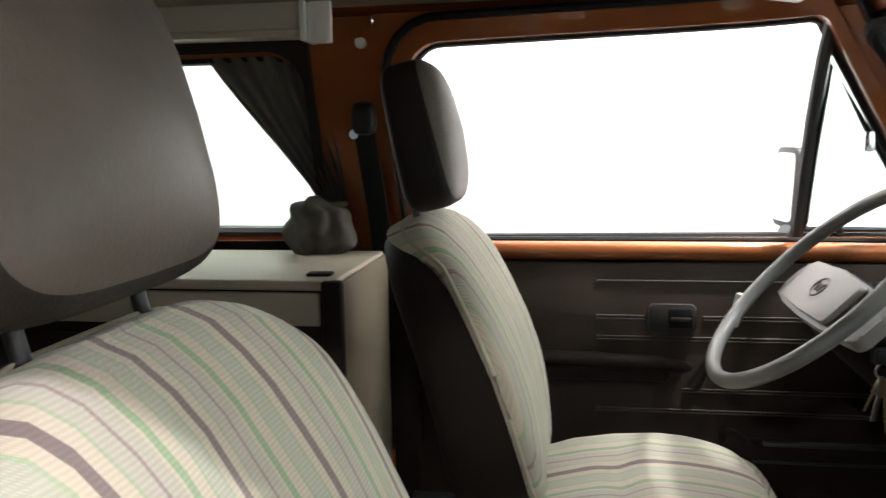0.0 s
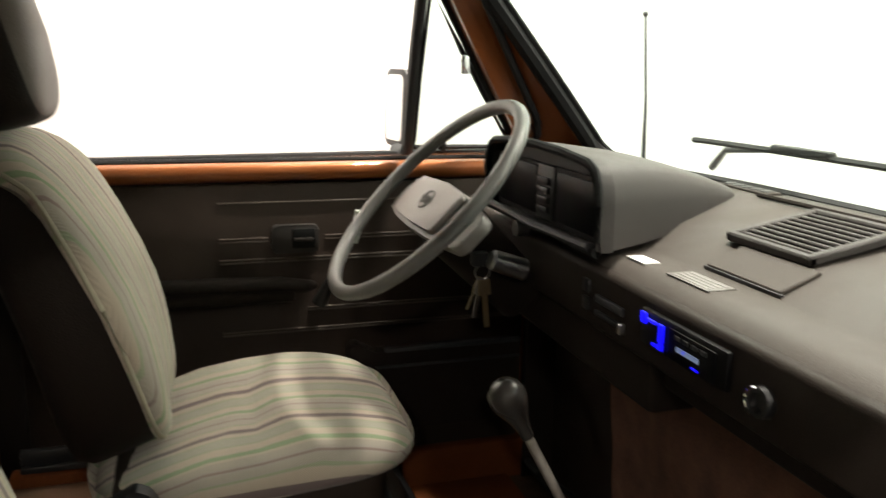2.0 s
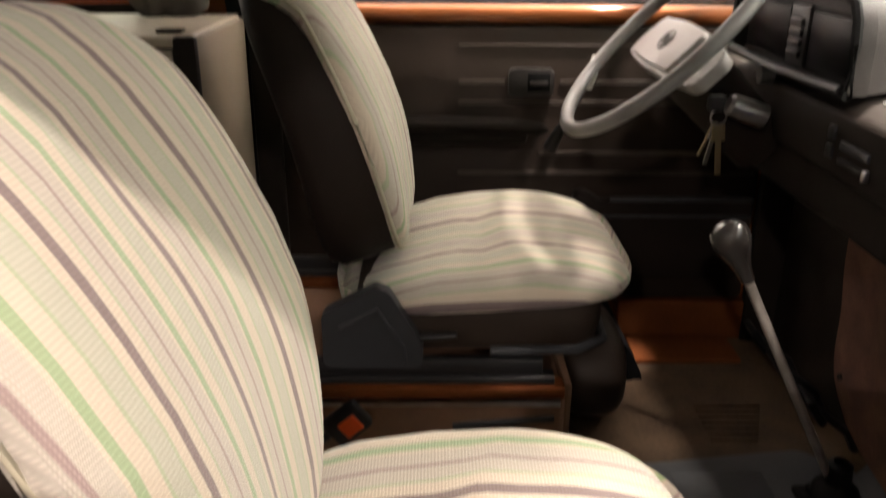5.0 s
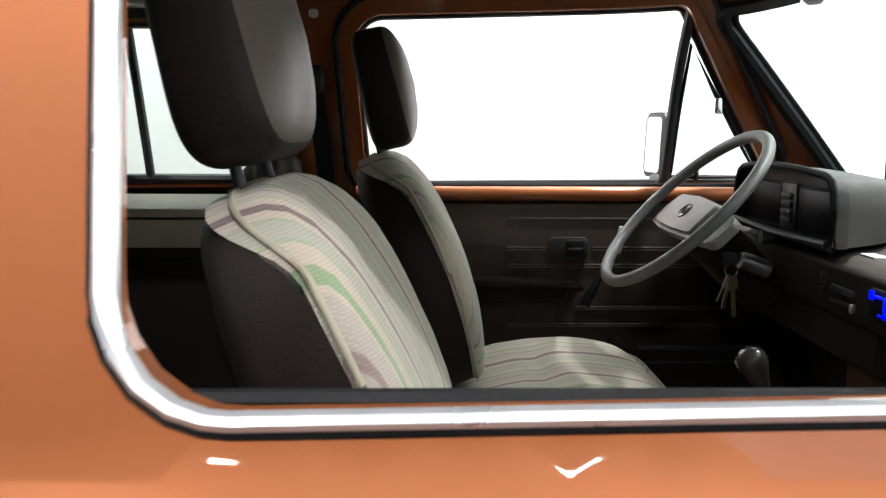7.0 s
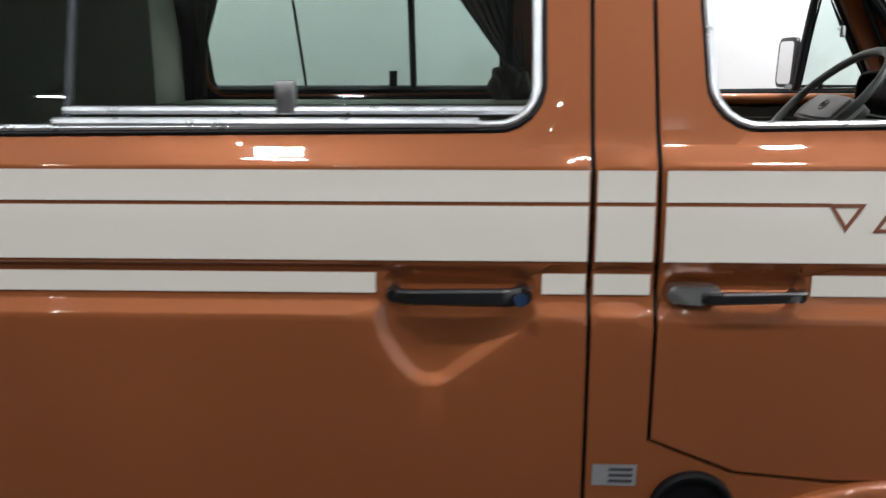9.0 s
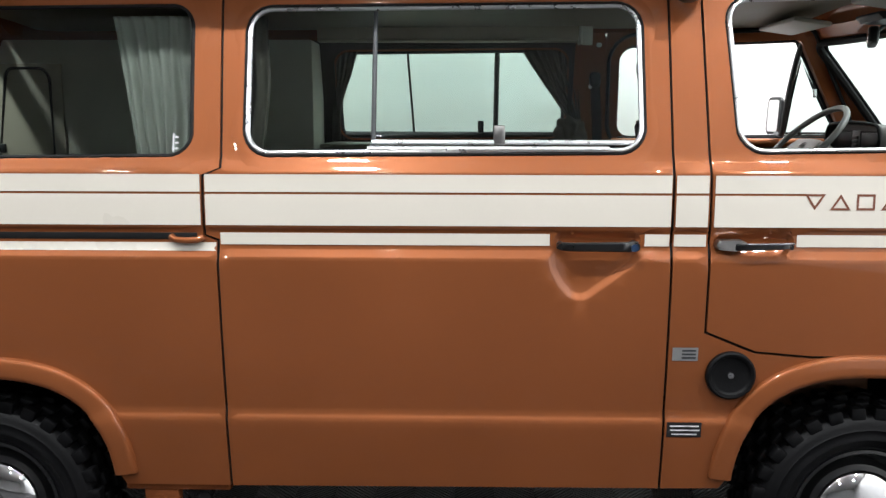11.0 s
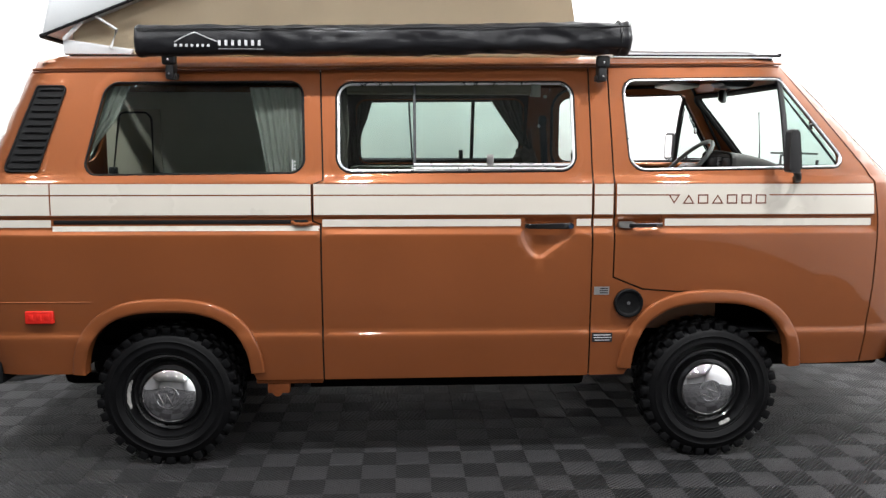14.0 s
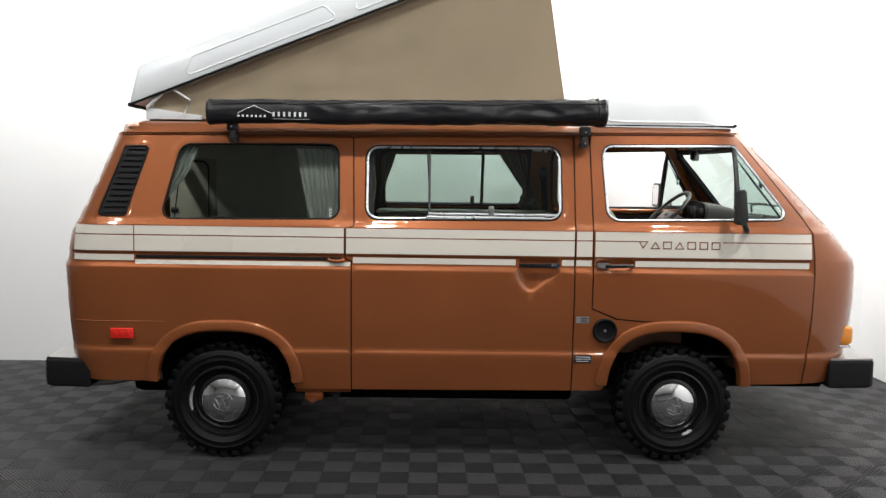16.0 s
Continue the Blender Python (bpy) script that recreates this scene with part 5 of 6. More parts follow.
cyl(bm, (2.935, 0.42, 1.246), (2.912, 0.42, 1.246), 0.014)
part("light_knob", bm, STEEL, dash, "worn silver pull knob")

# dash vents
bm = bmesh.new()
slope_v = Matrix.Translation((3.10, 0, 1.285)) @ Matrix.Rotation(-math.atan2(0.027, 0.14), 4, "Y")
for a, b in (((0, -0.085, 0), (0.155, -0.070, 0.014)), ((0, 0.070, 0), (0.155, 0.085, 0.014)), ((0, -0.085, 0), (0.013, 0.085, 0.014)), ((0.142, -0.085, 0), (0.155, 0.085, 0.014))):
    box(bm, a, b, 0.003, 1, slope_v)
v = part("centre_vent", bm, HOODM, dash, "slatted dash vent")
bm = bmesh.new()
box(bm, (0.01, -0.075, -0.004), (0.145, 0.075, 0.003), 0, 1, slope_v)
part("vent_bottom", bm, RUBBER, v, "dark vent opening")
for k in range(9):
    bm = bmesh.new()
    box(bm, (0.0175 + 0.014 * k, -0.072, 0.003), (0.0245 + 0.014 * k, 0.072, 0.012), 0.002, 1, slope_v)
    part("slat", bm, HOODM, v)
bm = bmesh.new()
box(bm, (0.0, -0.105, 0.0), (0.062, 0.045, 0.006), 0.002, 1, Matrix.Translation((3.045, 0, 1.258)) @ Matrix.Rotation(-math.atan2(0.029, 0.07), 4, "Y"))
part("ashtray_lid", bm, DASH, dash, "flat dash ashtray lid")
bm = bmesh.new()
box(bm, (3.041, -0.108, 1.250), (3.047, 0.048, 1.2615), 0.001)
part("lid_gap", bm, BLACK, dash, "dark gap under the lid")
for y in (0.33, -0.30):
    bm = bmesh.new()
    box(bm, (3.300, y - 0.07, 1.313), (3.335, y + 0.07, 1.320), 0.002)
    v = part("demist_vent", bm, DASH, dash, "small demister vent")
    for k in range(5):
        bm = bmesh.new()
        box(bm, (3.305, y - 0.058 + 0.025 * k, 1.318), (3.330, y - 0.042 + 0.025 * k, 1.3215), 0.001)
        part("vent_slot", bm, BLACK, v)
bm = bmesh.new()
tube(bm, [(3.268 + 0.02 * (1 - (y / 0.7) ** 2), y, 1.3185) for y in np.linspace(-0.7, 0.26, 20)], 0.004, 6)
part("dash_groove", bm, DASHD, dash, "dark groove across the dash top")
bm = bmesh.new()
box(bm, (2.982, 0.105, 1.2515), (3.008, 0.152, 1.2535), 0.0)
part("paper_label", bm, PAPER, dash, "small white paper label")
bm = bmesh.new()
box(bm, (2.984, -0.045, 1.2515), (3.026, 0.050, 1.2532), 0.0)
lab = part("faded_label", bm, FADED, dash, "faded grey print label")
for k in range(4):
    bm = bmesh.new()
    box(bm, (2.989 + 0.009 * k, -0.038, 1.2533), (2.993 + 0.009 * k, 0.043, 1.2538), 0.0)
    part("print_bar", bm, material("pale_print", (0.19, 0.185, 0.175), 0.35, vary=0.3, scale=90) if k == 0 else bpy.data.materials["pale_print"], lab)

# radio and controls on the fascia
RADIO_SHIFT = -0.036
rad = root("car_radio", "black car radio with blue lit display set in the dash", "radio")
bm = bmesh.new()
box(bm, (2.929, -0.132 + RADIO_SHIFT, 1.172), (2.95, 0.052 + RADIO_SHIFT, 1.220), 0.004)
part("case", bm, material("radio_black", (0.005, 0.005, 0.0055), 0.5, vary=0.2, specular=0.15), rad)
bm = bmesh.new()
box(bm, (2.9255, -0.115 + RADIO_SHIFT, 1.176), (2.928, -0.020 + RADIO_SHIFT, 1.214), 0.001)
part("display", bm, bpy.data.materials["gauge_glass_black"], rad, "dark glossy display")
for a, b in (((0.033, 1.202), (0.045, 1.217)), ((0.009, 1.2075), (0.030, 1.2115)), ((-0.008, 1.188), (0.002, 1.212)), ((0.003, 1.179), (0.016, 1.183)), ((-0.008, 1.178), (0.001, 1.187)), ((-0.058, 1.191), (-0.053, 1.196)), ((-0.086, 1.179), (-0.072, 1.182))):
    bm = bmesh.new()
    box(bm, (2.924, a[0] + RADIO_SHIFT, a[1]), (2.928, b[0] + RADIO_SHIFT, b[1]), 0.001)
    part("blue_light", bm, BLUE, rad, "blue lit segment")
bm = bmesh.new()
box(bm, (2.924, -0.085 + RADIO_SHIFT, 1.190), (2.927, -0.040 + RADIO_SHIFT, 1.196), 0.0)
part("lit_text_bar", bm, LCD, rad, "pale lit display bar")
for k in range(4):
    bm = bmesh.new()
    box(bm, (2.924, -0.100 + 0.018 * k + RADIO_SHIFT, 1.203), (2.927, -0.088 + 0.018 * k + RADIO_SHIFT, 1.209), 0.001)
    part("button", bm, GREYPL, rad)
bm = bmesh.new()
lathe(bm, [(0.0, 0.004), (0.010, 0.004), (0.012, 0.010), (0.017, 0.010), (0.018, 0.0)], Matrix.Translation((2.936, -0.226, 1.186)) @ Matrix.Rotation(radians(-90), 4, "Y"), 28)
part("lighter_socket", bm, BLACK, dash, "black lighter socket")
bm = bmesh.new()
tube(bm, [(2.924, -0.226 + 0.0165 * math.cos(a), 1.186 + 0.0165 * math.sin(a)) for a in np.linspace(-1.2, 1.6, 12)], 0.0022, 6)
part("socket_ring", bm, CHROME, dash, "chrome socket ring")
for k, (y0, y1, z0, z1) in enumerate(((0.170, 0.190, 1.195, 1.215), (0.170, 0.190, 1.168, 1.188), (0.07, 0.15, 1.188, 1.200), (0.07, 0.15, 1.168, 1.176))):
    bm = bmesh.new()
    box(bm, (2.931, y0, z0), (2.938, y1, z1), 0.002)
    part("slide_control", bm, GREYPL if k == 2 else BLACK, dash, "heater slide control")
bm = bmesh.new()
box(bm, (2.925, 0.063, 1.164), (2.936, 0.070, 1.180), 0.003)
part("slide_knob", bm, STEEL, dash, "pale slide knob")

# glove box and carpeted centre panel under the dash
gb = root("glove_box", "brown vinyl glove box under the dashboard", "glove box")
bm = bmesh.new()
out = rounded([(2.985, 0.72), (2.985, 1.085), (3.02, 1.105), (3.20, 1.105), (3.20, 0.72)], [0.02, 0.03, 0.03, 0.0, 0.0])
extrude_poly(bm, out, lambda u, v, d: (u, -0.79 + d, v), 0.50)
part("box", bm, material("dark_brown_vinyl", (0.026, 0.017, 0.012), 0.5, vary=0.2, scale=6, bump=0.3, bump_scale=350), gb)
bm = bmesh.new()
tube(bm, [(2.984, -0.294, 0.74), (2.984, -0.294, 1.08), (3.02, -0.294, 1.104)], 0.006, 6)
part("edge_piping", bm, BROWN, gb)
cp = root("centre_panel", "brown carpet covered centre panel under the dashboard", "panel")
bm = bmesh.new()
def cpf(u, v):
    y = -0.30 + 0.60 * u
    low = float(np.interp(y, (-0.30, -0.27, -0.18, 0.0, 0.04, 0.24, 0.285, 0.30), (0.905, 0.895, 0.815, 0.665, 0.655, 0.685, 0.71, 0.74)))
    z = low + (1.12 - low) * v
    return (3.085 - 0.09 * (z - 0.66) - 0.018 * math.sin(math.pi * u) - 0.012 * noise.noise((y * 7, z * 7, 2.0)), y, z)
grid_solid(bm, cpf, 48, 20)
bmesh.ops.solidify(bm, geom=list(bm.faces), thickness=0.02)
part("carpet", bm, SUEDE, cp, "worn brown carpet", smooth=60)
bm = bmesh.new()
tube(bm, [cpf(0.02 + 0.96 * k / 12, 0.985) for k in range(13)], 0.005, 6)
part("edge_trim", bm, SHELL, cp, "dark upper edge trim")
for u, v in ((0.06, 0.92), (0.94, 0.92), (0.94, 0.14)):
    bm = bmesh.new()
    q = Vector(cpf(u, v))
    cyl(bm, q + Vector((0.002, 0, 0)), q - Vector((0.005, 0, 0)), 0.006, seg=12)
    part("screw", bm, SHELL, cp, "dark fixing screw")
bm = bmesh.new()
box(bm, (3.17, -0.80, 0.56), (3.30, 0.80, 1.14), 0.0)
part("bulkhead", bm, SHELL, van, "dark front bulkhead lining")
bm = bmesh.new()
box(bm, (3.135, -0.36, FLOOR), (3.17, -0.075, 0.92), 0.012)
part("heater_duct", bm, SUEDE, van, "brown carpeted heater duct")

# steering wheel
st = root("steering_wheel", "thin-rimmed grey plastic steering wheel with broad spoke pad", "steering wheel")
st.matrix_basis = pose(2.752, 0.43, 1.303, 0, -45, 0)
bm = bmesh.new()
tube(bm, [(0.212 * math.cos(2 * math.pi * k / 72), 0.212 * math.sin(2 * math.pi * k / 72), 0.004) for k in range(72)], 0.0125, 12, closed=True)
part("rim", bm, material("grey_rim_plastic", (0.17, 0.166, 0.160), 0.38, vary=0.1, bump=0.15), st, "grey plastic rim")
bm = bmesh.new()
pad = rounded([(-0.040, -0.204), (0.026, -0.204), (0.040, -0.12), (0.046, 0.0), (0.040, 0.12), (0.026, 0.204), (-0.040, 0.204), (-0.052, 0.10), (-0.055, 0.0), (-0.052, -0.10)], 0.02)
extrude_poly(bm, pad, lambda u, v, d: (u, v, -0.010 - d - 0.012 * (abs(v) / 0.2) ** 2), 0.020, 0.006)
part("spoke_pad", bm, material("grey_spoke_plastic", (0.19, 0.178, 0.168), 0.42, vary=0.1, bump=0.15), st, "broad grey spoke pad")
bm = bmesh.new()
extrude_poly(bm, rounded([(-0.043, -0.118), (0.036, -0.118), (0.042, 0.0), (0.036, 0.118), (-0.043, 0.118), (-0.047, 0.0)], 0.010), lambda u, v, d: (u, v, -0.003 - d), 0.009, 0.003)
pd_ = part("horn_plate", bm, material("taupe_horn_plate", (0.33, 0.30, 0.285), 0.45, vary=0.08), st, "pale taupe horn plate")
bm = bmesh.new()
tube(bm, [(0.018 * math.cos(2 * math.pi * k / 32), 0.022 * math.sin(2 * math.pi * k / 32), -0.002) for k in range(32)], 0.0018, 6, closed=True)
tube(bm, [(0.010, -0.014, -0.002), (-0.008, -0.006, -0.002), (0.006, 0.0, -0.002), (-0.008, 0.006, -0.002), (0.010, 0.014, -0.002)], 0.0016, 6)
part("emblem", bm, bpy.data.materials["grey_spoke_plastic"], pd_, "round embossed emblem")
bm = bmesh.new()
lathe(bm, [(0.0, -0.02), (0.050, -0.022), (0.058, -0.06), (0.055, -0.12), (0.05, -0.26), (0.0, -0.26)], None, 28)
part("column_cover", bm, DASHD, st, "dark steering column cover")
for sy, ln in ((1, 0.15), (-1, 0.14)):
    bm = bmesh.new()
    tube(bm, [(0.0, sy * 0.05, -0.055), (-0.004, sy * 0.10, -0.05), (-0.008, sy * (ln + 0.02), -0.042)], [0.006, 0.005, 0.008], 8, flat=0.6)
    part("stalk", bm, BLACK, st, "black control stalk")
# ignition and keys
ky = root("key_bunch", "bunch of metal keys hanging in the ignition lock", "keys")
bm = bmesh.new()
lathe(bm, [(0.0, 0.035), (0.012, 0.035), (0.017, 0.03), (0.019, 0.0), (0.019, -0.03)], Matrix.Translation((2.872, 0.345, 1.200)) @ Matrix.Rotation(radians(-70), 4, "Y"), 24)
part("ignition_lock", bm, STEEL, ky, "metal ignition lock")
bm = bmesh.new()
box(bm, (2.812, 0.352, 1.196), (2.842, 0.372, 1.222), 0.006)
part("key_head", bm, BLACK, ky, "black key head")
bm = bmesh.new()
tube(bm, [(2.832 + 0.013 * math.cos(a), 0.360, 1.186 + 0.013 * math.sin(a)) for a in np.linspace(0, 2 * math.pi, 20, endpoint=False)], 0.0015, 6, closed=True)
part("key_ring", bm, STEEL, ky)
for k, (ang, ln) in enumerate(((-6, 0.085), (10, 0.07), (22, 0.06))):
    bm = bmesh.new()
    Mk = Matrix.Translation((2.832, 0.355 + 0.008 * k, 1.175)) @ Matrix.Rotation(radians(ang), 4, "Y") @ Matrix.Rotation(radians(25 * k), 4, "Z")
    box(bm, (-0.011, -0.0012, -0.028), (0.011, 0.0012, 0.0), 0.001, 1, Mk)
    box(bm, (-0.005, -0.001, -ln), (0.005, 0.001, -0.026), 0.0005, 1, Mk)
    part("key", bm, BRASS if k != 1 else STEEL, ky, "metal key")

# gear lever
gl = root("gear_lever", "steel gear lever with dark ball knob on the cab floor", "gear lever")
LB, LT = Vector((3.040, 0.165, 0.60)), Vector((2.790, 0.124, 1.062))
bm = bmesh.new()
tube(bm, [LB.lerp(LT, k / 8) for k in range(9)], 0.0075, 10)
part("shaft", bm, material("worn_grey_shaft", (0.36, 0.33, 0.29), 0.35, 0.35, vary=0.25, scale=30), gl, "worn steel shaft")
bm = bmesh.new()
Mg = Matrix.Translation(LT) @ (LT - LB).to_track_quat("Z", "Y").to_matrix().to_4x4()
lathe(bm, [(0.010, -0.075), (0.012, -0.055), (0.017, -0.035), (0.022, -0.022), (0.027, -0.008), (0.0285, 0.004), (0.026, 0.016), (0.019, 0.025), (0.010, 0.0285), (0.0, 0.0295)], Mg, 28)
part("knob", bm, material("dark_grey_knob", (0.045, 0.041, 0.038), 0.2, vary=0.15, coat=0.4), gl, "polished dark knob", smooth=60)
bm = bmesh.new()
box(bm, (2.985, 0.075, FLOOR + 0.006), (3.095, 0.205, FLOOR + 0.022), 0.012, 2)
box(bm, (3.000, 0.090, FLOOR + 0.020), (3.080, 0.190, FLOOR + 0.036), 0.012, 2)
lathe(bm, [(0.040, FLOOR + 0.034), (0.036, FLOOR + 0.05), (0.022, FLOOR + 0.062), (0.020, FLOOR + 0.095), (0.012, FLOOR + 0.10)], Matrix.Translation((3.038, 0.158, 0)), 20)
part("boot", bm, RUBBER, gl, "black rubber boot")

# floor mat and step
fm = root("floor_mat", "grey ribbed rubber floor mat on the cab floor", "floor mat")
bm = bmesh.new()
extrude_poly(bm, rounded([(2.62, -0.75), (3.10, -0.75), (3.13, 0.25), (3.05, 0.325), (2.77, 0.285), (2.62, 0.285)], 0.03), lambda u, v, d: (u, v, FLOOR + 0.006 - d), 0.005)
part("mat", bm, MAT, fm)
bm = bmesh.new()
grid_solid(bm, lambda u, v: (3.090 + 0.072 * math.sin(1.5 * v) + 0.006 * noise.noise((u * 5, v * 3, 0.4)), -0.070 + 0.31 * u, FLOOR + 0.005 + 0.145 * v ** 1.8), 14, 12)
bmesh.ops.solidify(bm, geom=list(bm.faces), thickness=0.005)
part("mat_upturn", bm, MAT, fm, "mat end curving up the bulkhead", smooth=60)
for k in range(26):
    bm = bmesh.new()
    y = 0.255 - 0.012 * k
    box(bm, (2.79, y - 0.0046, FLOOR + 0.005), (2.955, y + 0.0046, FLOOR + 0.0080), 0.0012, 1)
    part("rib", bm, MAT, fm)
for x, y in ((2.90, -0.085), (2.99, 0.03), (2.86, -0.02)):
    bm = bmesh.new()
    lathe(bm, [(0.0, FLOOR + 0.009), (0.008, FLOOR + 0.009), (0.011, FLOOR + 0.006)], Matrix.Translation((x, y, 0)), 14)
    part("stud", bm, MAT, fm)
# copper step whose darker colour holds the footwell's shade
step_ = root("door_step", "copper painted door step beside the pedals, shade in its colour", "door step")
bm = bmesh.new()
box(bm, (2.82, 0.655, FLOOR + 0.001), (3.06, 0.79, FLOOR + 0.014), 0.005)
part("sill", bm, STEPM, step_)
bm = bmesh.new()
box(bm, (2.80, 0.775, FLOOR), (3.12, 0.81, 0.66), 0.01)
part("riser", bm, STEPM, step_)
pl = root("pedals", "dark metal floor pedals with ribbed rubber pads", "pedals")
for k, y in enumerate((0.33, 0.47, 0.60)):
    bm = bmesh.new()
    box(bm, (-0.03, -0.035, -0.008), (0.03, 0.035, 0.008), 0.006, 2, pose(3.06, y, 0.66, 0, 55, 0))
    p_ = part("pad", bm, RUBBER, pl, "ribbed rubber pedal pad")
    bm = bmesh.new()
    tube(bm, [(3.07, y, 0.655), (3.14, y, 0.60), (3.16, y, FLOOR)], 0.008, 8)
    part("arm", bm, BLACK, pl)
for k in range(7):
    bm = bmesh.new()
    y = 0.36 + 0.02 * k
    box(bm, (2.90, y, FLOOR), (2.99 + 0.008 * k, y + 0.006, FLOOR + 0.004), 0.001)
    part("floor_rib", bm, DIRTY, van)

# ---- door interiors ----
LINE = material("pale_brown_line", (0.072, 0.054, 0.043), 0.65, vary=0.15)


def door_card(owner, sgn, full):
    y0, y1 = sorted((sgn * 0.818, sgn * 0.842))
    bm = bmesh.new()
    extrude_poly(bm, rounded([(2.03, 0.64 if full else 0.80), (3.10, 0.64 if full else 0.80), (3.10, 1.278), (2.03, 1.278)], 0.02), lambda u, v, d: (u, y0 + d, v), y1 - y0, 0.004)
    card = part("door_card", bm, BROWN, owner, "dark brown vinyl door card")
    if not full:
        return
    f = sgn * 0.8165
    for z, xa, xb in ((1.240, 2.42, 3.09), (1.165, 2.42, 2.52), (1.165, 2.64, 3.09), (1.158, 2.42, 2.52), (1.158, 2.64, 3.09), (1.120, 2.42, 3.09), (1.113, 2.42, 3.09), (1.008, 2.60, 3.09), (1.002, 2.60, 3.09), (0.962, 2.42, 3.09), (0.956, 2.42, 3.09)):
        bm = bmesh.new()
        box(bm, (xa, f - 0.002, z - 0.0016), (xb, f + 0.002, z + 0.0016), 0.001, 1)
        part("trim_line", bm, LINE, card, "pale embossed line")
    bm = bmesh.new()
    extrude_poly(bm, rounded([(2.527, 1.132), (2.625, 1.132), (2.625, 1.192), (2.527, 1.192)], 0.012), lambda u, v, d: (u, f - 0.012 + d, v), 0.014, 0.004)
    hp = part("pull_plate", bm, HOODM, card, "dark grey door release plate")
    bm = bmesh.new()
    box(bm, (2.568, f - 0.0145, 1.142), (2.617, f - 0.010, 1.184), 0.006)
    part("recess", bm, RUBBER, hp, "black recess")
    bm = bmesh.new()
    box(bm, (2.572, f - 0.020, 1.158), (2.612, f - 0.013, 1.166), 0.003)
    part("release_lever", bm, HOODM, hp, "grey release lever")
    bm = bmesh.new()
    tube(bm, [(2.20, 0.765, 1.082), (2.40, 0.762, 1.082), (2.54, 0.762, 1.078), (2.585, 0.768, 1.070), (2.605, 0.80, 1.062)], [0.022, 0.022, 0.021, 0.019, 0.015], 12, flat=0.75)
    box(bm, (2.18, 0.76, 1.035), (2.57, 0.82, 1.075), 0.015)
    part("armrest", bm, DASHD, card, "dark padded armrest")
    bm = bmesh.new()
    tube(bm, [(2.622, 0.800, 1.020), (2.645, 0.785, 1.075), (2.680, 0.782, 1.150), (2.695, 0.785, 1.185)], [0.016, 0.010, 0.009, 0.011], 10)
    wn = part("window_winder", bm, BLACK, card, "black window winder")
    bm = bmesh.new()
    tube(bm, [(2.692, 0.772, 1.158), (2.698, 0.765, 1.19), (2.704, 0.762, 1.225)], [0.009, 0.0115, 0.010], 10)
    part("winder_knob", bm, WHITEPL, wn, "pale winder knob")
    bm = bmesh.new()
    extrude_poly(bm, rounded([(2.69, 0.72), (3.08, 0.72), (3.08, 0.905), (2.74, 0.905), (2.70, 0.928), (2.68, 0.92)], 0.015), lambda u, v, d: (u, 0.775 + d, v), 0.045, 0.008)
    pk = part("door_pocket", bm, SHELL, card, "dark plastic door pocket")
    bm = bmesh.new()
    box(bm, (2.74, 0.770, 0.868), (3.08, 0.778, 0.874), 0.002)
    box(bm, (2.76, 0.768, 0.905), (3.08, 0.782, 0.915), 0.003)
    part("pocket_rim", bm, GREYPL, pk, "grey pocket rim")


door_card(ldoor, 1, True)
door_card(fdoor, -1, False)
bm = bmesh.new()
tube(bm, [LEFT(x, z, -0.050) for x, z in grow(dense(LEFT_WIN, 0.05), 0.045)], 0.009, 6, closed=True)
part("door_seal", bm, RUBBER, lpillar, "black door opening seal")

for sgn in (-1, 1):
    bm = bmesh.new()
    y0, y1 = sorted((sgn * 0.77, sgn * 0.795))
    box(bm, (3.095, y0, FLOOR), (3.24, y1, 1.27), 0.004)
    part("kick_panel", bm, DASHD, van, "dark footwell side panel")

bm = bmesh.new()
box(bm, (1.979, 0.792, FLOOR), (2.036, 0.816, 1.285), 0.006)
part("pillar_lining", bm, DASHD, van, "dark lower pillar lining")

# seat belt and button on the left pillar
sb = root("seat_belt", "black seat belt hanging on the painted pillar", "seat belt")
bm = bmesh.new()
pts = [(1.935, 0.755, 1.585), (1.945, 0.765, 1.50), (1.955, 0.785, 1.40), (1.962, 0.80, 1.30), (1.968, 0.81, 1.10), (1.97, 0.81, 0.85)]
for side in (0,):
    rows = [[bm.verts.new((x - 0.022, y, z)), bm.verts.new((x + 0.022, y, z)), bm.verts.new((x + 0.022, y - 0.004, z)), bm.verts.new((x - 0.022, y - 0.004, z))] for x, y, z in pts]
    close_rings(bm, rows)
part("strap", bm, RUBBER, sb, "black woven strap")
bm = bmesh.new()
block(bm, 0.026, 0.018, 0.034, 0.6, 0.6, 20, 14)
o = part("anchor_cover", bm, BLACK, sb, "black anchor cover")
o.matrix_basis = pose(1.938, 0.758, 1.585)
bm = bmesh.new()
cyl(bm, (1.916, 0.752, 1.553), (1.916, 0.775, 1.553), 0.010)
part("anchor_bolt", bm, CHROME, sb, "chrome anchor bolt")
bt = root("pillar_button", "round white plastic button on the painted pillar", "button")
bm = bmesh.new()
lathe(bm, [(0.0, 0.010), (0.010, 0.009), (0.0145, 0.004), (0.015, 0.0)], Matrix.Translation((1.945, 0.722, 1.738)) @ AX, 24)
part("cap", bm, WHITEPL, bt)

# overhead locker above the left window
lk = root("overhead_locker", "beige overhead locker above the side window", "locker")
bm = bmesh.new()
box(bm, (0.70, 0.640, 1.742), (1.845, 0.715, 1.756), 0.004)
box(bm, (0.70, 0.640, 1.756), (1.845, 0.655, 1.835), 0.003)
part("front_board", bm, LAMINATE, lk)
bm = bmesh.new()
box(bm, (1.847, 0.63, 1.732), (1.858, 0.71, 1.835), 0.003)
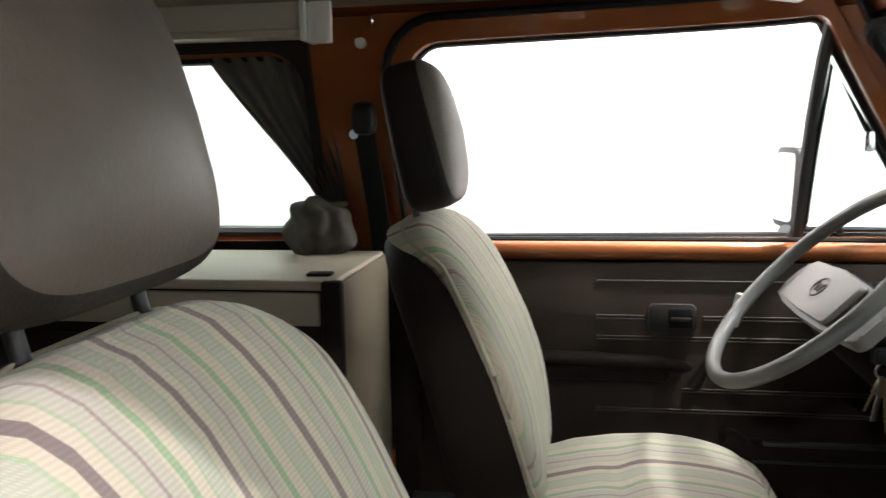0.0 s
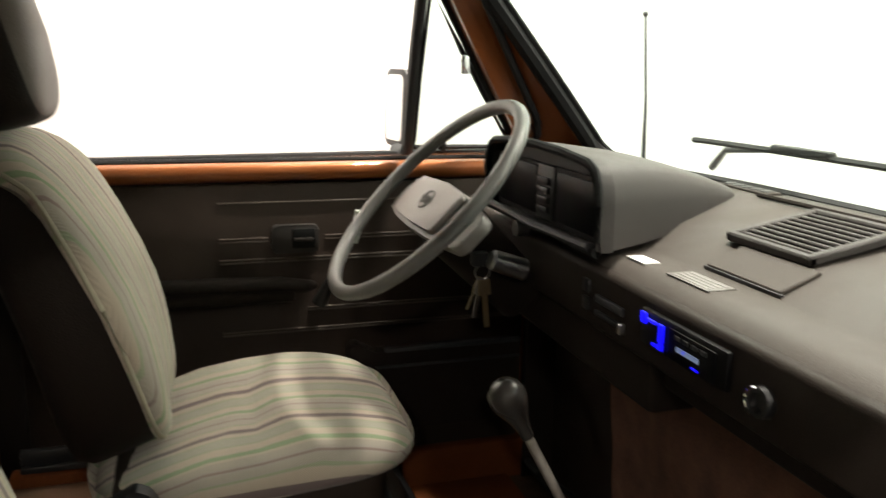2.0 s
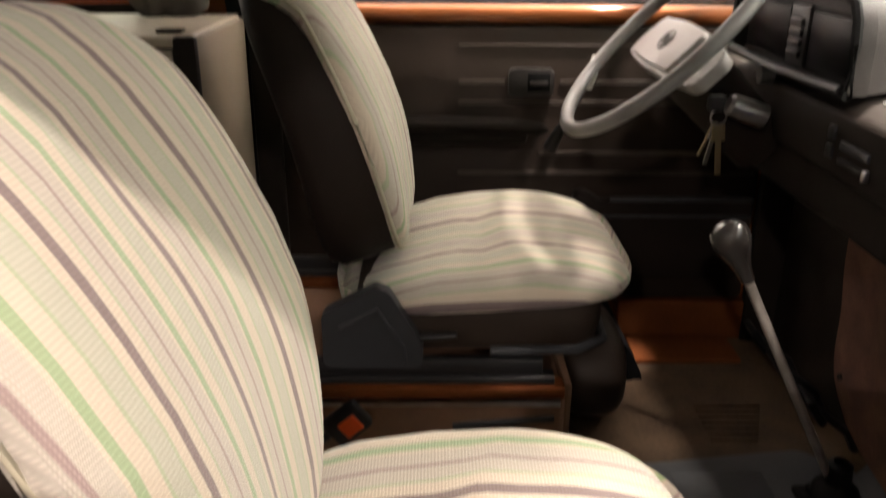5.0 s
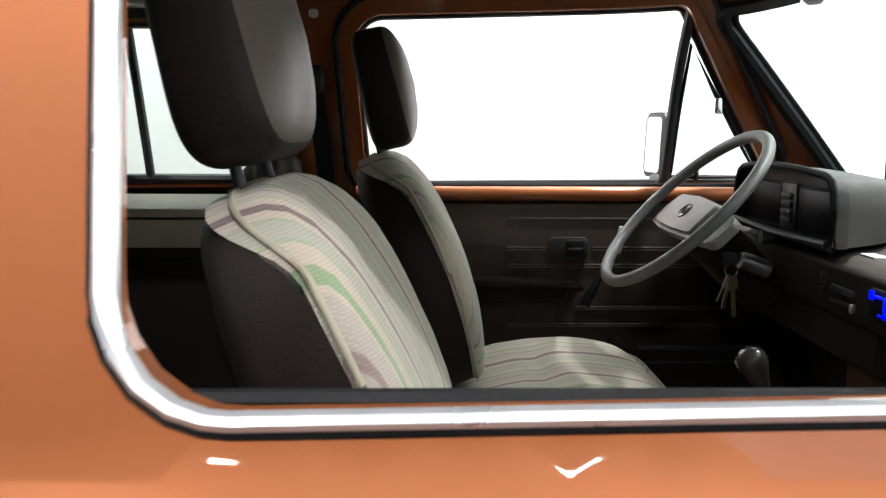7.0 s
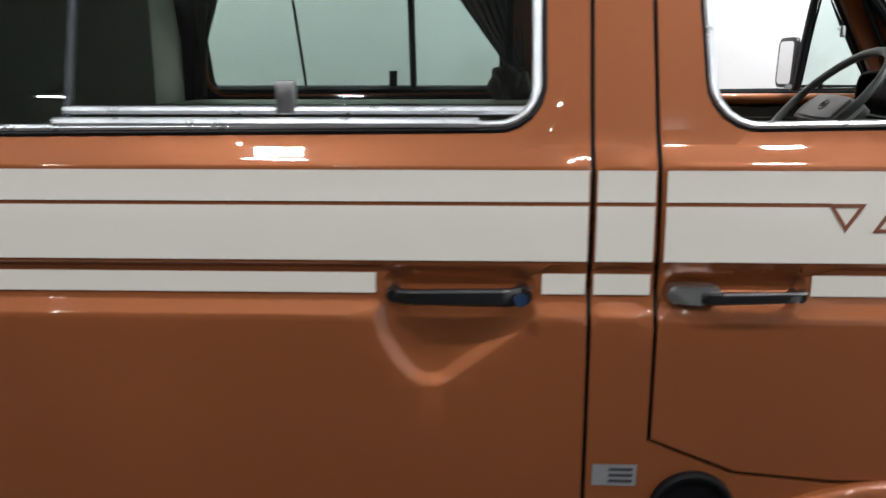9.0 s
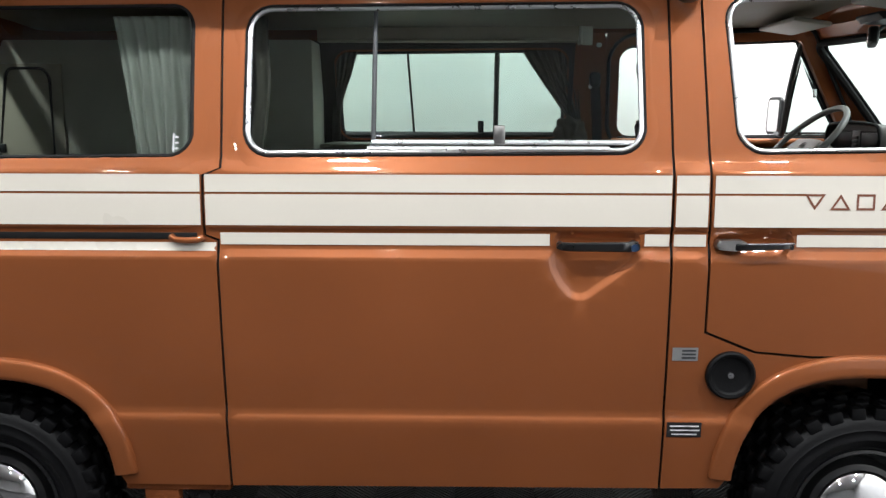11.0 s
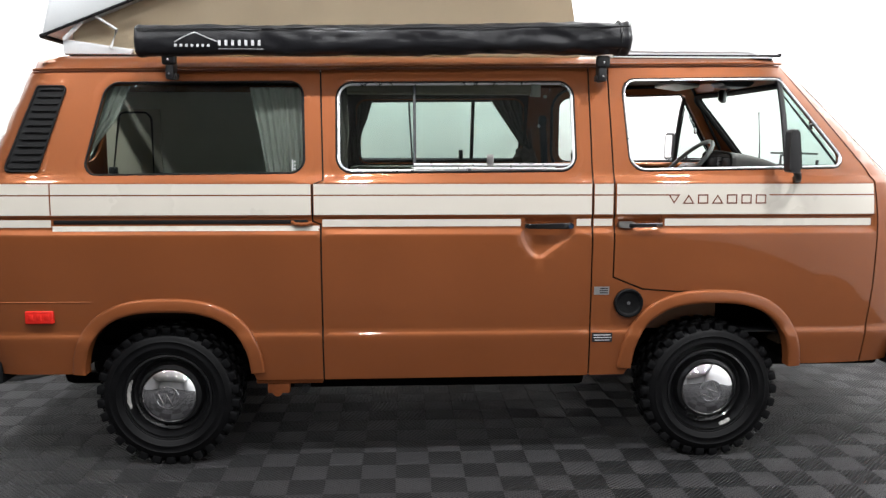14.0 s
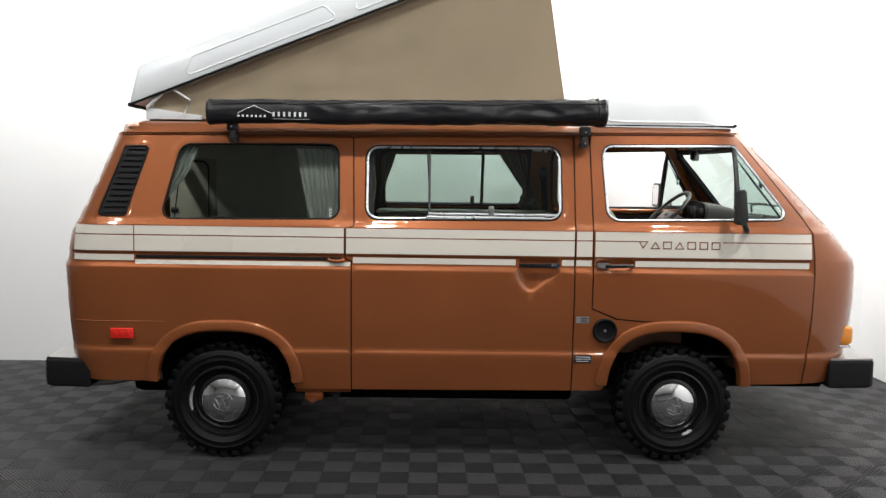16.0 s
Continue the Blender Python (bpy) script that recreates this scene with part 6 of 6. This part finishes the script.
box(bm, (1.860, 0.645, 1.728), (1.905, 0.660, 1.835), 0.003)
part("end_bracket", bm, WHITEPL, lk, "cream plastic end bracket")

# kitchen cabinet behind the driver
cab = root("kitchen_cabinet", "beige laminate kitchen cabinet behind the driver seat", "cabinet")
bm = bmesh.new()
box(bm, (0.75, 0.43, FLOOR), (1.955, 0.79, 1.285), 0.006)
part("body", bm, SHELL, cab, "dark cabinet carcass")
bm = bmesh.new()
box(bm, (0.74, 0.410, 1.285), (1.965, 0.795, 1.303), 0.006, 3)
top = part("worktop_lid", bm, LAMINATE, cab, "beige laminate lid")
bm = bmesh.new()
box(bm, (0.75, 0.415, 1.222), (1.935, 0.428, 1.280), 0.003)
part("front_band", bm, LAMINATE, cab, "beige front band")
# end panel: tan laminate toned down, its weaker light put into the colour
bm = bmesh.new()
box(bm, (1.957, 0.432, FLOOR), (1.975, 0.79, 1.296), 0.004)
part("end_panel", bm, material("shaded_tan_laminate", (0.25, 0.205, 0.145), 0.45, vary=0.06, scale=5), cab, "tan end panel with shade in its colour")
bm = bmesh.new()
box(bm, (1.940, 0.408, FLOOR), (1.978, 0.430, 1.303), 0.006)
part("corner_strip", bm, SHELL, cab, "dark brown corner strip")
bm = bmesh.new()
box(bm, (1.900, 0.455, 1.303), (1.945, 0.485, 1.309), 0.004)
part("lid_latch", bm, SHELL, cab, "brown lid latch")
for k in range(3):
    bm = bmesh.new()
    box(bm, (0.9 + 0.33 * k, 0.416, 0.70), (1.20 + 0.33 * k, 0.429, 1.200), 0.004)
    part("door", bm, DASHD, cab, "dark brown cabinet door")

# curtains
def curtain(name, cols, label, folds=9, amp=0.010, mat=CURTAIN):
    """A cloth hung in folds; cols are rows of (z, x from, x to, y) from the top down."""
    bm = bmesh.new()
    nu = folds * 8
    zs = np.linspace(0, 1, 26)
    grid = []
    zt = [c[0] for c in cols][::-1]
    get = lambda i, z: float(np.interp(z, zt, [c[i] for c in cols][::-1]))
    for t in zs:
        z = cols[0][0] + (cols[-1][0] - cols[0][0]) * t
        a, b, y = get(1, z), get(2, z), get(3, z)
        row = []
        for k in range(nu + 1):
            u = k / nu
            sw = math.sin(2 * math.pi * folds * u + 2.2 * noise.noise((u * 4, t * 2, 5.0))) + 0.4 * noise.noise((u * 9, t * 3, 1.0))
            row.append(bm.verts.new((a + (b - a) * u, y + amp * sw * (0.6 + 0.6 * t), z)))
        grid.append(row)
    for a, b in zip(grid, grid[1:]):
        for k in range(nu):
            bm.faces.new((a[k], a[k + 1], b[k + 1], b[k]))
    bmesh.ops.solidify(bm, geom=list(bm.faces), thickness=0.002)
    c = root(name, label, "curtain", "window curtains")
    part("cloth", bm, mat, c, smooth=80)
    return c


curtain("curtain", [(1.735, 1.590, 1.860, 0.735), (1.66, 1.640, 1.862, 0.755), (1.55, 1.720, 1.870, 0.785), (1.45, 1.795, 1.880, 0.80), (1.405, 1.825, 1.885, 0.80)], "grey-brown curtain gathered and tied beside the window", 7, 0.010)
bunch = root("curtain_bunch", "bunched lower end of the tied grey-brown curtain", "curtain", "window curtains")
bm = bmesh.new()
block(bm, 0.074, 0.042, 0.062, 0.85, 0.85, 110, 70)
for v in bm.verts:
    p = v.co.copy()
    fold = math.sin(p.x * 130 + p.z * 90 + 3.0 * noise.noise(p * 18)) * 0.5 + math.sin(p.z * 110 - p.x * 60 + 4.0 * noise.noise(p * 15 + Vector((5, 2, 1)))) * 0.4
    v.co += p.normalized() * (0.009 * fold + 0.010 * noise.noise(p * 20 + Vector((3, 1, 7))))
o = part("cloth", bm, CURTAIN, bunch, smooth=80)
o.matrix_basis = pose(1.835, 0.76, 1.350, 0, 18, 0)
bm = bmesh.new()
tube(bm, [(1.853 + 0.030 * math.cos(a), 0.795 + 0.014 * math.sin(a), 1.402 + 0.004 * math.cos(a)) for a in np.linspace(0, 2 * math.pi, 20, endpoint=False)], 0.006, 6, closed=True)
part("tie_band", bm, CURTAIN, bunch)
curtain("curtain", [(1.735, 0.74, 0.875, 0.735), (1.60, 0.74, 0.83, 0.77), (1.50, 0.735, 0.79, 0.79), (1.40, 0.735, 0.775, 0.80), (1.31, 0.73, 0.775, 0.80)], "dark curtain gathered at the window edge", 5, 0.008)
curtain("curtain", [(1.690, 0.370, 0.605, -0.715), (1.50, 0.415, 0.615, -0.765), (1.30, 0.455, 0.620, -0.815)], "grey curtain drawn aside in the rear side window", 7, 0.010, material("grey_curtain_cloth", (0.38, 0.375, 0.34), 0.95, vary=0.12, scale=16, fine=400, bump=0.4))
curtain("curtain", [(1.690, -0.30, -0.150, -0.72), (1.55, -0.33, -0.20, -0.76), (1.42, -0.36, -0.29, -0.80), (1.34, -0.385, -0.345, -0.82)], "grey curtain pulled back at the rear corner", 5, 0.008, bpy.data.materials["grey_curtain_cloth"])
curtain("curtain", [(1.69, 0.70, 0.80, -0.71), (1.50, 0.70, 0.815, -0.765), (1.31, 0.70, 0.80, -0.81)], "dark curtain gathered beside the sliding door window", 4, 0.008)

# rear wardrobe
wd = root("wardrobe", "tall beige laminate wardrobe in the rear corner", "wardrobe")
bm = bmesh.new()
box(bm, (-0.70, 0.52, 0.62), (0.70, 0.79, 1.74), 0.01)
part("body", bm, material("grey_brown_laminate", (0.62, 0.58, 0.50), 0.5, vary=0.08, scale=5), wd, "grey-brown wardrobe body")
bm = bmesh.new()
box(bm, (-0.70, 0.505, 0.62), (-0.38, 0.519, 1.64), 0.005)
dr = part("door", bm, LAMINATE, wd, "beige wardrobe door")
bm = bmesh.new()
tube(bm, [(u, 0.502, v) for u, v in rounded([(-0.72, 0.9), (-0.43, 0.9), (-0.43, 1.62), (-0.615, 1.62)], [0.0, 0.05, 0.05, 0.04])], 0.007, 6, closed=True)
part("edge_seal", bm, RUBBER, dr, "black door edging")
bm = bmesh.new()
box(bm, (-0.69, 0.49, 1.26), (-0.64, 0.505, 1.30), 0.005)
part("latch", bm, BLACK, dr, "black latch")
bench = root("rear_bench", "dark rear bench seat across the van", "bench")
bm = bmesh.new()
box(bm, (-0.30, -0.70, 0.62), (0.45, 0.50, 1.02), 0.04, 3)
part("seat", bm, SHELL, bench, "dark brown bench cushion")
bm = bmesh.new()
box(bm, (-0.42, -0.70, 1.0), (-0.28, 0.50, 1.24), 0.04, 3)
part("backrest", bm, SHELL, bench, "dark brown bench backrest")

# sun visors and inner mirror
for y in (-0.42, 0.42):
    sv = root("sun_visor", "pale grey padded sun visor under the roof", "sun visor", "sun visors")
    bm = bmesh.new()
    box(bm, (-0.075, -0.19, -0.009), (0.075, 0.19, 0.009), 0.009, 3)
    o = part("pad", bm, material("visor_vinyl", (0.30, 0.28, 0.25), 0.5) if y < 0 else bpy.data.materials["visor_vinyl"], sv)
    o.matrix_basis = pose(2.68, y, 1.782, 0, 8, 0)
mr = root("inner_mirror", "black rear view mirror hanging from the roof", "mirror")
bm = bmesh.new()
block(bm, 0.018, 0.115, 0.034, 0.5, 0.5, 28, 16)
o = part("housing", bm, BLACK, mr)
o.matrix_basis = pose(2.80, 0.0, 1.700, 0, 0, -24)
bm = bmesh.new()
tube(bm, [(2.805, 0, 1.71), (2.83, 0, 1.735), (2.86, 0, 1.755)], 0.007, 8)
part("stem", bm, BLACK, mr)
bm = bmesh.new()
extrude_poly(bm, rounded([(2.715, 1.768), (2.745, 1.742), (2.870, 1.738), (2.905, 1.768)], 0.006), lambda u, v, d: (u, -0.18 + d, v), 0.16, 0.004)
part("mirror_base", bm, BLACK, mr, "black mirror base pad")
bm = bmesh.new()
box(bm, (-0.0200, -0.104, -0.024), (-0.0165, 0.104, 0.024), 0.001)
g = part("glass", bm, MIRROR, mr, "mirror glass")
g.matrix_basis = o.matrix_basis.copy()

# wipers and aerial outside the windscreen
wp = root("windscreen_wiper", "black wiper resting on the windscreen", "wiper")
bm = bmesh.new()
pts = [(nose_x(y, 1.388) + 0.018, y, 1.388) for y in np.linspace(0.51, -0.02, 14)]
tube(bm, pts, 0.006, 6)
part("blade", bm, BLACK, wp, "black wiper blade")
bm = bmesh.new()
tube(bm, [(nose_x(0.45, 1.30) + 0.02, 0.57, 1.325), (nose_x(0.42, 1.37) + 0.03, 0.46, 1.372), (nose_x(0.25, 1.392) + 0.034, 0.25, 1.394)], [0.008, 0.006, 0.005], 8)
part("arm", bm, BLACK, wp, "black wiper arm")
bm = bmesh.new()
box(bm, (nose_x(0.24, 1.395) + 0.016, 0.16, 1.386), (nose_x(0.24, 1.395) + 0.034, 0.30, 1.399), 0.004)
part("clip", bm, BLACK, wp)
an = root("aerial", "thin upright black radio aerial on the van corner", "aerial")
bm = bmesh.new()
tube(bm, [(3.352, 0.745, 1.29), (3.35, 0.75, 1.45), (3.335, 0.75, 1.637)], [0.006, 0.0035, 0.0025], 8)
bmesh.ops.create_uvsphere(bm, u_segments=10, v_segments=8, radius=0.006, matrix=pose(3.335, 0.75, 1.638))
part("rod", bm, GREYPL, an)

# ---- pop-up roof ----
slope = math.atan(0.395)
LIDM = Matrix.Translation((-0.548, 0, 1.915)) @ Matrix.Rotation(-slope, 4, "Y")
bm = bmesh.new()
SEC = [(0.0, 0.665, 0.0), (0.0, 0.672, 0.010), (0.068, 0.664, 0.10), (0.118, 0.656, 0.172), (0.138, 0.642, 0.186), (0.18, 0.58, 0.198), (0.26, 0.40, 0.208), (0.35, 0.15, 0.214)]
rings = []
L = 2.46
for inset, hw, h in SEC:
    out = rounded([(inset * 0.9, -hw), (L - inset * 1.4, -hw), (L - inset * 1.4, hw), (inset * 0.9, hw)], 0.035, 5)
    rings.append([bm.verts.new(LIDM @ Vector((u, v, h))) for u, v in out])
close_rings(bm, rings)
lid = part("roof_lid", bm, GRP, van, "white fibreglass pop-up roof lid", smooth=50)
for a, b in ((0.33, 1.24), (1.32, 2.28)):
    bm = bmesh.new()
    edge = rounded([(a, 0.030), (b, 0.030), (b - 0.05, 0.120), (a + 0.09, 0.120)], 0.022)
    tube(bm, [LIDM @ Vector((u, -0.674 + 0.115 * v, v)) for u, v in dense(edge, 0.03)], 0.0055, 8, closed=True)
    part("side_rib", bm, GRP, lid, "raised rib round a pressed field in the lid side")
bm = bmesh.new()
tube(bm, [LIDM @ Vector((L * k / 12, -0.664, -0.002)) for k in range(13)], 0.007, 8)
tube(bm, [LIDM @ Vector((0.0, -0.66 + 1.32 * k / 8, -0.002)) for k in range(9)], 0.012, 8)
part("lid_seal", bm, RUBBER, lid, "black seal along the lid edge")
for k, (a, h) in enumerate(((0.17, 0.06), (0.17, 0.10), (0.38, 0.055), (0.38, 0.095))):
    bm = bmesh.new()
    p0 = LIDM @ Vector((a, -0.664 + h * 0.18, h))
    cyl(bm, p0, p0 + Vector((0, -0.008, 0)), 0.007, seg=12)
    part("lid_bolt", bm, STEEL, lid, "small lid bolt")
# canvas sides, drawn a little in between lid and roof
bm = bmesh.new()
def lid_z(x):
    return 1.915 + (x + 0.548) * 0.395
FRONT_X = lambda t: 1.875 - 0.155 * t
nx, nz = 60, 14
for sgn in (-1, 1):
    rows = []
    for i in range(nx + 1):
        col = []
        for j in range(nz + 1):
            t = j / nz
            x = -0.43 + (FRONT_X(t) + 0.43) * i / nx
            z0, z1 = 1.845, lid_z(x) - 0.01
            pull = 0.030 * math.sin(math.pi * t) * min(1, (z1 - z0) * 2)
            fold = 0.008 * noise.noise((x * 2.2, t * 5, 2.0)) + 0.004 * noise.noise((x * 8, t * 2, 9.0))
            col.append(bm.verts.new((x, sgn * (0.615 - pull + fold), z0 + (z1 - z0) * t)))
        rows.append(col)
    for a, b in zip(rows, rows[1:]):
        for j in range(nz):
            bm.faces.new((a[j], a[j + 1], b[j + 1], b[j]))
rows = []
for i in range(17):
    y = -0.615 + 1.23 * i / 16
    rows.append([bm.verts.new((FRONT_X(j / nz) + 0.03 * math.sin(math.pi * i / 16), y * (1 - 0.04 * math.sin(math.pi * j / nz)), 1.845 + (lid_z(FRONT_X(1)) - 0.01 - 1.845) * j / nz)) for j in range(nz + 1)])
for a, b in zip(rows, rows[1:]):
    for j in range(nz):
        bm.faces.new((a[j], a[j + 1], b[j + 1], b[j]))
bmesh.ops.solidify(bm, geom=list(bm.faces), thickness=0.003)
part("canvas", bm, CANVAS, van, "beige canvas sides of the raised roof", smooth=60)
# hinge base at the rear
bm = bmesh.new()
extrude_poly(bm, [(-0.47, 1.838), (-0.17, 1.838), (-0.16, 1.862), (-0.30, 1.880), (-0.47, 1.905)], lambda u, v, d: (u, -0.63 + d, v), 1.26, 0.006)
part("hinge_base", bm, GRP, van, "white hinge base on the roof")
for sgn in (-1, 1):
    bm = bmesh.new()
    tube(bm, [(-0.255, sgn * 0.64, 1.865), (-0.225, sgn * 0.64, 1.945), (-0.32, sgn * 0.64, 2.005)], 0.012, 8, flat=0.6)
    tube(bm, [(-0.46, sgn * 0.64, 1.90), (-0.38, sgn * 0.64, 1.975)], 0.010, 8)
    part("hinge_arm", bm, GRP, van, "pale metal hinge arm")
# luggage tray at the front of the roof
bm = bmesh.new()
T0 = [(2.02, 1.836), (2.80, 1.842), (2.80, 1.860), (2.76, 1.890), (2.61, 1.998), (2.57, 2.010), (2.10, 2.016), (2.02, 2.006)]
rings = []
half = ((0.668, 0.02), (0.662, 0.30), (0.650, 0.72), (0.640, 0.88), (0.615, 0.96), (0.50, 1.0))
for hw, f in [(-a, b) for a, b in half] + [(a, b) for a, b in half[::-1]]:
    rings.append([bm.verts.new((u, hw, 1.836 + (v - 1.836) * f)) for u, v in T0])
close_rings(bm, rings)
tray = part("luggage_tray", bm, GRP, van, "white fibreglass luggage tray", smooth=40)
bm = bmesh.new()
tube(bm, [(2.075, -0.650, 1.985), (2.078, -0.656, 1.93), (2.085, -0.662, 1.882), (2.10, -0.664, 1.868), (2.20, -0.665, 1.864), (2.60, -0.664, 1.866), (2.655, -0.662, 1.862), (2.70, -0.664, 1.852)], 0.007, 8)
part("tray_rib", bm, GRP, tray)
bm = bmesh.new()
tube(bm, [(x, -0.662, 1.838 + 0.003 * x) for x in np.linspace(2.02, 2.80, 12)], 0.007, 8)
tube(bm, [(2.805, -0.66, 1.852), (2.815, 0.0, 1.865), (2.805, 0.66, 1.852)], 0.009, 8)
part("tray_seal", bm, RUBBER, tray, "black tray seal")
bm = bmesh.new()
cyl(bm, (2.475, -0.63, 1.955), (2.475, -0.637, 1.955), 0.006)
part("tray_rivet", bm, STEEL, tray)

# ---- awning ----
aw = root("roof_awning", "rolled awning in a black vinyl bag on the roof gutter", "awning")
bm = bmesh.new()
rings = []
NA = 220
for k in range(NA + 1):
    x = -0.062 + 2.095 * k / NA
    ring = []
    for j in range(32):
        a = 2 * math.pi * j / 32
        sq = (abs(math.cos(a)) ** 3.2 + abs(math.sin(a)) ** 3.2) ** (-1 / 3.2)
        r = 0.063 * sq + (0.004 + 0.0035 * max(0, x)) * noise.noise((x * 4, math.cos(a) * 1.5, math.sin(a) * 1.5)) + (0.002 + 0.003 * max(0, x)) * noise.noise((x * 13, math.cos(a) * 3, math.sin(a) * 3))
        r += 0.004 * (1 - abs(noise.noise((x * 9 + 3 * math.sin(a), math.sin(a) * 2, 7.0))) * 4) * (0.4 + 0.6 * max(0, x - 1.2))
        if k < 3 or k > NA - 3:
            r *= 1.06 if k in (1, 2, NA - 1, NA - 2) else 0.98
        sag = 0.004 * noise.noise((x * 2, 0, 0))
        ring.append(bm.verts.new((x, -0.862 + r * math.cos(a) * 1.02, 1.871 + 0.0135 * (x - 0.0) + sag + r * math.sin(a) * (1.0 if math.sin(a) < 0 else 0.96))))
    rings.append(ring)
close_rings(bm, rings)
bag = part("bag", bm, VINYL, aw, "black vinyl bag", smooth=70)
bm = bmesh.new()
tube(bm, [(x, -0.929, 1.912 + 0.0135 * x + 0.003 * noise.noise((x * 5, 1, 1))) for x in np.linspace(-0.05, 2.02, 60)], 0.003, 5)
part("seam", bm, BLACK, bag, "stitched seam")
bm = bmesh.new()
tube(bm, [(1.985, -0.862 + 0.071 * math.cos(a), 1.898 + 0.070 * math.sin(a)) for a in np.linspace(0, 2 * math.pi, 26, endpoint=False)], 0.006, 6, closed=True)
part("strap", bm, BLACK, bag, "black end strap")
bm = bmesh.new()
box(bm, (2.018, -0.895, 1.93), (2.040, -0.84, 1.965), 0.004)
part("end_buckle", bm, STEEL, bag, "grey buckle")
# maker's mark, as a plain gable line and bars
def on_bag(x, z):
    c = 1.871 + 0.0135 * x
    return (x, -0.862 - 0.0725 * max(0.05, 1 - (abs(z - c) / 0.069) ** 3.2) ** (1 / 3.2) - 0.002, z)
bm = bmesh.new()
tube(bm, [on_bag(x, z) for x, z in ((0.105, 1.858), (0.145, 1.880), (0.190, 1.899), (0.235, 1.880), (0.290, 1.858))], 0.0022, 5)
part("mark_line", bm, PRINT, bag, "thin white gable line")
x = 0.105
for k in range(7):
    bm = bmesh.new()
    box(bm, (x + 0.0225 * k, on_bag(x, 1.845)[1] - 0.001, 1.840), (x + 0.0225 * k + 0.010, on_bag(x, 1.845)[1] + 0.004, 1.851), 0.0)
    part("mark_bar", bm, PRINT, bag, "faded white print bar")
for k in range(7):
    o0 = 0.285 + 0.0275 * k
    bm = bmesh.new()
    box(bm, (o0, on_bag(x, 1.855)[1] - 0.001, 1.846), (o0 + 0.011, on_bag(x, 1.855)[1] + 0.004, 1.868), 0.0)
    part("mark_bar", bm, PRINT, bag, "white print bar")
bm = bmesh.new()
box(bm, (0.285, on_bag(0.3, 1.832)[1] - 0.001, 1.832), (0.475, on_bag(0.3, 1.832)[1] + 0.004, 1.8335), 0.0)
part("mark_underline", bm, PRINT, bag, "white underline")
for x in (0.062, 1.925):
    bm = bmesh.new()
    box(bm, (x - 0.030, -0.878, 1.772), (x + 0.030, -0.845, 1.822), 0.010, 3)
    box(bm, (x - 0.017, -0.868, 1.712), (x + 0.017, -0.800, 1.785), 0.006, 2)
    box(bm, (x - 0.024, -0.846, 1.715), (x + 0.024, -0.800, 1.740), 0.005, 2)
    bk = part("gutter_bracket", bm, BLACK, aw, "black metal gutter bracket")
    for z in (1.792, 1.735):
        bm = bmesh.new()
        lathe(bm, [(0.0, 0.008), (0.005, 0.007), (0.007, 0.0)], Matrix.Translation((x, -0.880 if z > 1.76 else -0.868, z)) @ AX, 12)
        part("bolt", bm, CHROME, bk, "bright bolt head")

# ---- floor tiles ----
def tile_material(name, colour, turn):
    m = material(name, colour, 0.55, vary=0.25, scale=2.5, fine=60, specular=0.4)
    nt = m.node_tree
    b = nt.nodes["Principled BSDF"]
    tc, mp, wv, bp = (nt.nodes.new("ShaderNode" + k) for k in ("TexCoord", "Mapping", "TexWave", "Bump"))
    mp.inputs["Rotation"].default_value = (0, 0, radians(turn))
    wv.bands_direction, wv.wave_profile = "X", "SIN"
    wv.inputs["Scale"].default_value = 21
    nt.links.new(tc.outputs["Object"], mp.inputs["Vector"])
    nt.links.new(mp.outputs[0], wv.inputs["Vector"])
    nt.links.new(wv.outputs["Fac"], bp.inputs["Height"])
    bp.inputs["Strength"].default_value, bp.inputs["Distance"].default_value = 1.0, 0.012
    nt.links.new(bp.outputs[0], b.inputs["Normal"])
    return m


TILES = (tile_material("dark_ribbed_tile", (0.0135, 0.0132, 0.0142), 45), tile_material("grey_ribbed_tile", (0.050, 0.0486, 0.0510), -45))
SQ, TX, TY = 0.1510, 0.1085, -1.0625


def tile_geometry(cx, cy, verts, faces):
    h, e = SQ / 2 - 0.0002, 0.0012
    o = len(verts)
    verts += [(cx + sx * h, cy + sy * h, -0.012) for sx, sy in ((-1, -1), (1, -1), (1, 1), (-1, 1))]
    verts += [(cx + sx * h, cy + sy * h, -0.003) for sx, sy in ((-1, -1), (1, -1), (1, 1), (-1, 1))]
    verts += [(cx + sx * (h - e), cy + sy * (h - e), 0.0) for sx, sy in ((-1, -1), (1, -1), (1, 1), (-1, 1))]
    for lay in (0, 4):
        for k in range(4):
            faces.append((o + lay + k, o + lay + (k + 1) % 4, o + lay + 4 + (k + 1) % 4, o + lay + 4 + k))
    faces.append((o + 8, o + 9, o + 10, o + 11))


floor_ob = bpy.data.objects["floor"]
single = []
for mi in (0, 1):
    vs, fs = [], []
    tile_geometry(0, 0, vs, fs)
    me = bpy.data.meshes.new("floor_tile")
    me.from_pydata(vs, [], fs)
    me.materials.append(TILES[mi])
    single.append(me)
rest = ([], []), ([], [])
for i in range(-42, 31):
    for j in range(-40, 17):
        cx, cy, mi = TX + SQ * (i + 0.5), TY + SQ * (j + 0.5), (i + j) % 2
        if cx < X0 + 0.1 or cx > WALL_X - 0.05 or cy > WALL_Y - 0.05:
            continue
        if -0.95 < cx < 3.75 and -1.55 < cy < -0.25:
            o = new("tile", single[mi])
            o.location = (cx, cy, 0)
            o.parent = floor_ob
        else:
            tile_geometry(cx, cy, *rest[mi])
for mi in (0, 1):
    me = bpy.data.meshes.new("tiles")
    me.from_pydata(rest[mi][0], [], rest[mi][1])
    me.materials.append(TILES[mi])
    o = new("tiles", me)
    o.parent = floor_ob
    o["kind"] = "stuff"
